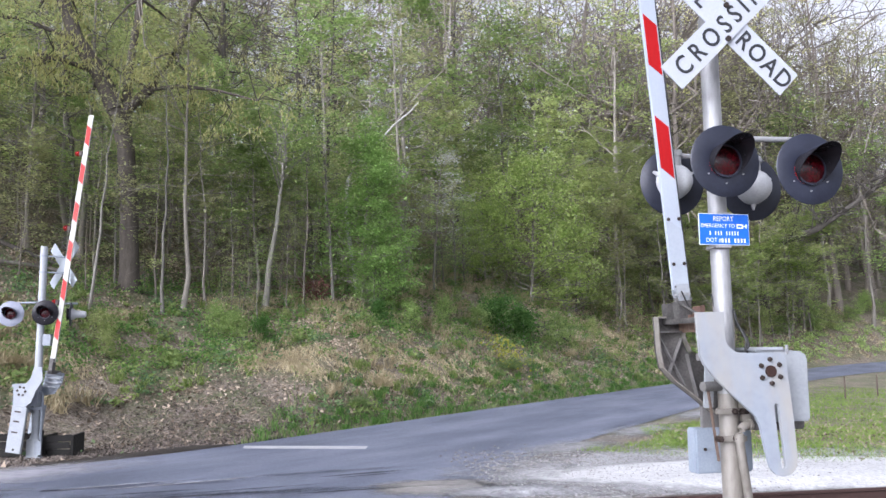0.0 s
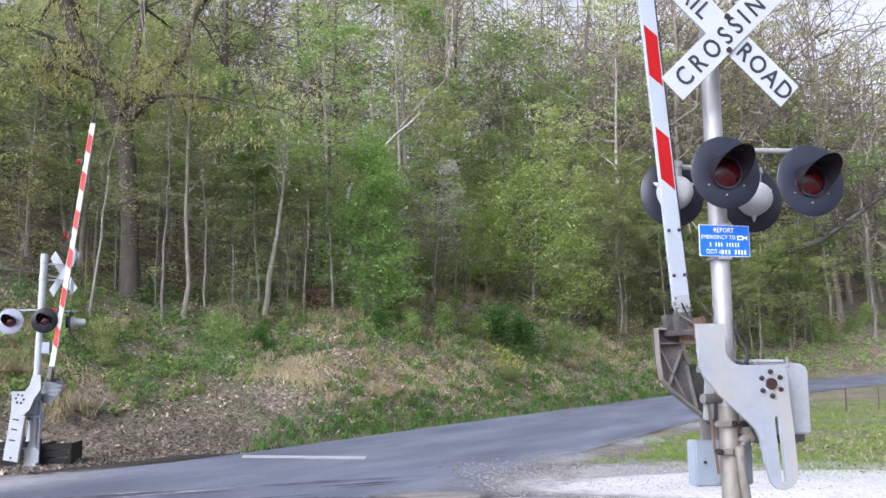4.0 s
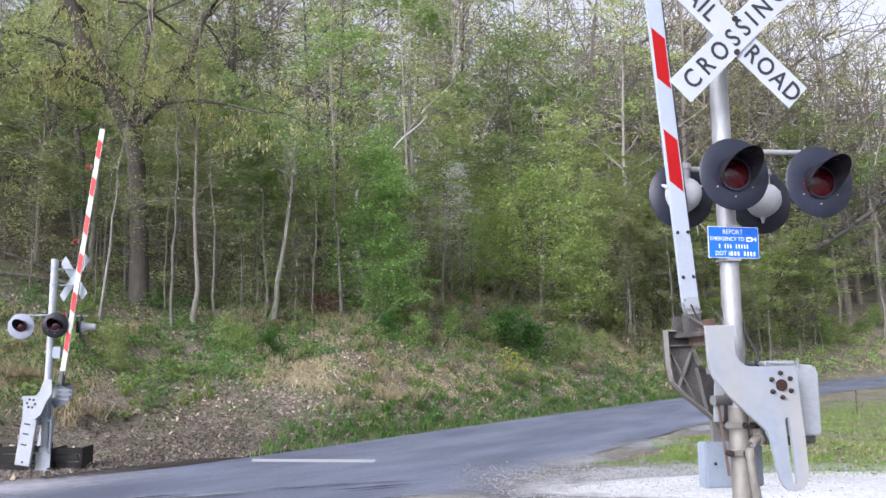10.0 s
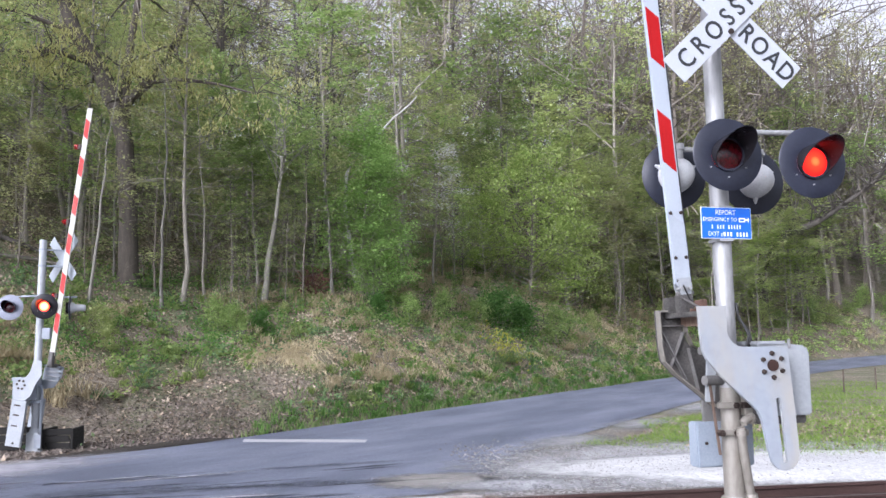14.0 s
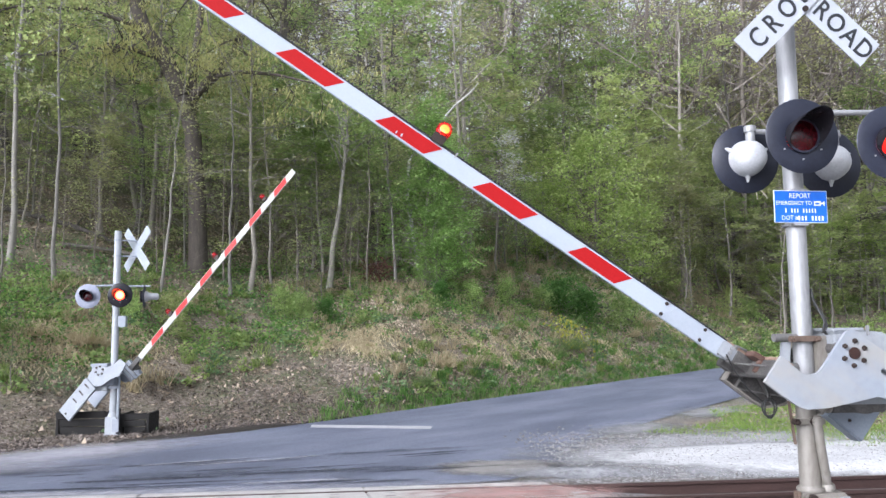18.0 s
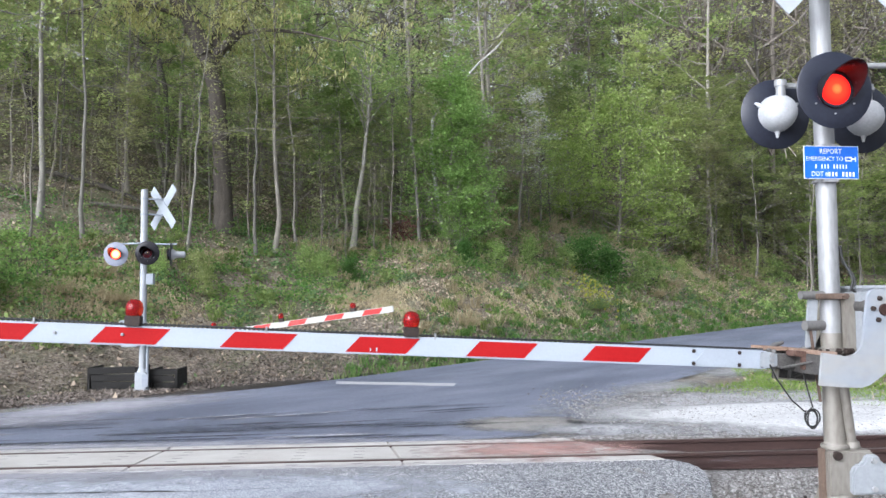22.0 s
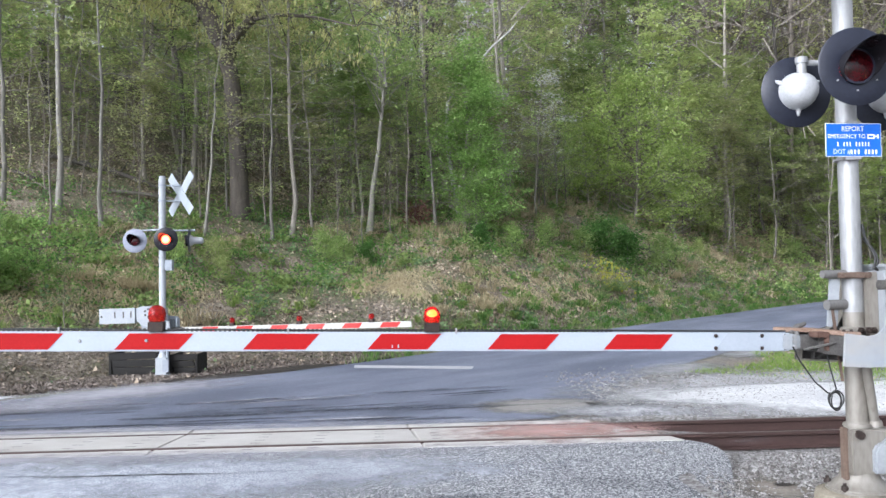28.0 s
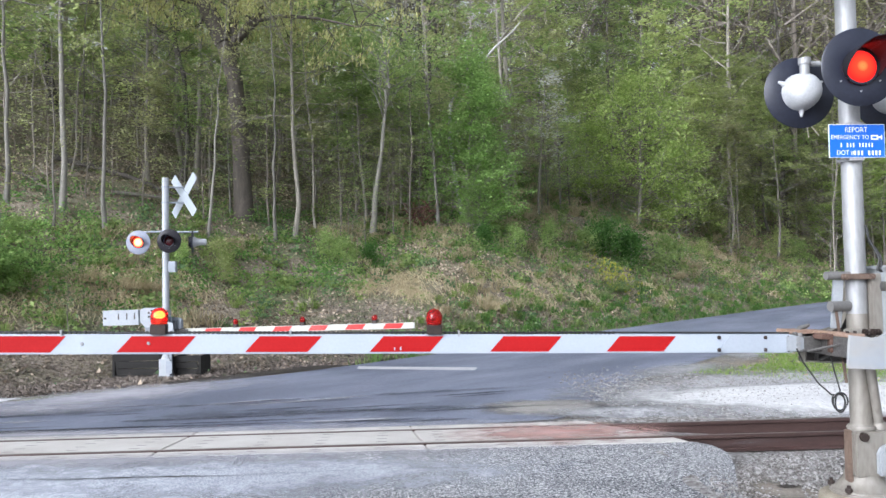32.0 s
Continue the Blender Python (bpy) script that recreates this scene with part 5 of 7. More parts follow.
part("hinge_pin", Geo().tube([(-0.54, ARM_Y - 0.01, ARM_Z - 0.06), (-0.54, ARM_Y - 0.01, ARM_Z + 0.075)], 0.017, 12).tube([(-0.56, ARM_Y + 0.05, ARM_Z + 0.055), (-0.48, ARM_Y + 0.10, ARM_Z + 0.10), (-0.40, ARM_Y + 0.12, ARM_Z + 0.125)], [0.022, 0.022, 0.012], 10), M_RIB, gate, "grey hinge pin and latch", smooth=40)
part("arm_bracket", Geo().box(-0.53, -0.36, ARM_Y - 0.05, ARM_Y + 0.05, ARM_Z - 0.055, ARM_Z + 0.05).box(-0.40, -0.36, -0.30, 0.28, ARM_Z - 0.075, ARM_Z + 0.06).box(-0.52, -0.36, 0.20, 0.28, ARM_Z - 0.07, ARM_Z + 0.06), M_DARKIRON, gate, "dark cast arm bracket", bevel=0.006)
part("bracket_brace", Geo().tube([(-0.51, ARM_Y - 0.06, ARM_Z - 0.05), (-0.38, -0.20, ARM_Z + 0.02)], 0.009, 8), M_DARKIRON, gate, smooth=40)
part("wood_block", Geo().box(-0.392, -0.29, -0.295, 0.31, ARM_Z + 0.062, ARM_Z + 0.090), M_WOOD, gate, "weathered wooden shear board", bevel=0.004)
part("wood_block", Geo().box(-0.60, -0.395, 0.13, 0.30, ARM_Z + 0.066, ARM_Z + 0.095), M_WOOD, gate, "split weathered wooden board", bevel=0.004)
part("rust_bracket", Geo().box(-0.48, -0.395, -0.10, 0.02, ARM_Z + 0.04, ARM_Z + 0.078).box(-0.42, -0.395, -0.10, -0.06, ARM_Z - 0.05, ARM_Z + 0.06), M_RUSTRED, gate, "red-brown rusted bracket", bevel=0.004)
for x in (-0.37, -0.315):
    part("board_bolt", Geo().tube([(x, -0.22, ARM_Z + 0.088), (x, -0.22, ARM_Z + 0.104)], 0.012, 6), M_BOLT, gate)
wire = Geo().tube([(-0.62, ARM_Y, ARM_Z + 0.075)] + [(x, ARM_Y + 0.006 * math.sin(x * 9), ARM_Z + 0.0745 + 0.003 * math.sin(x * 5.3)) for x in np.linspace(-1.9, tip + 0.3, 40)], 0.007, 6)
part("arm_wire", wire, M_CABLE, gate, "ribbed black lamp cable along the arm")
ties_ = Geo()
for x in np.arange(-1.9, tip + 0.4, -0.030):
    ties_.box(x - 0.007, x + 0.007, ARM_Y - 0.006, ARM_Y + 0.010, ARM_Z + 0.064, ARM_Z + 0.084)
part("cable_ribs", ties_, M_CABLE, gate, kind="stuff")
for x in (-2.98, -4.1, -4.98, -5.55):
    part("cable_clip", Geo().box(x - 0.006, x + 0.006, ARM_Y - 0.02, ARM_Y + 0.016, ARM_Z + 0.05, ARM_Z + 0.092), M_GALV, gate)


def arm_lamp(parent, x, z, size=1.0, glow_material=M_ARMGLOW, y=0.0):
    """A lamp on the arm: a socket, a clear red dome and the bulb that stands in it."""
    k = size
    box_ = part("lamp_socket", Geo().box(-0.05 * k, 0.05 * k, -0.042 * k, 0.042 * k, 0, 0.068 * k), M_BOLT, parent, "black lamp socket", Matrix.Translation((x, y, z)), bevel=0.005)
    part("lamp_dome", Geo().lathe([(0.046 * k, 0.066 * k), (0.054 * k, 0.085 * k), (0.056 * k, 0.12 * k), (0.048 * k, 0.15 * k), (0.028 * k, 0.168 * k), (0.001, 0.174 * k)], 20, "z"), M_DOME, box_, "red lamp dome", smooth=60)
    return part("lamp_light", Geo().lathe([(0.001, -0.016 * k), (0.02 * k, -0.013 * k), (0.034 * k, -0.006 * k), (0.037 * k, 0.004 * k), (0.034 * k, 0.016 * k), (0.02 * k, 0.03 * k), (0.001, 0.034 * k)], 20, "z"), glow_material, box_, "bulb of the lamp", Matrix.Translation((0, 0, 0.022 * k)), smooth=60)


ARM_1 = arm_lamp(gate, -3.145, ARM_Z + 0.062, y=ARM_Y)
ARM_2 = arm_lamp(gate, -4.945, ARM_Z + 0.062, y=ARM_Y)

loop = [(0.0, 0, 0.0), (0.05, 0.01, -0.10), (0.15, 0.0, -0.25), (0.24, 0.0, -0.33)] + [(0.295 + (0.045 + 0.006 * math.sin(a * 0.31)) * math.cos(a), 0.012 * math.sin(a * 0.7), -0.37 + 0.064 * math.sin(a) - 0.003 * (a - 2.4) * 0.4) for a in np.linspace(2.4, 2.4 + 6 * math.pi, 50)] + [(0.30, 0, -0.30), (0.27, 0.02, -0.15), (0.25, 0.03, -0.02)]
cable = solid("hanging_cable", Geo().tube(loop, 0.0058, 7), M_CABLE, "coiled black cable hanging from the gate bracket", "cable", smooth=60)

# far mast, seen from behind its crossbuck
fmast = thing("crossing_signal", FAR, "white crossing signal mast across the track seen from behind", "railway signal")
part("pole", Geo().tube([(0, 0, 0.28), (0, 0, 4.49)], 0.075, 20), M_FARWHITE, fmast, "white painted pole", smooth=40)
fb = part("base_casting", Geo().box(-0.17, 0.17, -0.15, 0.15, 0.0, 0.05).box(-0.13, 0.11, -0.13, 0.13, 0.04, 0.42).tube([(0, 0, 0.4), (0, 0, 0.5)], [0.12, 0.085], 16), M_FARWHITE, fmast, "white cast base", bevel=0.008)
part("access_door", Geo().box(0.03, 0.17, -0.15, -0.12, 0.1, 0.38), M_GREY, fb, bevel=0.006)
for z in (1.05, 1.38):
    part("pipe_clamp", Geo().tube([(0, 0, z - 0.03), (0, 0, z + 0.03)], 0.092, 18).box(-0.13, 0.13, -0.11, -0.06, z - 0.025, z + 0.025), M_GREY, fmast, smooth=40)
part("side_box", Geo().box(0.08, 0.24, -0.10, 0.06, 2.36, 2.60), M_GREY, fmast, "small grey box", bevel=0.008)
part("conduit", Geo().tube([(0.11, -0.03, 0.3), (0.12, -0.03, 1.2), (0.10, 0, 1.35)], 0.03, 10), M_GREY, fmast, smooth=40)
xm = Matrix.Translation((0.39, 0.12, 4.10)) @ Matrix.Rotation(radians(-42), 4, "Z")
for a in (45, -45):
    b = part("crossbuck_blade", Geo().box(-0.61, 0.61, -0.005 - 0.012 * (a > 0), 0.005 - 0.012 * (a > 0), -0.114, 0.114), M_BACK, fmast, "plain white back of a blade", xm @ Matrix.Rotation(radians(a), 4, "Y"), bevel=0.002)
for z in (3.93, 4.28):
    part("crossbuck_strap", Geo().tube([(0, 0, z - 0.02), (0, 0, z + 0.02)], 0.085, 16).tube([(0, 0, z), (0.39, 0.1, z)], 0.018, 8), M_GREY, fmast)
part("crossarm", Geo().tube([(-0.55, -0.1, 3.26), (0.16, -0.1, 3.28)], 0.022, 10).tube([(0, 0, 3.26), (0.72, 0.05, 3.26)], 0.022, 10), M_GREY, fmast, smooth=40)
FAR_L = lamp_head(fmast, Matrix.Translation((-0.54, -0.2, 3.03)), M_FADED, M_FARGLOW)
FAR_R = lamp_head(fmast, Matrix.Translation((0.14, -0.2, 3.05)), M_VISOR, M_FARGLOW)
side = part("side_lamp", Geo().lathe([(0.001, 0.30), (0.05, 0.297), (0.072, 0.27), (0.078, 0.10), (0.11, 0.05), (0.125, 0.0)], 20), M_CAST, fmast, "side lamp with a pale grey housing", Matrix.Translation((0.60, 0.05, 3.03)) @ Matrix.Rotation(radians(-82), 4, "Z"), smooth=50)
part("background_disc", Geo().lathe([(0.10, -0.012), (0.255, -0.018), (0.262, -0.010), (0.255, -0.002), (0.10, 0.004)], 32), M_BLACK, side, "round background disc", smooth=50)
part("visor", Geo().lathe([(0.12, -0.012), (0.128, -0.09), (0.124, -0.09), (0.115, -0.012)], 20), M_VISOR, side, smooth=50)
part("lens", Geo().lathe([(0.001, -0.04), (0.07, -0.032), (0.115, -0.014)], 20), M_LENS, side, smooth=50)

fcase = thing("gate_mechanism", FAR, "white gate motor case on the far signal mast", "gate machine")
part("case_body", Geo().box(-0.42, 0.06, -0.2, 0.2, 1.1, 1.52), M_GREY, fcase, "pale grey case", bevel=0.02)
part("case_lid", Geo().box(-0.44, -0.09, -0.21, 0.21, 1.5, 1.57), M_GREY, fcase, bevel=0.01)
part("gear_housing", Geo().box(-0.42, -0.09, -0.16, 0.16, 0.98, 1.12), M_CASE, fcase, bevel=0.01)

FAR_PIVOT = FAR @ Matrix.Translation((-0.132, 0, 1.422)) @ Matrix.Rotation(radians(-18.5), 4, "Z")
fgate = thing("crossing_gate", FAR_PIVOT, "far striped gate arm with small red lamps", "gate")
# drawn level: the arm runs to +x, the weight to -x
FP = [(-0.34, 0.10), (-0.2, 0.15), (0.02, 0.14), (0.10, 0.05), (0.16, -0.08), (0.30, -0.16), (0.52, -0.20), (0.54, -0.38), (0.26, -0.44), (0.05, -0.33), (-0.2, -0.26), (-0.34, -0.12)]
fp = part("support_arm", Geo().prism(FP, -0.30, -0.275), M_SLAB, fgate, "white support arm", bevel=0.004)
for k in range(6):
    a = radians(30 + 60 * k)
    part("hub_bolt", Geo().tube([(0.09 * math.cos(a), -0.315, 0.09 * math.sin(a)), (0.09 * math.cos(a), -0.29, 0.09 * math.sin(a))], 0.024, 8), M_BOLT, fp)
rear = part("support_arm", Geo().prism([(-0.12, -0.06), (0.34, -0.10), (0.40, -0.14), (0.42, -0.54), (0.20, -0.52), (-0.04, -0.38)], 0.25, 0.28), M_GREY, fgate, "grey rear support arm", bevel=0.004)
for x in (0.10, 0.19, 0.28, 0.37):
    part("rib", Geo().box(x - 0.012, x + 0.012, 0.19, 0.25, -0.50, -0.16), M_CASE, rear, bevel=0.003)
part("edge_flange", Geo().box(0.40, 0.425, 0.14, 0.25, -0.54, -0.14), M_GREY, rear, bevel=0.003)
cw = part("counterweight", Geo().box(-1.26, -0.32, -0.34, -0.28, -0.215, 0.125), M_SLAB, fgate, "pale grey slab counterweight", bevel=0.006)
for x in (-0.84, -0.62, -0.42):
    part("weight_slot", Geo().box(x - 0.015, x + 0.015, -0.343, -0.338, -0.09, 0.05), M_BOLT, cw)
part("weight_bolt", Geo().tube([(-1.19, -0.352, -0.05), (-1.19, -0.338, -0.05)], 0.024, 8), M_BOLT, cw)
part("counterweight", Geo().box(-0.95, -0.3, 0.26, 0.32, -0.20, 0.10), M_GREY, fgate, bevel=0.006)
FAZ = -0.40
part("arm_bracket", Geo().box(0.40, 0.72, -0.05, 0.05, FAZ - 0.05, FAZ + 0.05).box(0.40, 0.46, -0.05, 0.27, FAZ - 0.06, FAZ + 0.06), M_DARKIRON, fgate, bevel=0.006)
ftip = 6.01
part("arm_board", Geo().box(0.64, ftip, -0.014, 0.014, FAZ - 0.062, FAZ + 0.062), M_DIRTYWHITE, fgate, "white gate arm", bevel=0.003)
for k in range(6):
    s0 = 1.155 + k * 0.842
    part("red_stripe", Geo().prism([(s0 - 0.05, FAZ - 0.052), (s0 + 0.34, FAZ - 0.052), (s0 + 0.42, FAZ + 0.052), (s0 + 0.03, FAZ + 0.052)], -0.0165, -0.0142), M_FADERED, fgate, "faded red reflective stripe")
FARM = [arm_lamp(fgate, x, FAZ + 0.06, 1.05) for x in (1.90, 3.50, 5.14)]

# retaining boxes beside the far mast
for x0, x1, y0, h in ((-1.2, -0.14, 0.12, 0.62), (0.16, 0.72, 0.10, 0.56)):
    pit = thing("retaining_box", FAR, "blackened timber retaining box in the bank by the far mast", "retaining box", "boxes beside the far mast")
    for k in range(4):
        e = [0.07 * math.sin(7.3 * k + 5 * x0 + q) for q in (0, 2, 4)]
        part("board", Geo().prism([(x0 + e[0], k * h / 4 - 0.094), (x1 + 0.5 * e[1], k * h / 4 - 0.094 + 0.3 * e[2]), (x1 + e[1], (k + 1) * h / 4 - 0.10 + 0.3 * e[2]), (x0 + 0.7 * e[0], (k + 1) * h / 4 - 0.10)], y0 + 0.3 * e[1], y0 + 0.06 + 0.3 * e[1]), M_PITCH, pit, bevel=0.006)
    for x in (x0, x1):
        part("board", Geo().box(x - 0.04, x + 0.02, y0, y0 + 0.9, -0.15, h - 0.1), M_PITCH, pit, bevel=0.006)


# ---- woodland ----
def tree_meshes(seed, height, girth, start, limbs, leaves, leaf_size, spread=1.0, lean=0.0, fork=0.0, layered=0.6, twigs=2, name="tree", hang=0.0, clump=0.35, three=True, crook=0.16, per=26, thick=1.0):
    """Bark and leaf meshes of one tree. start: share of bare trunk; spread: reach of the limbs."""
    rng = np.random.default_rng(seed)
    g = Geo()
    tips = []
    n = 11
    drift = rng.normal(0, 0.015, (n, 2)).cumsum(0) * height * 0.35
    stem = [Vector((drift[i][0] + lean * height * (i / (n - 1)), drift[i][1], height * i / (n - 1))) for i in range(n)]
    stem[0].x, stem[0].y = 0, 0
    radii = [girth * (1.35 if i == 0 else 1.05 - 0.92 * i / (n - 1)) for i in range(n)]
    g.tube([stem[0] - Vector((0, 0, 0.4))] + stem, [girth * 1.5] + radii, 9)

    def point(k):
        f = k * (n - 1)
        i = min(int(f), n - 2)
        return stem[i].lerp(stem[i + 1], f - i)

    def limb(p, d, length, r, depth):
        pts = [p]
        q = p.copy()
        k = (4, 2, 1)[depth]
        for _ in range(k):
            d = (d + Vector(rng.normal(0, crook, 3)) + Vector((0, 0, 0.05))).normalized()
            q = q + d * length / k
            pts.append(q.copy())
        g.tube(pts, [r, r * 0.75, r * 0.5, r * 0.32, r * 0.15][:k + 1], 3, caps=False)
        tips.extend((pts[i], length * 0.22) for i in range(2 if k > 2 else 1, k + 1))
        if depth < twigs:
            for _ in range(3 if depth == 0 else 2):
                side = Vector(rng.normal(0, 1, 3))
                side.z = side.z * 0.5 + 0.1
                i = int(rng.integers(1, len(pts)))
                limb(pts[i], (d * 0.7 + side.normalized() * 0.8).normalized(), length * rng.uniform(0.35, 0.6), r * 0.45 * thick, depth + 1)

    for i in range(limbs):
        k = start + (0.97 - start) * (i + rng.uniform(0, 1)) / limbs
        a = rng.uniform(0, 2 * math.pi)
        rise = rng.uniform(0.0, 0.7)
        length = spread * height * 0.22 * (1.15 - 0.75 * max(0, k - start) / (1 - start)) * rng.uniform(0.6, 1.2)
        limb(point(k), Vector((math.cos(a), math.sin(a), rise)).normalized(), length, girth * (0.42 - 0.25 * k), 0)
    if fork:
        limb(point(fork), Vector((rng.normal(0, 0.4), rng.normal(0, 0.4), 1)).normalized(), height * (1 - fork), girth * 0.6, 0)
    bark = g.mesh(name + "_trunk", smooth=70)
    t = np.array([[*p, s] for p, s in tips])
    # leaves sit in flat sprays of a few dozen, with gaps between
    sprays = max(8, leaves // per)
    heart = t[rng.integers(0, len(t), sprays)]
    heart = heart[:, :3] + rng.normal(0, 1, (sprays, 3)) * (clump * 0.8 + 0.2 * heart[:, 3:4])
    reach = clump * rng.uniform(0.5, 1.3, (sprays, 1))
    which = rng.integers(0, sprays, leaves)
    off = rng.normal(0, 1, (leaves, 3)) * reach[which]
    off[:, 2] *= 1 - 0.8 * layered
    v, f = leaf_quads(rng, heart[which] + off, leaf_size, flat=layered, hang=hang, three=three)
    crown = from_arrays(name + "_crown", v, f)
    return bark, crown


KINDS = {}


def tree_kind(key, label, bark, leaf_material, category="tree", name="woodland_tree", **how):
    b, c = tree_meshes(name=name, **how)
    b.materials.append(bark), c.materials.append(leaf_material)
    KINDS[key] = (b, c, label, category, name)


tree_kind("tall_a", "tall slender grey tree with thin spring leaves", M_BARK, M_LIME, name="tall_tree", seed=1, height=21, girth=0.16, start=0.22, limbs=26, leaves=2200, leaf_size=0.24, spread=0.9, twigs=1, clump=0.5, per=34, layered=0.75)
tree_kind("tall_b", "tall grey tree with olive young leaves", M_BARK, M_OLIVE, name="tall_tree", seed=2, height=19, girth=0.13, start=0.22, limbs=26, leaves=2000, leaf_size=0.23, spread=0.85, fork=0.5, twigs=1, clump=0.5, per=34, layered=0.75)
tree_kind("tall_c", "tall dark tree barely in leaf", M_OAK, M_OLIVE, name="tall_tree", seed=3, height=22, girth=0.17, start=0.30, limbs=30, leaves=1100, leaf_size=0.2, spread=0.95, twigs=1, clump=0.4, per=22)
tree_kind("tall_e", "tall half-bare tree with a maze of twigs", M_TWIG, M_OLIVE, name="tall_tree", seed=23, height=21, girth=0.17, start=0.2, limbs=31, leaves=1500, leaf_size=0.165, spread=1.35, twigs=2, clump=0.4, crook=0.24, thick=1.6)
tree_kind("tall_f", "broad bare tree with crooked grey-brown limbs", M_TWIG, M_CATKIN, name="tall_tree", seed=29, height=23, girth=0.22, start=0.4, limbs=28, leaves=1200, leaf_size=0.165, spread=1.7, twigs=2, clump=0.4, crook=0.3, fork=0.45, thick=1.6)
tree_kind("tall_d", "tall tree with fresh green crown", M_BARK, M_GREEN, name="tall_tree", seed=21, height=18, girth=0.14, start=0.16, limbs=28, leaves=3000, leaf_size=0.24, spread=0.95, twigs=1, clump=0.5, per=40, layered=0.75)
tree_kind("pale_a", "slim pale-barked tree with few low branches", M_PALE, M_LIME, seed=4, height=15, girth=0.10, start=0.40, limbs=16, leaves=1700, three=False, leaf_size=0.17, spread=0.75, twigs=1)
tree_kind("pale_b", "slim pale leaning tree with sparse leaves", M_PALE, M_OLIVE, seed=5, height=13, girth=0.085, start=0.42, limbs=14, leaves=1400, three=False, leaf_size=0.14, spread=0.75, lean=0.06, twigs=1)
tree_kind("pale_c", "pale leaning tree forking above the bank", M_PALE, M_GREEN, seed=53, height=8.8, girth=0.135, start=0.55, limbs=22, leaves=2600, three=False, leaf_size=0.15, spread=1.6, lean=0.10, fork=0.6, twigs=1)
tree_kind("young_a", "young leafy tree with layered green branches", M_BARK, M_GREEN, name="young_tree", seed=6, height=9, girth=0.065, start=0.22, limbs=26, leaves=3300, leaf_size=0.185, spread=1.3, layered=0.85, twigs=1, per=40, clump=0.3)
tree_kind("young_b", "young lime-green understorey tree", M_BARK, M_LIME, name="young_tree", seed=7, height=8, girth=0.055, start=0.2, limbs=24, leaves=3200, leaf_size=0.185, spread=1.4, layered=0.88, twigs=1, per=40, clump=0.3)
tree_kind("young_c", "young olive understorey tree", M_BARK, M_OLIVE, name="young_tree", seed=8, height=7.5, girth=0.05, start=0.2, limbs=22, leaves=2800, leaf_size=0.17, spread=1.3, layered=0.82, twigs=1, per=36, clump=0.3)
tree_kind("young_d", "broad bright green understorey tree", M_BARK, M_LIME, name="young_tree", seed=22, height=11, girth=0.08, start=0.22, limbs=30, leaves=4600, leaf_size=0.2, spread=1.25, layered=0.85, twigs=1, per=42, clump=0.32)
tree_kind("bare", "thin bare grey sapling with many twigs", M_BARK, M_OLIVE, name="sapling", seed=9, height=9, girth=0.05, start=0.15, limbs=21, leaves=420, leaf_size=0.11, spread=1.0, twigs=2)
tree_kind("wisp", "thin half-bare understorey sapling with fine grey twigs", M_TWIG, M_LIME, name="sapling", seed=41, height=7.5, girth=0.045, start=0.08, limbs=30, leaves=1000, leaf_size=0.12, spread=1.35, layered=0.8, twigs=1, clump=0.28, crook=0.2, per=20)
tree_kind("wisp_b", "thin bent understorey sapling in small green leaf", M_PALE, M_GREEN, name="sapling", seed=43, height=6.5, girth=0.05, start=0.12, limbs=26, leaves=1500, leaf_size=0.13, spread=1.5, layered=0.85, twigs=1, clump=0.28, crook=0.22, per=26, lean=0.05)
tree_kind("shrub_g", "low leafy green shrub on the bank", M_BARK, M_GREEN, "shrub", "woodland_shrub", seed=10, height=2.2, girth=0.03, start=0.05, limbs=18, leaves=2000, leaf_size=0.13, spread=2.0, layered=0.5, clump=0.22, twigs=1)
tree_kind("shrub_f", "leafy fresh green shrub on the bank", M_BARK, M_FRESH, "shrub", "woodland_shrub", seed=33, height=2.1, girth=0.03, start=0.05, limbs=22, leaves=3200, leaf_size=0.12, spread=2.0, layered=0.5, clump=0.2, twigs=1)
tree_kind("young_e", "low spreading lime-green understorey tree", M_BARK, M_BUSH, name="young_tree", seed=47, height=7, girth=0.06, start=0.1, limbs=30, leaves=4600, leaf_size=0.2, spread=1.7, layered=0.9, twigs=1, clump=0.34, per=50)
tree_kind("shrub_l", "low lime-green shrub on the bank", M_BARK, M_LIME, "shrub", "woodland_shrub", seed=31, height=1.9, girth=0.028, start=0.05, limbs=18, leaves=1600, leaf_size=0.135, spread=2.1, layered=0.5, clump=0.24, twigs=1)
tree_kind("shrub_d", "dense deep green shrub on the bank", M_BARK, M_THICK, "shrub", "woodland_shrub", seed=11, height=2.0, girth=0.035, start=0.05, limbs=20, leaves=2600, leaf_size=0.14, spread=2.2, layered=0.45, clump=0.25, twigs=1)
tree_kind("shrub_t", "twiggy half-bare woodland shrub", M_TWIG, M_OLIVE, "shrub", "woodland_shrub", seed=12, height=3.2, girth=0.03, start=0.05, limbs=14, leaves=280, leaf_size=0.10, spread=1.7, twigs=2)
tree_kind("big_bush", "large rounded yellow-green spring bush", M_BARK, M_BUSH, "shrub", "large_bush", three=False, seed=13, height=6.6, girth=0.08, start=0.04, limbs=60, leaves=10000, leaf_size=0.15, spread=2.1, layered=0.5, clump=0.34, twigs=1, per=60)
tree_kind("green_col", "leafy bright green tree beside bare trunks", M_BARK, M_FRESH, seed=14, height=11, girth=0.11, start=0.04, limbs=62, leaves=13000, leaf_size=0.185, spread=1.0, layered=0.72, clump=0.42, twigs=1, three=False, per=40)
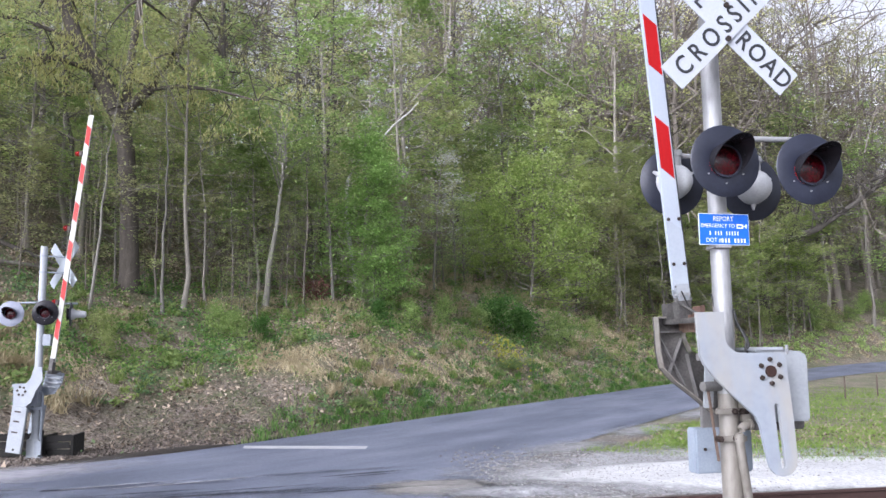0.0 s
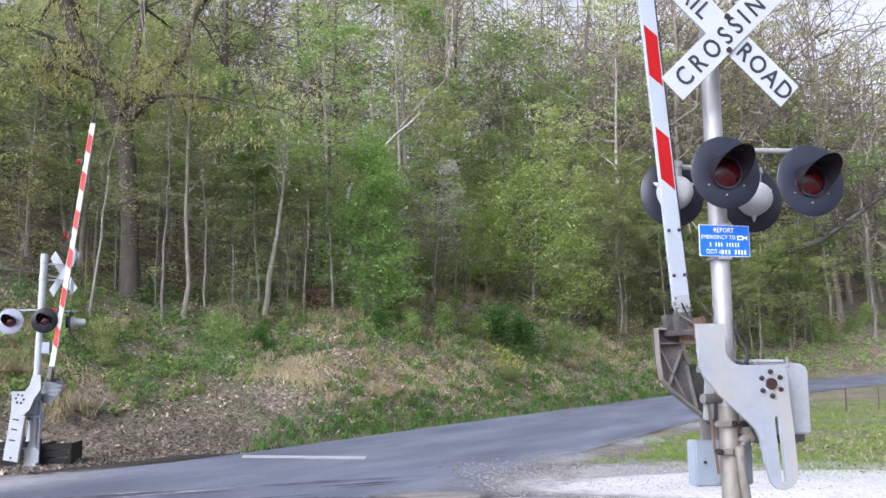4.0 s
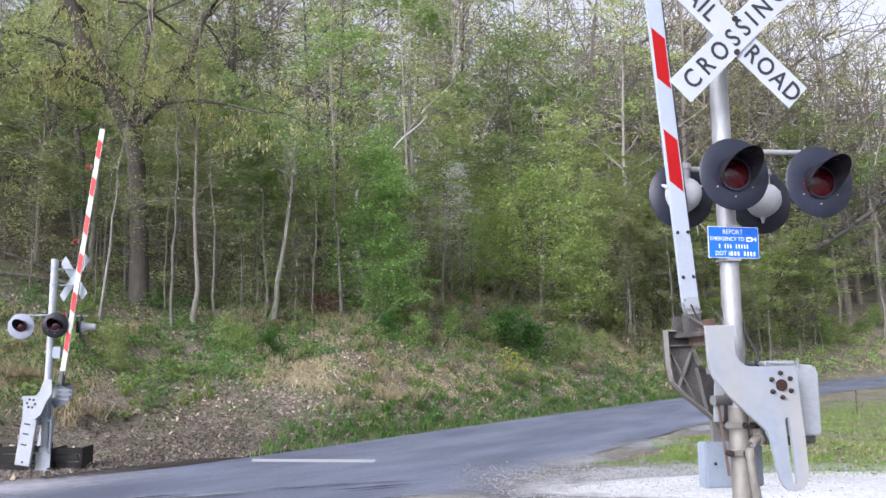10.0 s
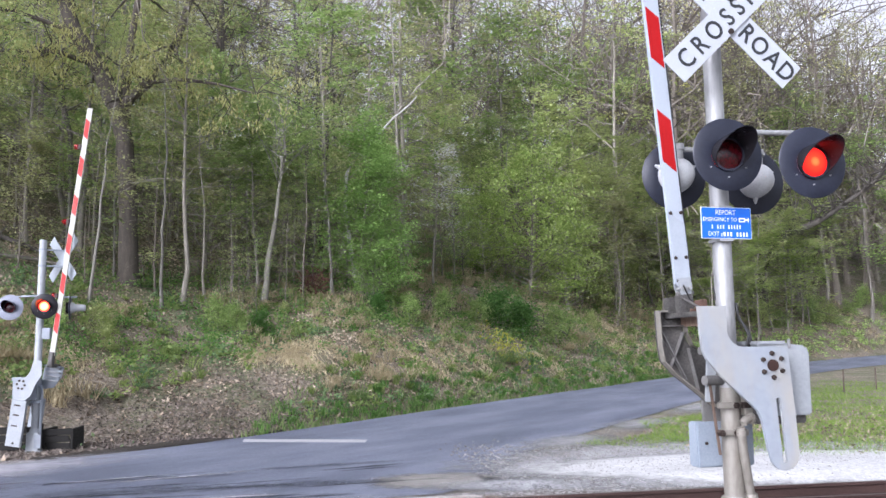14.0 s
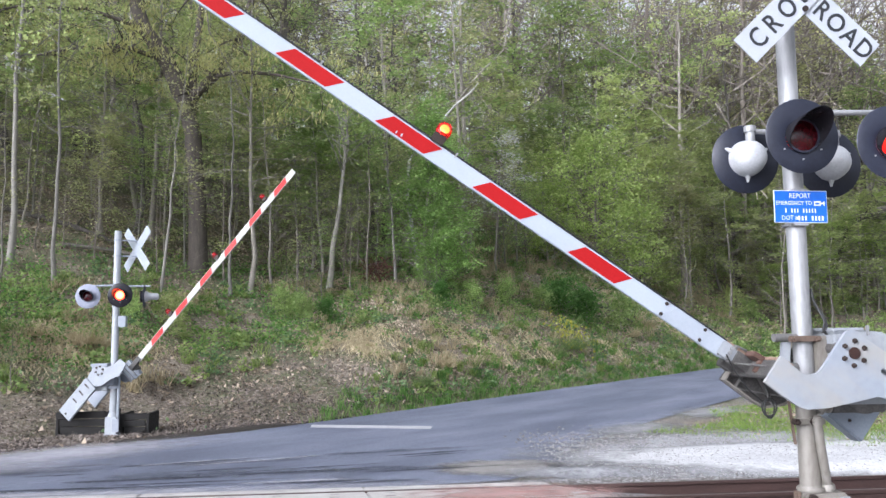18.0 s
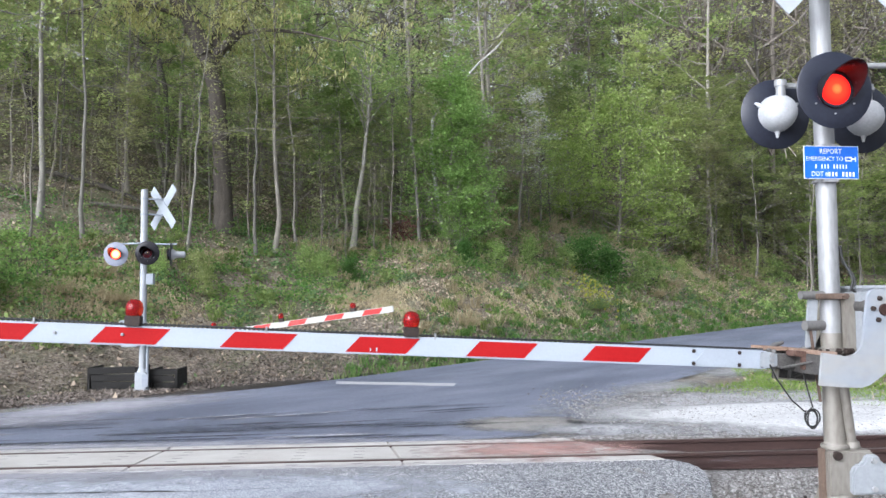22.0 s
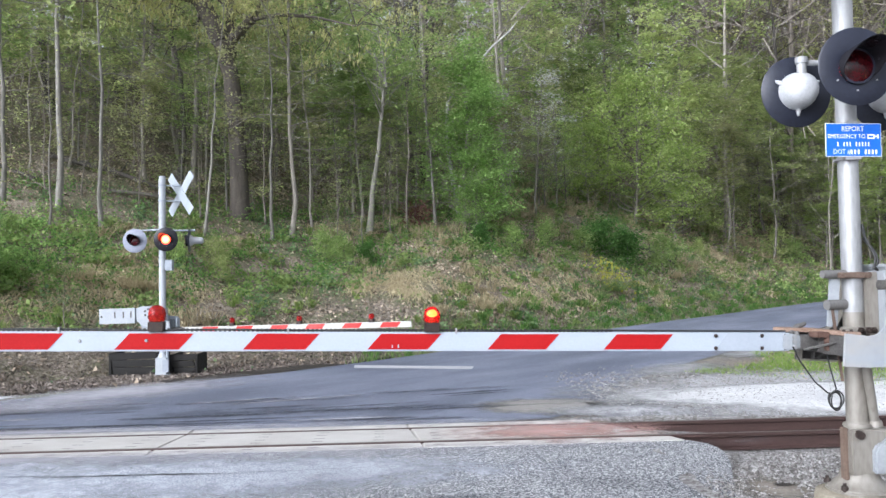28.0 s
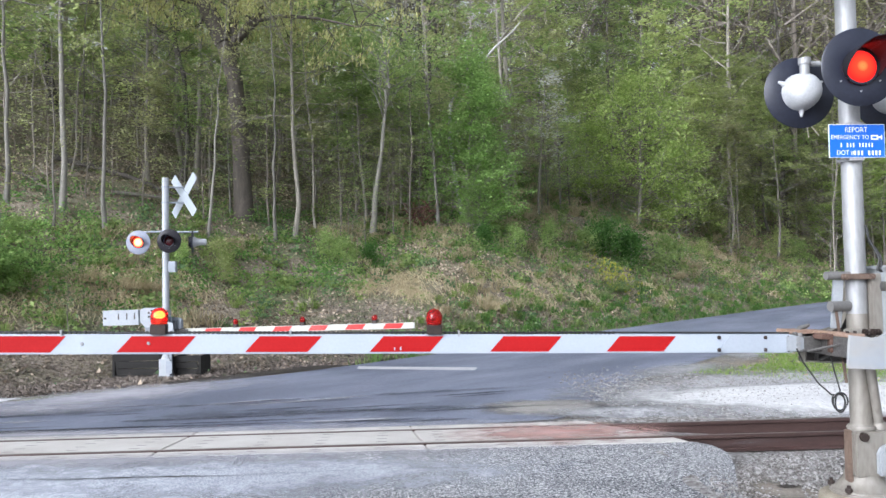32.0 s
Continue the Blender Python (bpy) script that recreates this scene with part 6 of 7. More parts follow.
tree_kind("dogwood", "small dogwood with white flowers", M_BARK, M_PETAL, seed=15, height=7.5, girth=0.06, start=0.35, limbs=14, leaves=1500, leaf_size=0.13, spread=1.1, layered=0.9, twigs=1)

PLANTED = []
tilts = random.Random(91)


def plant(key, x, y, size=1.0, turn=None, sink=0.0, group=""):
    b, c, label, category, name = KINDS[key]
    turn = random.uniform(0, 6.28) if turn is None else turn
    m = Matrix.Translation((x, y, float(ground_z(x, y)) - 0.03 - sink)) @ Matrix.Rotation(tilts.gauss(0, 0.032), 4, "Y") @ Matrix.Rotation(turn, 4, "Z") @ Matrix.Diagonal((size, size, size * random.uniform(0.92, 1.1), 1))
    t = thing(name, m, label, category, group)
    t.matrix_basis = m
    part("trunk", b, None, t)
    part("crown", c, None, t)
    PLANTED.append((x, y))
    return t


# trunks that stand out at the wood's edge
for key, x, y, s in (("pale_a", -17.06, 23.2, 1.15), ("pale_b", -18.85, 26.6, 1.0), ("pale_a", -17.2, 27.3, 1.05), ("pale_a", -15.4, 26.96, 0.75), ("pale_b", -13.0, 29.96, 0.7),
                     ("bare", -16.4, 25.5, 0.8), ("tall_a", -18.0, 35.0, 0.6), ("tall_b", -20.0, 42.7, 0.9), ("tall_a", -16.8, 37.4, 0.85), ("pale_b", -11.2, 32.4, 0.8),
                     ("tall_b", -10.8, 33.6, 0.75), ("bare", -10.2, 34.7, 1.1), ("pale_b", -5.3, 37.3, 0.85), ("wisp_b", -6.5, 39.2, 0.9), ("green_col", -4.1, 38.3, 0.78), ("green_col", -3.4, 38.0, 0.62), ("green_col", -3.5, 37.6, 0.36),
                     ("tall_b", -2.6, 45.2, 0.9), ("dogwood", -0.95, 44.6, 1.05), ("big_bush", 4.9, 52.6, 1.3), ("big_bush", 2.2, 51.8, 0.8), ("big_bush", 7.6, 54.2, 0.95), ("shrub_d", 2.5, 43.2, 0.95), ("shrub_d", 3.7, 43.9, 1.0), ("shrub_g", 5.6, 45.5, 0.9), ("shrub_g", 1.2, 42.2, 0.6), ("shrub_g", -0.5, 40.5, 0.55),
                     ("young_d", 8.6, 66.5, 1.25), ("tall_d", 10.6, 69.5, 1.1), ("young_d", 12.8, 67.0, 1.3), ("young_b", 10.2, 62.6, 1.3), ("tall_d", 14.6, 72.5, 1.15), ("young_d", 16.2, 68.0, 1.2), ("tall_d", 7.0, 71.0, 1.1), ("young_e", 31.8, 79.5, 1.4), ("young_e", 35.0, 82.6, 1.4), ("tall_c", 18.2, 70, 1.3), ("tall_a", 12.7, 64, 1.3), ("young_b", 12.0, 58.5, 1.2), ("young_d", 15.0, 60.5, 1.1), ("young_d", 20.5, 66, 1.2), ("young_b", 31, 78, 1.5), ("young_d", 36, 86, 1.5), ("tall_c", 30, 84, 1.2), ("tall_c", 38, 92, 1.3), ("tall_c", 24, 76, 1.25), ("bare", 26, 72, 1.6), ("bare", 34, 82, 1.8), ("bare", 19, 62, 1.5), ("young_e", 22.5, 68, 1.2), ("young_e", 25.6, 72.5, 1.25), ("young_e", 29.0, 76.5, 1.3), ("young_e", 19.6, 64.4, 0.9), ("young_b", 27, 74, 1.2), ("young_a", 17, 66, 1.2),
                     ("shrub_f", -14.95, 19.7, 0.95), ("shrub_f", -15.6, 19.2, 0.9), ("shrub_f", -14.6, 20.4, 0.6), ("shrub_f", -15.9, 20.9, 0.7), ("young_b", -15.5, 47, 1.0), ("young_d", -12.5, 50, 1.0), ("young_b", -17.5, 52, 1.1), ("young_a", -10.5, 47.5, 1.1), ("young_d", -18.5, 58, 1.1), ("young_b", -13.5, 57, 1.1), ("young_a", -9.5, 55, 1.1), ("young_d", -22.5, 50, 1.0), ("young_b", -25.5, 45, 1.0), ("young_c", -20, 45.5, 1.0), ("wisp_b", -9.5, 36.3, 0.95), ("young_b", -7.6, 40.2, 0.8), ("young_c", -11.2, 38.4, 0.85), ("young_c", -17.0, 32.3, 0.8), ("bare", -20.5, 30.5, 0.9), ("young_c", -2.4, 43.0, 0.85), ("young_a", -15.6, 36.2, 0.9), ("shrub_g", -8.9, 32.0, 0.6), ("shrub_g", -8.1, 31.6, 0.5), ("shrub_d", -7.2, 31.9, 0.42), ("shrub_d", -3.2, 36.4, 0.45), ("shrub_g", -1.9, 37.6, 0.5), ("shrub_l", -11.5, 27.6, 0.5), ("shrub_g", -12.4, 26.3, 0.45), ("shrub_l", -19.5, 21.5, 0.8)):
    plant(key, x, y, s)
plant("pale_c", -8.07, 36.0, 1.0, turn=0.0)

# the rest of the wood, thinner towards the top of the hill
rng = np.random.default_rng(42)
mixes = ["tall_a"] * 3 + ["tall_b"] * 3 + ["tall_c"] * 5 + ["tall_d"] * 2 + ["pale_a"] * 1 + ["pale_b"] * 1 + ["young_a"] * 6 + ["young_b"] * 7 + ["young_c"] * 6 + ["young_d"] * 6 + ["bare"] * 7 + ["shrub_t"] * 3
count = 0
# lines of sight kept open to what stands out
OPEN = [(-13.3, 34.3, 4.0), (4.8, 52.5, 6.5), (-4.3, 37.8, 3.4), (2.9, 43.4, 2.5), (-8.0, 36, 1.2), (-1.2, 47, 2.5), (-2.7, 48, 3.0)]


def hides(x, y):
    d, a = math.hypot(x, y), math.atan2(x, y)
    return any(d < math.hypot(p, q) and abs(a - math.atan2(p, q)) * d < w for p, q, w in OPEN)


# trees that close the view beyond the bend
belt = scrub = thicket = 0
for _ in range(420):
    a, d = radians(rng.uniform(9, 36)), rng.uniform(66, 122)
    x, y = d * math.sin(a), d * math.cos(a)
    if belt < 80 and 7 < edge_dist(x, y) < 36 and not hides(x, y) and all((x - p) ** 2 + (y - q) ** 2 > 6 for p, q in PLANTED):
        belt += 1
        plant(["tall_e", "tall_f", "tall_e", "young_d", "tall_f", "tall_b", "young_b"][int(rng.integers(7))], x, y, float(rng.uniform(0.95, 1.25) * (1 + 0.35 * (a > 0.27))))
# half-bare wood on the ridge behind the oak
for _ in range(44):
    a, d = radians(rng.uniform(-24, 1)), rng.uniform(54, 98)
    x, y = d * math.sin(a), d * math.cos(a)
    if edge_dist(x, y) > 14 and all((x - p) ** 2 + (y - q) ** 2 > 5 for p, q in PLANTED):
        plant(["tall_c", "tall_e", "tall_c", "tall_f", "bare"][int(rng.integers(5))], x, y, float(rng.uniform(0.95, 1.3)))
# leafy crowns between the oak and the ridge
for _ in range(40):
    a, d = radians(rng.uniform(-44, -8)), rng.uniform(44, 74)
    x, y = d * math.sin(a), d * math.cos(a)
    if edge_dist(x, y) > 14 and all((x - p) ** 2 + (y - q) ** 2 > 6 for p, q in PLANTED):
        plant(["tall_d", "young_d", "tall_c", "young_a"][int(rng.integers(4))], x, y, float(rng.uniform(0.9, 1.25)))
# and the ridge behind the big bush
for _ in range(46):
    a, d = radians(rng.uniform(-3, 13)), rng.uniform(64, 112)
    x, y = d * math.sin(a), d * math.cos(a)
    if edge_dist(x, y) > 8 and all((x - p) ** 2 + (y - q) ** 2 > 5 for p, q in PLANTED):
        plant(["tall_d", "tall_a", "young_d", "tall_e", "tall_b", "tall_f"][int(rng.integers(6))], x, y, float(rng.uniform(0.95, 1.3)))
for _ in range(6000):
    if count >= 215:
        break
    a, d = radians(rng.uniform(-50, 42)), 24 + 95 * rng.random() ** 1.25
    x, y = d * math.sin(a), d * math.cos(a)
    s = float(edge_dist(x, y))
    if not (8.5 if x < 6 else 4.5) < s < 75 or any((x - p) ** 2 + (y - q) ** 2 < (1.0 + d * 0.014) ** 2 for p, q in PLANTED):
        continue
    key = mixes[int(rng.integers(len(mixes)))]
    if hides(x, y) and not key.startswith("shrub"):
        continue
    if x < -5 and s < 26 and key.startswith("shrub") or x < -11 and s < 19 and key.startswith(("young", "bare")):
        continue
    if x < -12 and s < 18 and key.startswith(("tall", "pale")):
        continue
    if s > 52 and key.startswith(("shrub", "young", "bare")):
        continue
    if s < 14 and key.startswith("tall") and rng.random() < 0.5:
        continue
    plant(key, x, y, float(rng.uniform(0.75, 1.25)))
    count += 1

# fine half-bare saplings under the tall trees
wisps = 0
for _ in range(400):
    a, d = radians(rng.uniform(-25, -3)), rng.uniform(36, 56)
    x, y = d * math.sin(a), d * math.cos(a)
    if wisps < 30 and edge_dist(x, y) > 9 and all((x - p) ** 2 + (y - q) ** 2 > 1.7 for p, q in PLANTED):
        wisps += 1
        plant(["wisp", "wisp_b", "wisp"][int(rng.integers(3))], x, y, float(rng.uniform(0.8, 1.25)))
edge_wisps = 0
for _ in range(300):
    a, d = radians(rng.uniform(-17, 1)), rng.uniform(34, 50)
    x, y = d * math.sin(a), d * math.cos(a)
    if edge_wisps < 26 and 8.0 < edge_dist(x, y) < 13 and all((x - p) ** 2 + (y - q) ** 2 > 1.2 for p, q in PLANTED):
        edge_wisps += 1
        plant(["wisp", "wisp_b"][int(rng.integers(2))], x, y, float(rng.uniform(0.5, 0.95)))
# dark half-bare wood up the slope beyond the pale trunks
for _ in range(16):
    a, d = radians(rng.uniform(-42, -27)), rng.uniform(36, 66)
    x, y = d * math.sin(a), d * math.cos(a)
    if all((x - p) ** 2 + (y - q) ** 2 > 3 for p, q in PLANTED):
        plant(["tall_c", "bare", "tall_c", "wisp"][int(rng.integers(4))], x, y, float(rng.uniform(0.8, 1.1)))

# brush and saplings that fill the slope behind the pale trunks
brushwood = 0
for _ in range(500):
    a, d = radians(rng.uniform(-44, -20)), rng.uniform(33, 52)
    x, y = d * math.sin(a), d * math.cos(a)
    if brushwood < 40 and edge_dist(x, y) > 13 and all((x - p) ** 2 + (y - q) ** 2 > 1.4 for p, q in PLANTED):
        brushwood += 1
        plant(["shrub_t", "wisp", "shrub_t", "shrub_t", "wisp_b"][int(rng.integers(5))], x, y, float(rng.uniform(0.7, 1.15)))
# bare twiggy thicket along the top of the bank
for _ in range(400):
    x, y = rng.uniform(-10, 14), rng.uniform(34, 64)
    if thicket < 34 and 8.5 < edge_dist(x, y) < 13:
        thicket += 1
        plant("shrub_t", x, y, float(rng.uniform(0.5, 0.9)))
# tall wood where the road goes out of sight
for _ in range(26):
    a, d = radians(rng.uniform(22, 32)), rng.uniform(92, 132)
    x, y = d * math.sin(a), d * math.cos(a)
    if edge_dist(x, y) > 4:
        plant(["tall_f", "tall_e", "tall_b", "tall_d"][int(rng.integers(4))], x, y, float(rng.uniform(1.3, 1.7)))
# scrub that hides the trunks beyond the bend
for _ in range(300):
    a, d = radians(rng.uniform(9, 35)), rng.uniform(52, 112)
    x, y = d * math.sin(a), d * math.cos(a)
    if scrub < 46 and 4 < edge_dist(x, y) < 13 and not hides(x, y):
        scrub += 1
        plant(["shrub_g", "young_c", "shrub_l", "young_b", "shrub_t", "shrub_l"][int(rng.integers(6))], x, y, float(rng.uniform(0.65, 1.1)))
# low growth on the bank
for _ in range(90):
    a, d = radians(rng.uniform(-48, 34)), rng.uniform(18, 80)
    x, y = d * math.sin(a), d * math.cos(a)
    s = float(edge_dist(x, y))
    if 4.5 < s < 13 and x > -30:
        plant(["shrub_l", "shrub_t", "shrub_g", "shrub_l"][int(rng.integers(4))], x, y, float(rng.uniform(0.22, 0.5)))


# the old oak with hanging catkins
def big_oak():
    rng = np.random.default_rng(77)
    t = thing("old_oak", Matrix.Translation((-13.28, 34.3, float(ground_z(-13.28, 34.3)) - 0.05)), "old dark oak with forked limbs and yellow-green catkins", "tree")
    g, twigs = Geo(), Geo()
    g.tube([(0, 0, -0.4), (0, 0, 0.0), (-0.02, 0, 0.6), (-0.1, 0, 3), (-0.35, 0, 6.0), (-0.75, -0.2, 7.6)], [0.66, 0.52, 0.41, 0.37, 0.35, 0.34], 14)
    tips = []

    def limb(pts, r0, r1, kids=0, depth=0):
        if depth == 0:
            part("limb", Geo().tube(pts, list(np.linspace(r0, r1, len(pts))), 9), M_OLDOAK, t, smooth=70)
        else:
            twigs.tube(pts, list(np.linspace(r0, r1, len(pts))), 5)
        for p in pts[1:]:
            tips.append(p)
        for _ in range(kids):
            i = int(rng.integers(1, len(pts)))
            p = Vector(pts[i])
            d = Vector((rng.normal(0, 1), rng.normal(-0.2, 0.8), rng.normal(-0.1, 0.5))).normalized()
            q, pp = p, [tuple(p)]
            ln = rng.uniform(1.2, 3.2) * (0.8 if depth else 1)
            for _ in range(4):
                d = (d + Vector(rng.normal(0, 0.22, 3)) - Vector((0, 0, 0.05))).normalized()
                q = q + d * ln / 4
                pp.append(tuple(q))
            limb(pp, r0 * 0.3 if depth == 0 else 0.02, 0.006, 3 if depth == 0 else 0, depth + 1)

    limb([(-0.75, -0.2, 7.6), (-1.5, -0.3, 9.2), (-2.4, -0.5, 10.6), (-3.3, -0.6, 13.0), (-4.2, -0.8, 15.5)], 0.41, 0.2, 9)
    limb([(-0.6, -0.1, 7.4), (0.6, -0.1, 8.5), (1.7, 0, 10.2), (2.2, 0.2, 12.3), (3.4, 0.3, 14.2)], 0.24, 0.12, 9)
    limb([(-0.4, 0, 7.0), (-0.6, 0.6, 9.5), (-0.3, 0.9, 13), (0, 1, 17)], 0.26, 0.06, 8)
    limb([(-1.5, -0.3, 9.2), (-2.9, -1.0, 9.6), (-4.6, -1.8, 9.4), (-6.2, -2.2, 9.0)], 0.12, 0.03, 7, 0)
    limb([(0.6, -0.1, 8.5), (2.0, -0.8, 8.4), (3.8, -1.4, 8.0), (5.6, -1.8, 7.4)], 0.10, 0.03, 7, 0)
    limb([(-2.4, -0.5, 10.6), (-4.5, -1.5, 11.2), (-7.0, -2.5, 11.0), (-9.0, -3, 10.4)], 0.10, 0.03, 7, 0)
    part("trunk", g, M_OLDOAK, t, "dark furrowed trunk", smooth=70)
    part("branchwork", twigs, M_OLDOAK, t, smooth=70, kind="stuff")
    p = np.array([tuple(q) for q in tips])
    heart = p[rng.integers(0, len(p), 230)] + rng.normal(0, 0.4, (230, 3))
    k = rng.integers(0, len(heart), 8000)
    v, f = leaf_quads(rng, heart[k] + rng.normal(0, 0.26, (8000, 3)) * (1, 1, 0.7), 0.21, flat=0.05, long=4.2, hang=1.3)
    c = from_arrays("catkins", v, f)
    part("crown", c, M_CATKIN, t, "hanging yellow-green catkins")
    k = rng.integers(0, len(p), 1800)
    v, f = leaf_quads(rng, p[k] + rng.normal(0, 0.5, (1800, 3)), 0.13, flat=0.4)
    part("leaves", from_arrays("leaves", v, f), M_LIME, t)


big_oak()


# a dark crooked tree beyond the bend
def crooked_tree():
    t = thing("crooked_tree", Matrix.Translation((29.4, 80.5, float(ground_z(29.4, 80.5)) - 0.1)), "dark crooked bare tree with a long bent limb", "tree")
    rng = np.random.default_rng(8)
    g = Geo()
    base = float(ground_z(29.4, 80.5))
    main = [(0, 0, -0.3), (0.2, 0, 2.5), (1.4, -0.3, 11.5 - base), (2.6, -0.5, 12.6 - base), (5.6, -0.5, 13.6 - base), (8.2, -0.2, 15.2 - base), (11.5, 0, 17.4 - base), (14, 0.3, 20 - base)]
    g.tube(main, [0.55, 0.45, 0.36, 0.34, 0.3, 0.25, 0.2, 0.1], 9)
    g.tube([main[2], (0.6, 0.4, 14.5 - base), (1.8, 0.4, 18 - base), (1.2, 0.2, 23 - base), (2.0, 0, 27 - base)], [0.3, 0.26, 0.2, 0.15, 0.05], 8)
    for i in range(70):
        p = Vector(main[int(rng.integers(3, 8))]).lerp(Vector(main[int(rng.integers(3, 8))]), rng.random() * 0.3)
        d = Vector(rng.normal(0, 1, 3))
        d.z = abs(d.z) * 0.8 + 0.1
        d.normalize()
        pts = [p]
        for _ in range(5):
            d = (d + Vector(rng.normal(0, 0.3, 3))).normalized()
            pts.append(pts[-1] + d * rng.uniform(0.5, 1.1))
        g.tube(pts, [0.09, 0.07, 0.055, 0.04, 0.03, 0.015], 4, caps=False)
    part("trunk", g, M_OAK, t, smooth=70)


crooked_tree()


# fallen wood on the forest floor
def log(points, r0, r1, material, label, name="fallen_log"):
    pts = [(x, y, float(ground_z(x, y)) + h) for x, y, h in points]
    g = Geo().tube(pts, list(np.linspace(r0, r1, len(pts))), 9)
    rng = random.Random(int(abs(points[0][0]) * 100))
    for _ in range(3):
        i = rng.randrange(1, len(pts))
        p = Vector(pts[i])
        q = p + Vector((rng.uniform(-0.6, 0.6), rng.uniform(-0.6, 0.6), rng.uniform(0.2, 0.8)))
        g.tube([p, p.lerp(q, 0.5) + Vector((0.05, 0, 0.05)), q], [r1 * 0.5, r1 * 0.35, r1 * 0.15], 5)
    solid(name, g, material, label, "log", smooth=60)


log([(-24.5, 30.5, 0.1), (-22.5, 30.0, 0.15), (-19.5, 29.4, 0.12)], 0.11, 0.06, M_OAK, "dark fallen log on the dead leaves")
log([(-21.5, 33.5, 0.1), (-18.5, 33.8, 0.2), (-16.0, 34.0, 0.15)], 0.13, 0.08, M_OAK, "dark rotting log among the trunks")
log([(-17.4, 31.0, 0.1), (-15.9, 31.8, 0.3), (-14.6, 32.3, 0.5)], 0.09, 0.05, M_BARK, "thin grey fallen branch on the slope")
log([(3.2, 47.5, 0.1), (5.2, 47.8, 0.25), (6.6, 48.2, 0.2)], 0.1, 0.06, M_OAK, "dark fallen log on the bank")
leaning = Geo().tube([(-4.45, 39.7, float(ground_z(-4.45, 39.7)) - 0.2), (-4.8, 39.9, 6.6), (-5.1, 40.2, 8.8), (-5.05, 40.4, 10.5), (-4.6, 40.5, 11.42), (-3.44, 40.5, 12.5), (-2.82, 40.5, 13.22), (-1.96, 40.5, 13.92), (-1.55, 40.5, 14.4)], [0.11, 0.1, 0.09, 0.075, 0.065, 0.06, 0.052, 0.042, 0.02], 8)
solid("leaning_trunk", leaning, M_BIRCH, "white broken trunk bowed over among the trees", "tree", smooth=60)
bank_stump = Geo().lathe([(0.02, -0.3), (0.42, -0.3), (0.46, 0.0), (0.40, 0.16), (0.30, 0.24), (0.02, 0.26)], 14, "z")
solid("tree_stump", bank_stump, M_OAK, "dark weathered stump jutting from the bank", "stump", Matrix.Translation((-7.7, 31.55, float(ground_z(-7.7, 31.55)) + 0.02)) @ Matrix.Rotation(0.25, 4, "X"), smooth=50)
brush = Geo()
rngb = random.Random(6)
for _ in range(60):
    p = Vector((rngb.gauss(0, 0.7), rngb.gauss(0, 0.4), rngb.uniform(0, 0.5)))
    q = p + Vector((rngb.gauss(0, 0.8), rngb.gauss(0, 0.5), rngb.uniform(-0.1, 0.5)))
    brush.tube([p, p.lerp(q, 0.5) + Vector((0, 0, 0.1)), q], [0.03, 0.02, 0.008], 4)
solid("fallen_bough", brush, M_RUSTLEAF, "red-brown broken bough with dead twigs under the trees", "dead bough", Matrix.Translation((-6.15, 37.3, float(ground_z(-6.15, 37.3)) + 0.15)) @ Matrix.Diagonal((0.42, 0.6, 1.5, 1)))


# ---- ground growth ----
def scatter(n, seed, s_range, x_range, y_range, dens=None):
    """Places on the bank between two distances from the road's edge."""
    rng = np.random.default_rng(seed)
    x, y = rng.uniform(*x_range, n * 6), rng.uniform(*y_range, n * 6)
    s = edge_dist(x, y)
    ok = (s > s_range[0]) & (s < s_range[1])
    if dens is not None:
        ok &= rng.random(n * 6) < dens(x, y, s)
    x, y = x[ok][:n], y[ok][:n]
    return rng, np.stack([x, y, ground_z(x, y) - 0.03], -1)


def patchy(x, y, k=0.6, seed=0.0):
    return np.clip(0.5 + 0.9 * np.sin(x * k + seed) * np.sin(y * k * 0.8 + seed * 2) + 0.5 * np.sin(x * k * 2.7 + y * k * 1.9 + seed), 0, 1)


def stuff(name, v, f, material, label, category):
    me = from_arrays(name, v, f)
    me.materials.append(material)
    return tagged(new(name, me), label, category, kind="stuff")


rng_, at = scatter(98000, 5, (0.6, 26), (-28, 46), (12, 92), lambda x, y, s: (0.35 + 0.65 * (1 - patchy(x, y))) * np.where((x < -4.4) & (s < 5), 0.4, 1))
v, f = leaf_quads(rng_, at + rng_.uniform(0, 0.05, (len(at), 1)) * (0, 0, 1), 0.118, flat=0.45, long=1.4, three=True)
stuff("leaf_litter", v, f, M_LITTER, "dry brown and tan dead leaves strewn over the bank", "dead leaves")
rng_, at = scatter(13000, 15, (1.2, 10), (-9, 16), (24, 60), lambda x, y, s: 0.3 + 0.7 * patchy(x, y, 0.5, 1.9))
v, f = leaf_quads(rng_, at + rng_.uniform(0, 0.06, (len(at), 1)) * (0, 0, 1), 0.105, flat=0.3, long=1.5, three=True)
stuff("bank_litter", v, f, M_TANLEAF, "pale tan dead leaves thick on the open bank", "dead leaves")
rng_, at = scatter(20000, 6, (0.8, 17), (-28, 30), (12, 72), lambda x, y, s: patchy(x, y) ** 2 * np.where((x < -4.4) & (s < 5.2), 0.03, 1))
at = at + rng_.normal(0, 1, at.shape) * (0.25, 0.25, 0.0) + rng_.uniform(0, 0.4, (len(at), 1)) ** 1.5 * (0, 0, 1)
v, f = leaf_quads(rng_, at, 0.12, flat=0.4, long=1.8)
stuff("ground_plants", v, f, M_DEEP, "low green weeds and ivy in patches on the bank", "weeds")


rng_, at = scatter(46000, 26, (0.7, 6.0), (-19, -3.2), (12, 30), lambda x, y, s: np.clip(1.25 - 0.2 * s - np.clip((x + 7) / 5, 0, 1), 0, 1))
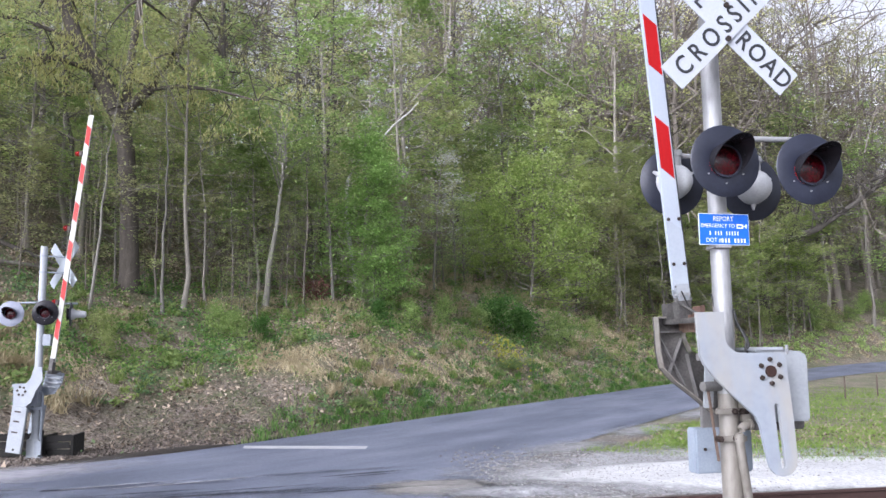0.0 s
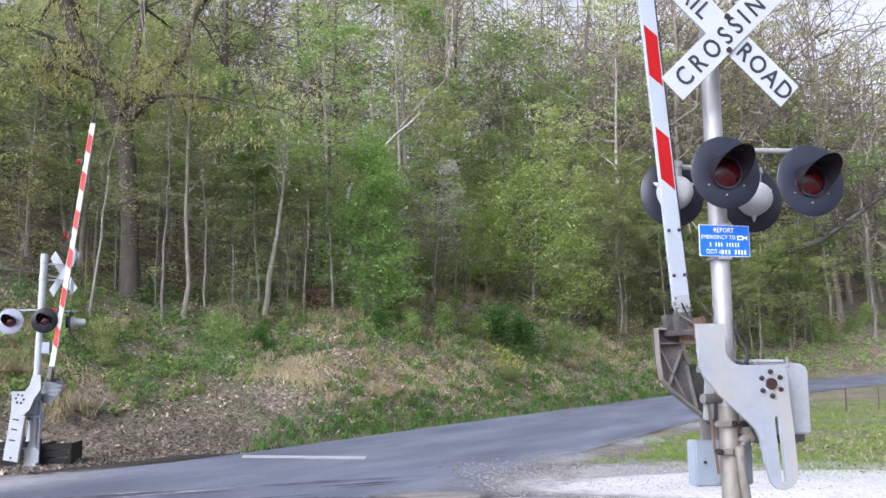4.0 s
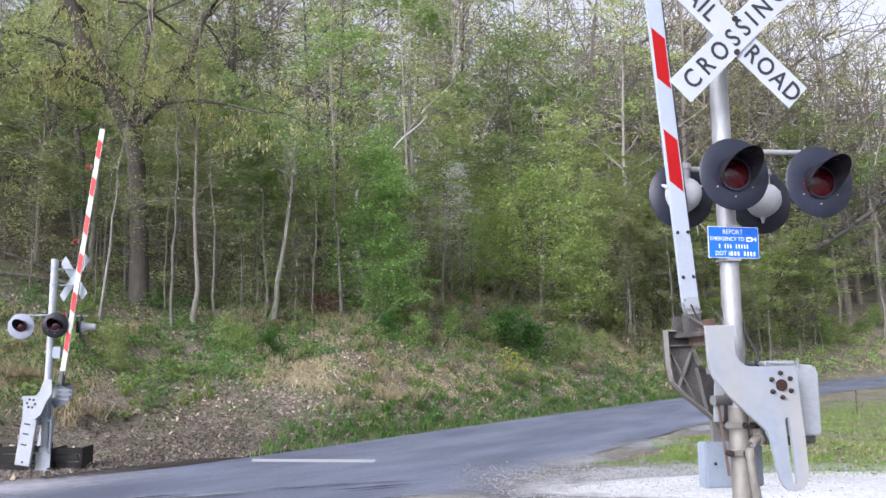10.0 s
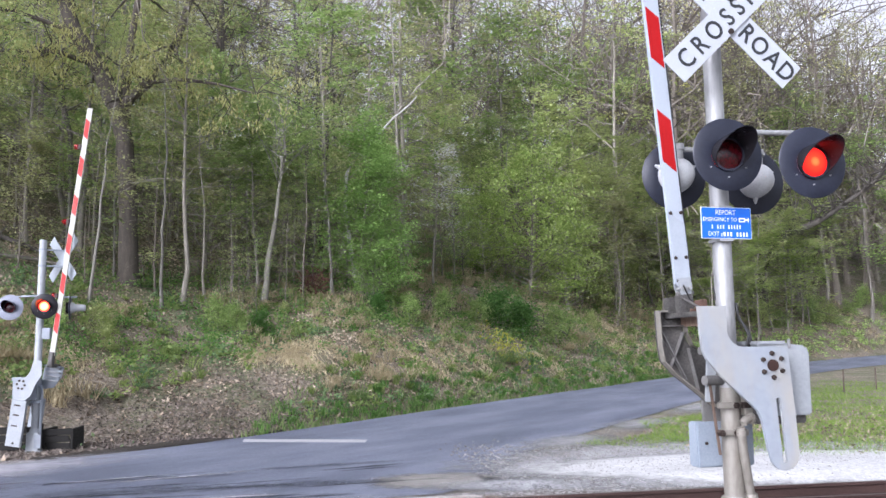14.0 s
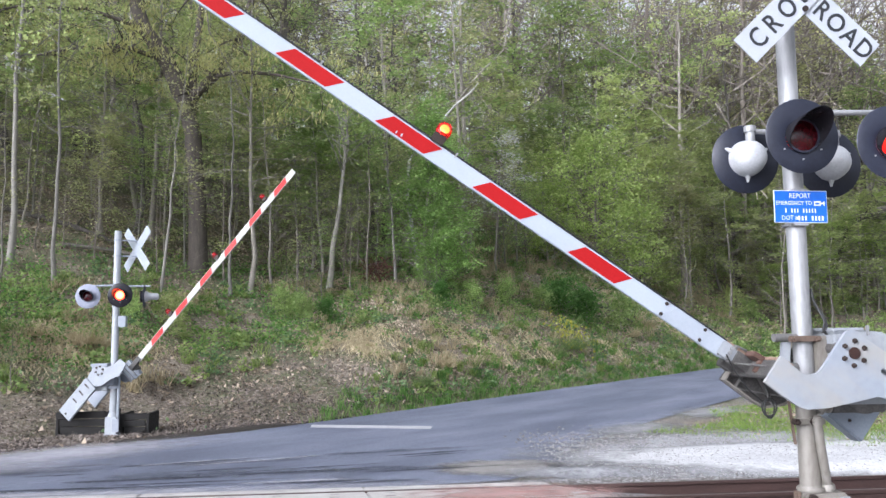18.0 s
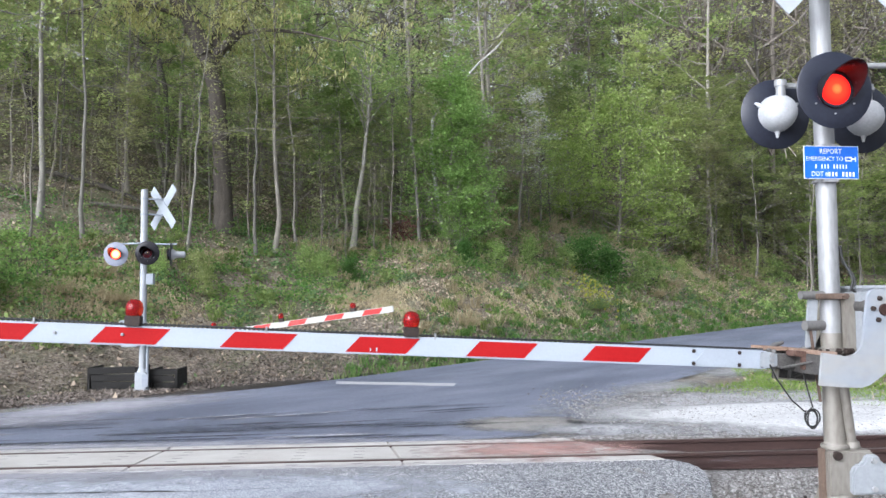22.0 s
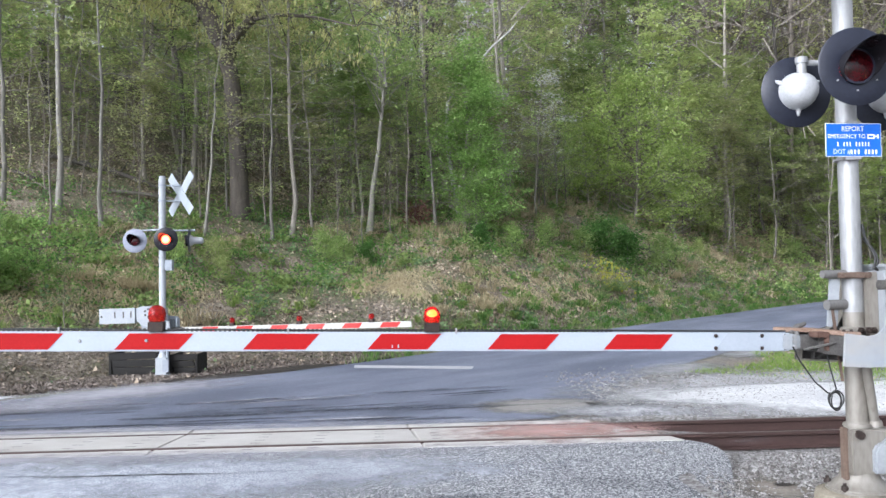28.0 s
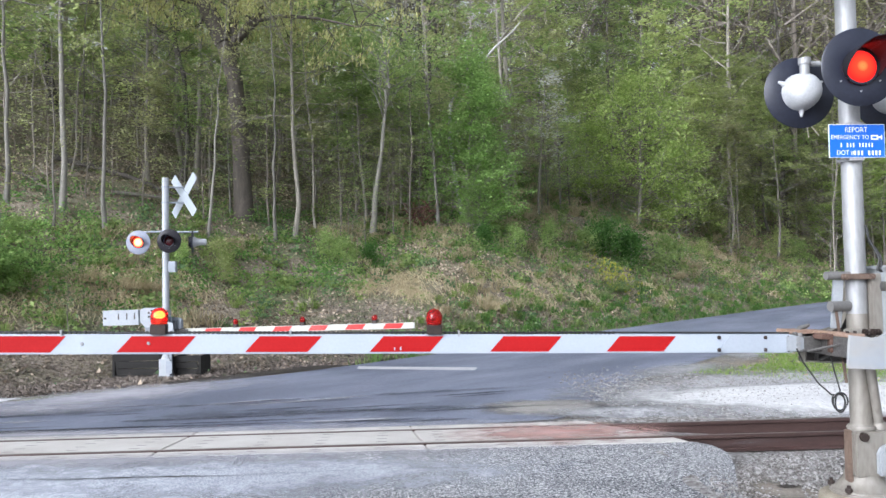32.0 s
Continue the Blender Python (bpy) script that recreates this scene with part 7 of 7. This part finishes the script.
v, f = leaf_quads(rng_, at + rng_.uniform(0, 0.07, (len(at), 1)) * (0, 0, 1), 0.10, flat=0.6, long=4.0, three=True)
stuff("roadside_debris", v, f, M_DEBRIS, "dark twigs, bark and rotting leaves at the foot of the bank", "debris")


def clumps(n, seed, per, size, leaf_size, s_range, dens, material, name, label, x_range=(-28, 24), y_range=(13, 64)):
    """Knee-high leafy clumps with gaps between."""
    rng, at = scatter(n, seed, s_range, x_range, y_range, dens)
    r = rng.uniform(*size, (len(at), 1, 1))
    off = rng.normal(0, 1, (len(at), per, 3)) * (0.75, 0.75, 0.6) * r
    off[..., 2] = np.abs(off[..., 2]) * 1.1
    v, f = leaf_quads(rng, (at[:, None] + off).reshape(-1, 3), leaf_size, flat=0.35, long=1.6)
    stuff(name, v, f, material, label, "weeds")


def bare_foot(x, y, s):
    return np.where((x < -4.4) & (s < 5.2), 0.0, 1)


clumps(330, 16, 84, (0.16, 0.46), 0.14, (1.0, 14), lambda x, y, s: (0.15 + 0.85 * patchy(x, y)) * bare_foot(x, y, s), M_GREEN, "bank_weeds", "knee-high clumps of green weeds on the bank")
clumps(260, 17, 64, (0.14, 0.38), 0.125, (0.5, 15), lambda x, y, s: (0.15 + 0.85 * patchy(x, y, 0.8, 1.3)) * bare_foot(x, y, s), M_DEEP, "ivy_clumps", "low clumps of deep green ivy on the bank")
clumps(320, 18, 46, (0.12, 0.3), 0.115, (0.5, 20), lambda x, y, s: (0.2 + 0.8 * patchy(x, y, 0.5, 3.1)) * bare_foot(x, y, s), M_MEADOW, "seedlings", "light green seedlings scattered on the bank")


# the green belt between the trees and the open foot of the bank
def belt_green(x, y, s):
    return np.where(x < -5, np.clip((s - 5.8) / 1.2, 0, 1) * np.clip((16 - s) / 4, 0.25, 1), np.clip((s - 3.0) / 2.2, 0.2, 0.85)) * (0.4 + 0.6 * patchy(x, y, 0.7, 2.3))


clumps(620, 41, 62, (0.18, 0.44), 0.098, (3, 17), belt_green, M_FOOT, "belt_weeds", "close green weeds below the trees", (-24, 9))
clumps(420, 42, 52, (0.16, 0.40), 0.092, (3, 19), belt_green, M_GREEN, "light_weeds", "lighter weeds among the green on the bank", (-24, 9))
clumps(64, 43, 60, (0.16, 0.42), 0.105, (7.5, 13.5), lambda x, y, s: 0.3 + 0.7 * patchy(x, y, 0.9, 0.2), M_FRESH, "fresh_weeds", "bright fresh weeds beside the pale trunks", (-18.5, -13.2), (19.5, 26))
clumps(420, 19, 40, (0.2, 0.5), 0.2, (0.8, 16), lambda x, y, s: 0.2 + 0.8 * patchy(x, y, 0.4, 0.7), M_GREEN, "far_bank_weeds", "green weeds on the bank beyond the bend", (12, 52), (46, 96))
clumps(260, 20, 36, (0.15, 0.4), 0.16, (0.8, 16), lambda x, y, s: 0.2 + 0.8 * patchy(x, y, 0.5, 2.7), M_STRAW, "far_bank_straw", "dead tan growth on the bank beyond the bend", (12, 52), (46, 96))


def blades(rng, at, height, width, lean=0.35):
    n = len(at)
    a = rng.uniform(0, 2 * np.pi, n)
    h = (height * rng.uniform(0.5, 1.3, n))[:, None]
    side = np.stack([np.cos(a), np.sin(a), 0 * a], -1) * width
    tip = at + np.stack([rng.normal(0, lean, n), rng.normal(0, lean, n), np.ones(n)], -1) * h
    return np.stack([at - side, at + side, tip], 1).reshape(-1, 3), np.arange(3 * n).reshape(-1, 3)


rng_, at = scatter(15000, 7, (0.15, 3.2), (-5.2, 26), (20, 66), lambda x, y, s: np.clip(1.3 - 0.4 * s, 0.05, 1))
v, f = blades(rng_, at, 0.26, 0.02)
stuff("verge_grass", v, f, M_GRASS, "fresh green grass along the foot of the bank", "grass")
def tufts(n, seed, per, height, s_range, dens, material, name, label):
    """Tufts of long blades that droop down the slope."""
    rng, at = scatter(n, seed, s_range, (-28, 22), (13, 62), dens)
    h = rng.uniform(0.5, 1.3, (len(at), 1, 1)) * height
    foot = (at[:, None] + rng.normal(0, 0.16, (len(at), per, 3)) * h * (1, 1, 0) * 1.4).reshape(-1, 3)
    up = foot + (rng.normal(0, 0.28, (len(at), per, 3)) * (1, 1, 0.3) + (0.08, -0.14, 0.75)).reshape(-1, 3) * np.repeat(h[:, 0], per, 0)
    tip = up + (rng.normal(0, 0.3, (len(at), per, 3)) + (0.22, -0.4, -0.25)).reshape(-1, 3) * np.repeat(h[:, 0], per, 0)
    a = rng.uniform(0, 6.28, len(foot))
    w = np.stack([np.cos(a), np.sin(a), 0 * a], -1) * 0.013
    v = np.stack([foot - w, foot + w, up + w * 0.8, tip, up - w * 0.8], 1).reshape(-1, 3)
    k = np.arange(len(foot))[:, None] * 5
    f = np.concatenate([k + (0, 1, 2), k + (0, 2, 4), k + (4, 2, 3)])
    stuff(name, v, f, material, label, "grass")


tufts(900, 8, 30, 0.46, (2.0, 12), lambda x, y, s: patchy(x, y, 0.45, 2.0) ** 2 * np.where((x < -4.4) & (s < 5.0), 0.0, 1), M_STRAW, "dry_grass", "drooping tufts of dry straw-coloured grass on the bank")
tufts(280, 12, 30, 0.55, (2.6, 12), lambda x, y, s: np.clip((x + 6) / 4, 0, 1) * patchy(x, y, 0.8, 1.1), M_STRAW, "dead_growth", "tan dead grass hanging among green shrubs on the bank")
tufts(400, 9, 26, 0.36, (0.8, 13), lambda x, y, s: (0.1 + 0.9 * patchy(x, y, 0.7, 0.4)) * bare_foot(x, y, s), M_MEADOW, "bank_grass", "drooping tufts of green grass on the bank")
tufts(1500, 10, 22, 0.32, (0.2, 2.8), lambda x, y, s: np.clip((x + 5.5) / 2.5, 0, 1) * np.clip(1.3 - 0.4 * s, 0.1, 1), M_FOOT, "foot_grass", "dark green tufts along the foot of the bank")


def tussock(x, y, r, h, n, material, label):
    rng = np.random.default_rng(int(abs(x * 100) + abs(y * 10)))
    p = rng.normal(0, r * 0.35, (n, 2))
    at = np.stack([p[:, 0], p[:, 1], 0 * p[:, 0]], -1)
    v, f = blades(rng, at, h, 0.012, 0.5)
    flop = rng.uniform(0.3, 1.0, n) * (0.75 if h < 1.1 else 0.2)
    v[2::3] += np.stack([0.25 * h * flop, -0.95 * h * flop, -1.05 * h * flop], -1)
    me = from_arrays("grass_tussock", v, f)
    me.materials.append(material)
    tagged(new("grass_tussock", me), label, "grass tuft").matrix_basis = Matrix.Translation((x, y, float(ground_z(x, y)) - 0.04))


def straw_mat(x, y, r, h, n):
    """Blades of dead grass combed down the slope: each rises a little, bends over and lies on the ground."""
    rng = np.random.default_rng(int(abs(x * 90) + abs(y * 11)))
    p = np.array([x, y]) + rng.normal(0, r * 0.42, (n, 2)) * (1.25, 1.0) + 0.25 * r * np.sin(rng.uniform(0, 6.28, (n, 2)))
    d = np.array([0.35, -0.85]) + rng.normal(0, 0.45, (n, 2))
    ln = (h * rng.uniform(0.45, 1.15, n))[:, None]
    foot = np.c_[p, ground_z(p[:, 0], p[:, 1]) - 0.05]
    q = p + d * ln * 0.45
    mid = np.c_[q, ground_z(q[:, 0], q[:, 1]) + rng.uniform(0.03, 0.2, n) * h * 1.2]
    e = p + d * ln
    tip_ = np.c_[e, ground_z(e[:, 0], e[:, 1]) + rng.uniform(-0.04, 0.06, n)]
    a = rng.uniform(0, 6.28, n)
    w = np.stack([np.cos(a), np.sin(a), 0 * a], -1) * 0.011
    return np.stack([foot - w, foot + w, mid + w, tip_, mid - w], 1).reshape(-1, 3)


for x, y, r, h in ((-12.4, 23.4, 0.8, 0.7), (-11.9, 24.0, 0.6, 0.6), (-13.6, 22.8, 0.7, 0.6), (7.5, 49, 0.6, 1.0), (6.2, 46, 0.5, 0.8), (-2.5, 30, 0.5, 0.6)):
    tussock(x, y, r, h, 420, M_STRAW, "tuft of pale dead grass hanging on the bank")
mats = [straw_mat(x, y, r * 1.5, h, 620) for x, y, r, h in ((-13.8, 20.3, 0.8, 0.5), (-13.9, 21.5, 0.9, 0.6), (-13.3, 22.2, 0.9, 0.6), (-13.3, 23.6, 0.9, 0.7), (-13.0, 24.9, 0.9, 0.7), (-12.3, 24.3, 0.8, 0.6), (-12.6, 23.0, 0.8, 0.55), (-11.8, 25.2, 0.7, 0.6), (-7.05, 29.6, 0.28, 0.8), (-5.4, 29.4, 0.34, 0.8), (-5.0, 28.9, 0.35, 0.6), (-6.3, 30.6, 0.6, 0.7), (-5.6, 30.9, 0.6, 0.6),
                   (-3.9, 30.8, 0.6, 0.4), (-2.4, 33.9, 0.8, 0.5), (-1.0, 33.4, 0.7, 0.5), (1.1, 37.7, 0.7, 0.6), (-0.4, 35.6, 0.7, 0.5), (4.6, 42.6, 0.7, 0.7), (10.3, 55.6, 0.9, 0.9), (9.2, 52.5, 0.9, 0.9), (13.4, 63.5, 1.1, 1.0))]
v = np.concatenate(mats)
k = np.arange(len(v) // 5)[:, None] * 5
stuff("grass_mats", v, np.concatenate([k + (0, 1, 2), k + (0, 2, 4), k + (4, 2, 3)]), M_STRAW, "mats of tan dead grass combed down the bank", "dead grass")
for x, y, r, h in ((2.54, 39.4, 0.8, 1.0), (1.8, 37.5, 0.6, 0.6), (-3.0, 27.5, 0.5, 0.5)):
    tussock(x, y, r, h, 500, M_GRASS, "tuft of fresh green grass on the bank")
rngf = np.random.default_rng(3)
fl = np.stack([rngf.normal(2.5, 0.5, 220), rngf.normal(39.6, 0.5, 220), np.zeros(220)], -1)
fl[:, 2] = ground_z(fl[:, 0], fl[:, 1]) + rngf.uniform(0.4, 1.2, 220)
v, f = leaf_quads(rngf, fl, 0.13, flat=0.2, long=1.2)
stuff("yellow_flowers", v, f, M_YELLOW, "cluster of small yellow flowers on the bank", "flowers")

# loose stones over the gravel and the verges
def stones(name, n, seed, spot, size, material, label):
    rng = np.random.default_rng(seed)
    x, y = spot(rng, n)
    c = np.stack([x, y, ground_z(x, y) + 0.012], -1)
    corner = np.array([(1, 0, 0), (0, 1, 0), (-1, 0, 0), (0, -1, 0), (0, 0, 0.7), (0, 0, -0.7)], float)
    a = rng.uniform(0, 6.28, len(x))
    s = size * rng.uniform(0.4, 1.5, len(x))
    k = corner[None] * rng.uniform(0.6, 1.2, (len(x), 6, 3)) * s[:, None, None]
    k = np.stack([k[..., 0] * np.cos(a)[:, None] - k[..., 1] * np.sin(a)[:, None], k[..., 0] * np.sin(a)[:, None] + k[..., 1] * np.cos(a)[:, None], k[..., 2]], -1)
    tri = np.array([(0, 1, 4), (1, 2, 4), (2, 3, 4), (3, 0, 4), (1, 0, 5), (2, 1, 5), (3, 2, 5), (0, 3, 5)])
    f = (np.arange(len(x))[:, None, None] * 6 + tri[None]).reshape(-1, 3)
    stuff(name, (c[:, None] + k).reshape(-1, 3), f, material, label, "stones")


def beside(u0, u1, v0, v1):
    def spot(rng, n):
        u, v = rng.uniform(u0, u1, n), rng.uniform(v0, v1, n)
        return u * TU[0] + v * TN[0], u * TU[1] + v * TN[1]
    return spot


stones("pale_stones", 4000, 31, lambda rng, n: (lambda a, r: (6.5 + 5.0 * r * np.cos(a), 15.2 + 1.9 * r * np.sin(a) + 0.95 * r * np.cos(a)))(rng.uniform(0, 6.28, n), rng.normal(0, 0.4, n).clip(-0.75, 0.75)), 0.013, M_GRIT, "pale loose gravel stones beyond the track")
stones("apron_stones", 5200, 34, lambda rng, n: (lambda u, v: (u * TU[0] + v * TN[0], u * TU[1] + v * TN[1]))(2.9 + rng.gamma(2.2, 1.9, n), rng.normal(14.5, 1.5, n).clip(11.5, 19)), 0.021, M_BALLAST, "grey stones scattered over the white gravel")
stones("edge_stones", 1300, 35, lambda rng, n: (lambda k, w: (1.9 + 9.0 * k + w, 17.0 + 11.5 * k - 0.5 * w))(rng.random(n) ** 1.4, rng.gamma(1.6, 0.45, n)), 0.018, M_BALLAST, "loose grey grit along the edge of the road")
stones("grey_stones", 5000, 32, beside(3.3, 9, 7.2, 9.2), 0.03, M_BALLAST, "grey loose ballast stones by the rail")
stones("verge_stones", 3500, 33, beside(3.3, 5.0, 3.5, 8.6), 0.022, M_BALLAST, "small stones on the verge round the mast")

stones("edge_crumble", 2600, 36, lambda rng, n: (lambda v, w: (lambda u: (u * TU[0] + v * TN[0], u * TU[1] + v * TN[1]))(np.interp(v, [4, 5, 6.3, 6.9, 8.0, 8.6, 8.9, 9.12], [2.0, 2.25, 2.66, 2.8, 3.2, 3.36, 3.33, 3.2]) + w))(rng.uniform(4.6, 9.0, n), rng.normal(0.05, 0.16, n)), 0.016, M_BALLAST, "crumbled grey stones along the broken edge of the asphalt")
# grass field on the right of the road, with fence posts
rng_ = np.random.default_rng(9)
u, vv = rng_.uniform(3.6, 30, 170000), 13.6 + rng_.gamma(1.6, 6, 170000)
x, y = u * TU[0] + vv * TN[0], u * TU[1] + vv * TN[1]
d = np.full(x.shape, 1e9)
side = np.zeros(x.shape)
for (ax, ay), (bx, by) in zip(RIGHT[6:], RIGHT[7:]):
    k = np.clip(((x - ax) * (bx - ax) + (y - ay) * (by - ay)) / ((bx - ax) ** 2 + (by - ay) ** 2), 0, 1)
    q = np.hypot(x - ax - k * (bx - ax), y - ay - k * (by - ay))
    sd = (bx - ax) * (y - ay) - (by - ay) * (x - ax)
    side = np.where(q < d, sd, side)
    d = np.minimum(d, q)
apron = (vv < 17.8 - 0.02 * (u - 8) ** 2 - 1.35 * np.clip(u - 5.5, 0, 5))
dry = np.clip((u - 9.0 + 1.2 * np.sin(vv)) / 3.0, 0, 1) * np.clip((27 - vv) / 8, 0, 1)
ok = (side < 0) & (d > 1.0 + 0.5 * np.sin(y)) & ~apron & (rng_.random(len(x)) < (0.2 + 0.8 * patchy(x, y, 0.9, 1.0)) * (1 - 0.35 * dry))
at = np.stack([x[ok], y[ok], ground_z(x[ok], y[ok]) - 0.03], -1)
v, f = blades(rng_, at, 0.11, 0.010, 0.7)
stuff("meadow_grass", v, f, M_FIELD, "bright green rough grass beyond the gravel", "grass")
near = (at @ np.array([TN[0], TN[1], 0.0])) < 24
keep = rng_.random(len(at)) < np.where(near, 0.022, 0.012)
v, f = blades(rng_, at[keep], 0.18, 0.009, 0.9)
stuff("meadow_straw", v, f, M_STRAW, "dead straw standing in the rough grass", "grass")
wild = (side < 0) & (d > 1.2) & (vv < 28) & ~apron & (rng_.random(len(x)) < 0.012 + 0.085 * dry)
pick = np.stack([x[wild], y[wild], ground_z(x[wild], y[wild]) - 0.03], -1)
v, f = leaf_quads(rng_, pick + (0, 0, 0.05), 0.075, flat=0.5, long=1.5, three=True)
stuff("meadow_litter", v, f, M_LITTER, "dead brown leaves in the rough grass", "dead leaves")
for x, y in ((16.5, 36), (18.6, 37.5), (21.5, 40)):
    solid("fence_post", Geo().tube([(0, 0, -0.2), (0.01, 0, 0.95)], [0.035, 0.03], 7), M_TIE, "thin dark wooden fence post in the grass", "post", Matrix.Translation((x, y, float(ground_z(x, y)))), group="fence posts")




# ---- what moves ----
def motions():
    down = [(0, 85.6), (14.3, 85.6), (15.0, 79.3), (15.5, 72.3), (16, 63.6), (16.5, 55.6), (17, 48.4), (17.5, 40.7), (18, 33.7), (18.5, 26.3), (19, 19.3), (19.5, 12.2),
            (20, 9.05), (20.5, 8.6), (21, 7.1), (21.5, 4.5), (22, 3.1), (22.5, 1.9), (23, 1.7), (24, 1.5), (32, 1.5)]
    hub = NEAR_HUB
    walk(gate, [(t, hub @ Matrix.Rotation(radians(b), 4, "Y")) for t, b in down])
    # the cable hangs straight from the moving bracket
    rows = []
    for t, b in down:
        p = hub @ Matrix.Rotation(radians(b), 4, "Y") @ Vector((-0.60, 0.02, ARM_Z - 0.03))
        rows.append((t, Matrix.Translation(p) @ Matrix.Rotation(GATE_A, 4, "Z")))
    walk(cable, rows)
    far_down = [(0, 83.0), (14.3, 83.0), (15, 78.2), (15.5, 73.5), (16, 68.8), (16.5, 63.7), (17, 58.5), (17.5, 53.3), (18, 47.7), (18.5, 42.6), (19, 37.5), (19.5, 32.3), (20, 27.3),
                (20.5, 22.3), (21, 16.9), (21.5, 11.9), (22, 7.3), (22.5, 4.8), (23, 3.3), (24, 1.55), (25, 1.35), (26, 1.25), (32, 1.2)]
    fhub = FAR_PIVOT
    walk(fgate, [(t, fhub @ Matrix.Rotation(radians(-b), 4, "Y")) for t, b in far_down])
    # flashing: A while B is dark, and the other way about
    spells = [(10.1, 10.36), (10.96, 11.37)] + [(12.12 + 1.23 * k, 12.655 + 1.23 * k) for k in range(17)]
    others = [(10.36, 10.96)] + [(a, b) for (_, a), (b, _) in zip(spells[1:], spells[2:])]

    def flash(light, times, dark, lit, late=0.0, early=0.0):
        rows = [(0, dark)]
        for a, b in ((p + late, q - early) for p, q in times):
            for t, m in ((a - 0.033, dark), (a + 0.033, lit), (b - 0.033, lit), (b + 0.033, dark)):
                if rows[-1][0] + 0.03 < t < 32 - 0.03:
                    rows.append((t, m))
        rows.append((32, rows[-1][1]))
        walk(light, rows)

    back, front = Matrix.Translation((0, 0.035, 0)), Matrix.Translation((0, -0.004, 0))
    for light, times in ((LIGHT_A, spells), (LIGHT_B, others), (FAR_L, spells), (FAR_R, others), (BACK_A, others), (BACK_B, spells)):
        flash(light, times, back, front)
    low, high = Matrix.Translation((0, 0, 0.022)), Matrix.Translation((0, 0, 0.120))
    for light, times, late in ((ARM_1, others, 0.0), (ARM_2, spells, 0.1)):
        flash(light, times, low, high, late, 0.06)
    for light in FARM:
        walk(light, [(0, Matrix.Translation((0, 0, 0.017))), (32, Matrix.Translation((0, 0, 0.017)))])


motions()
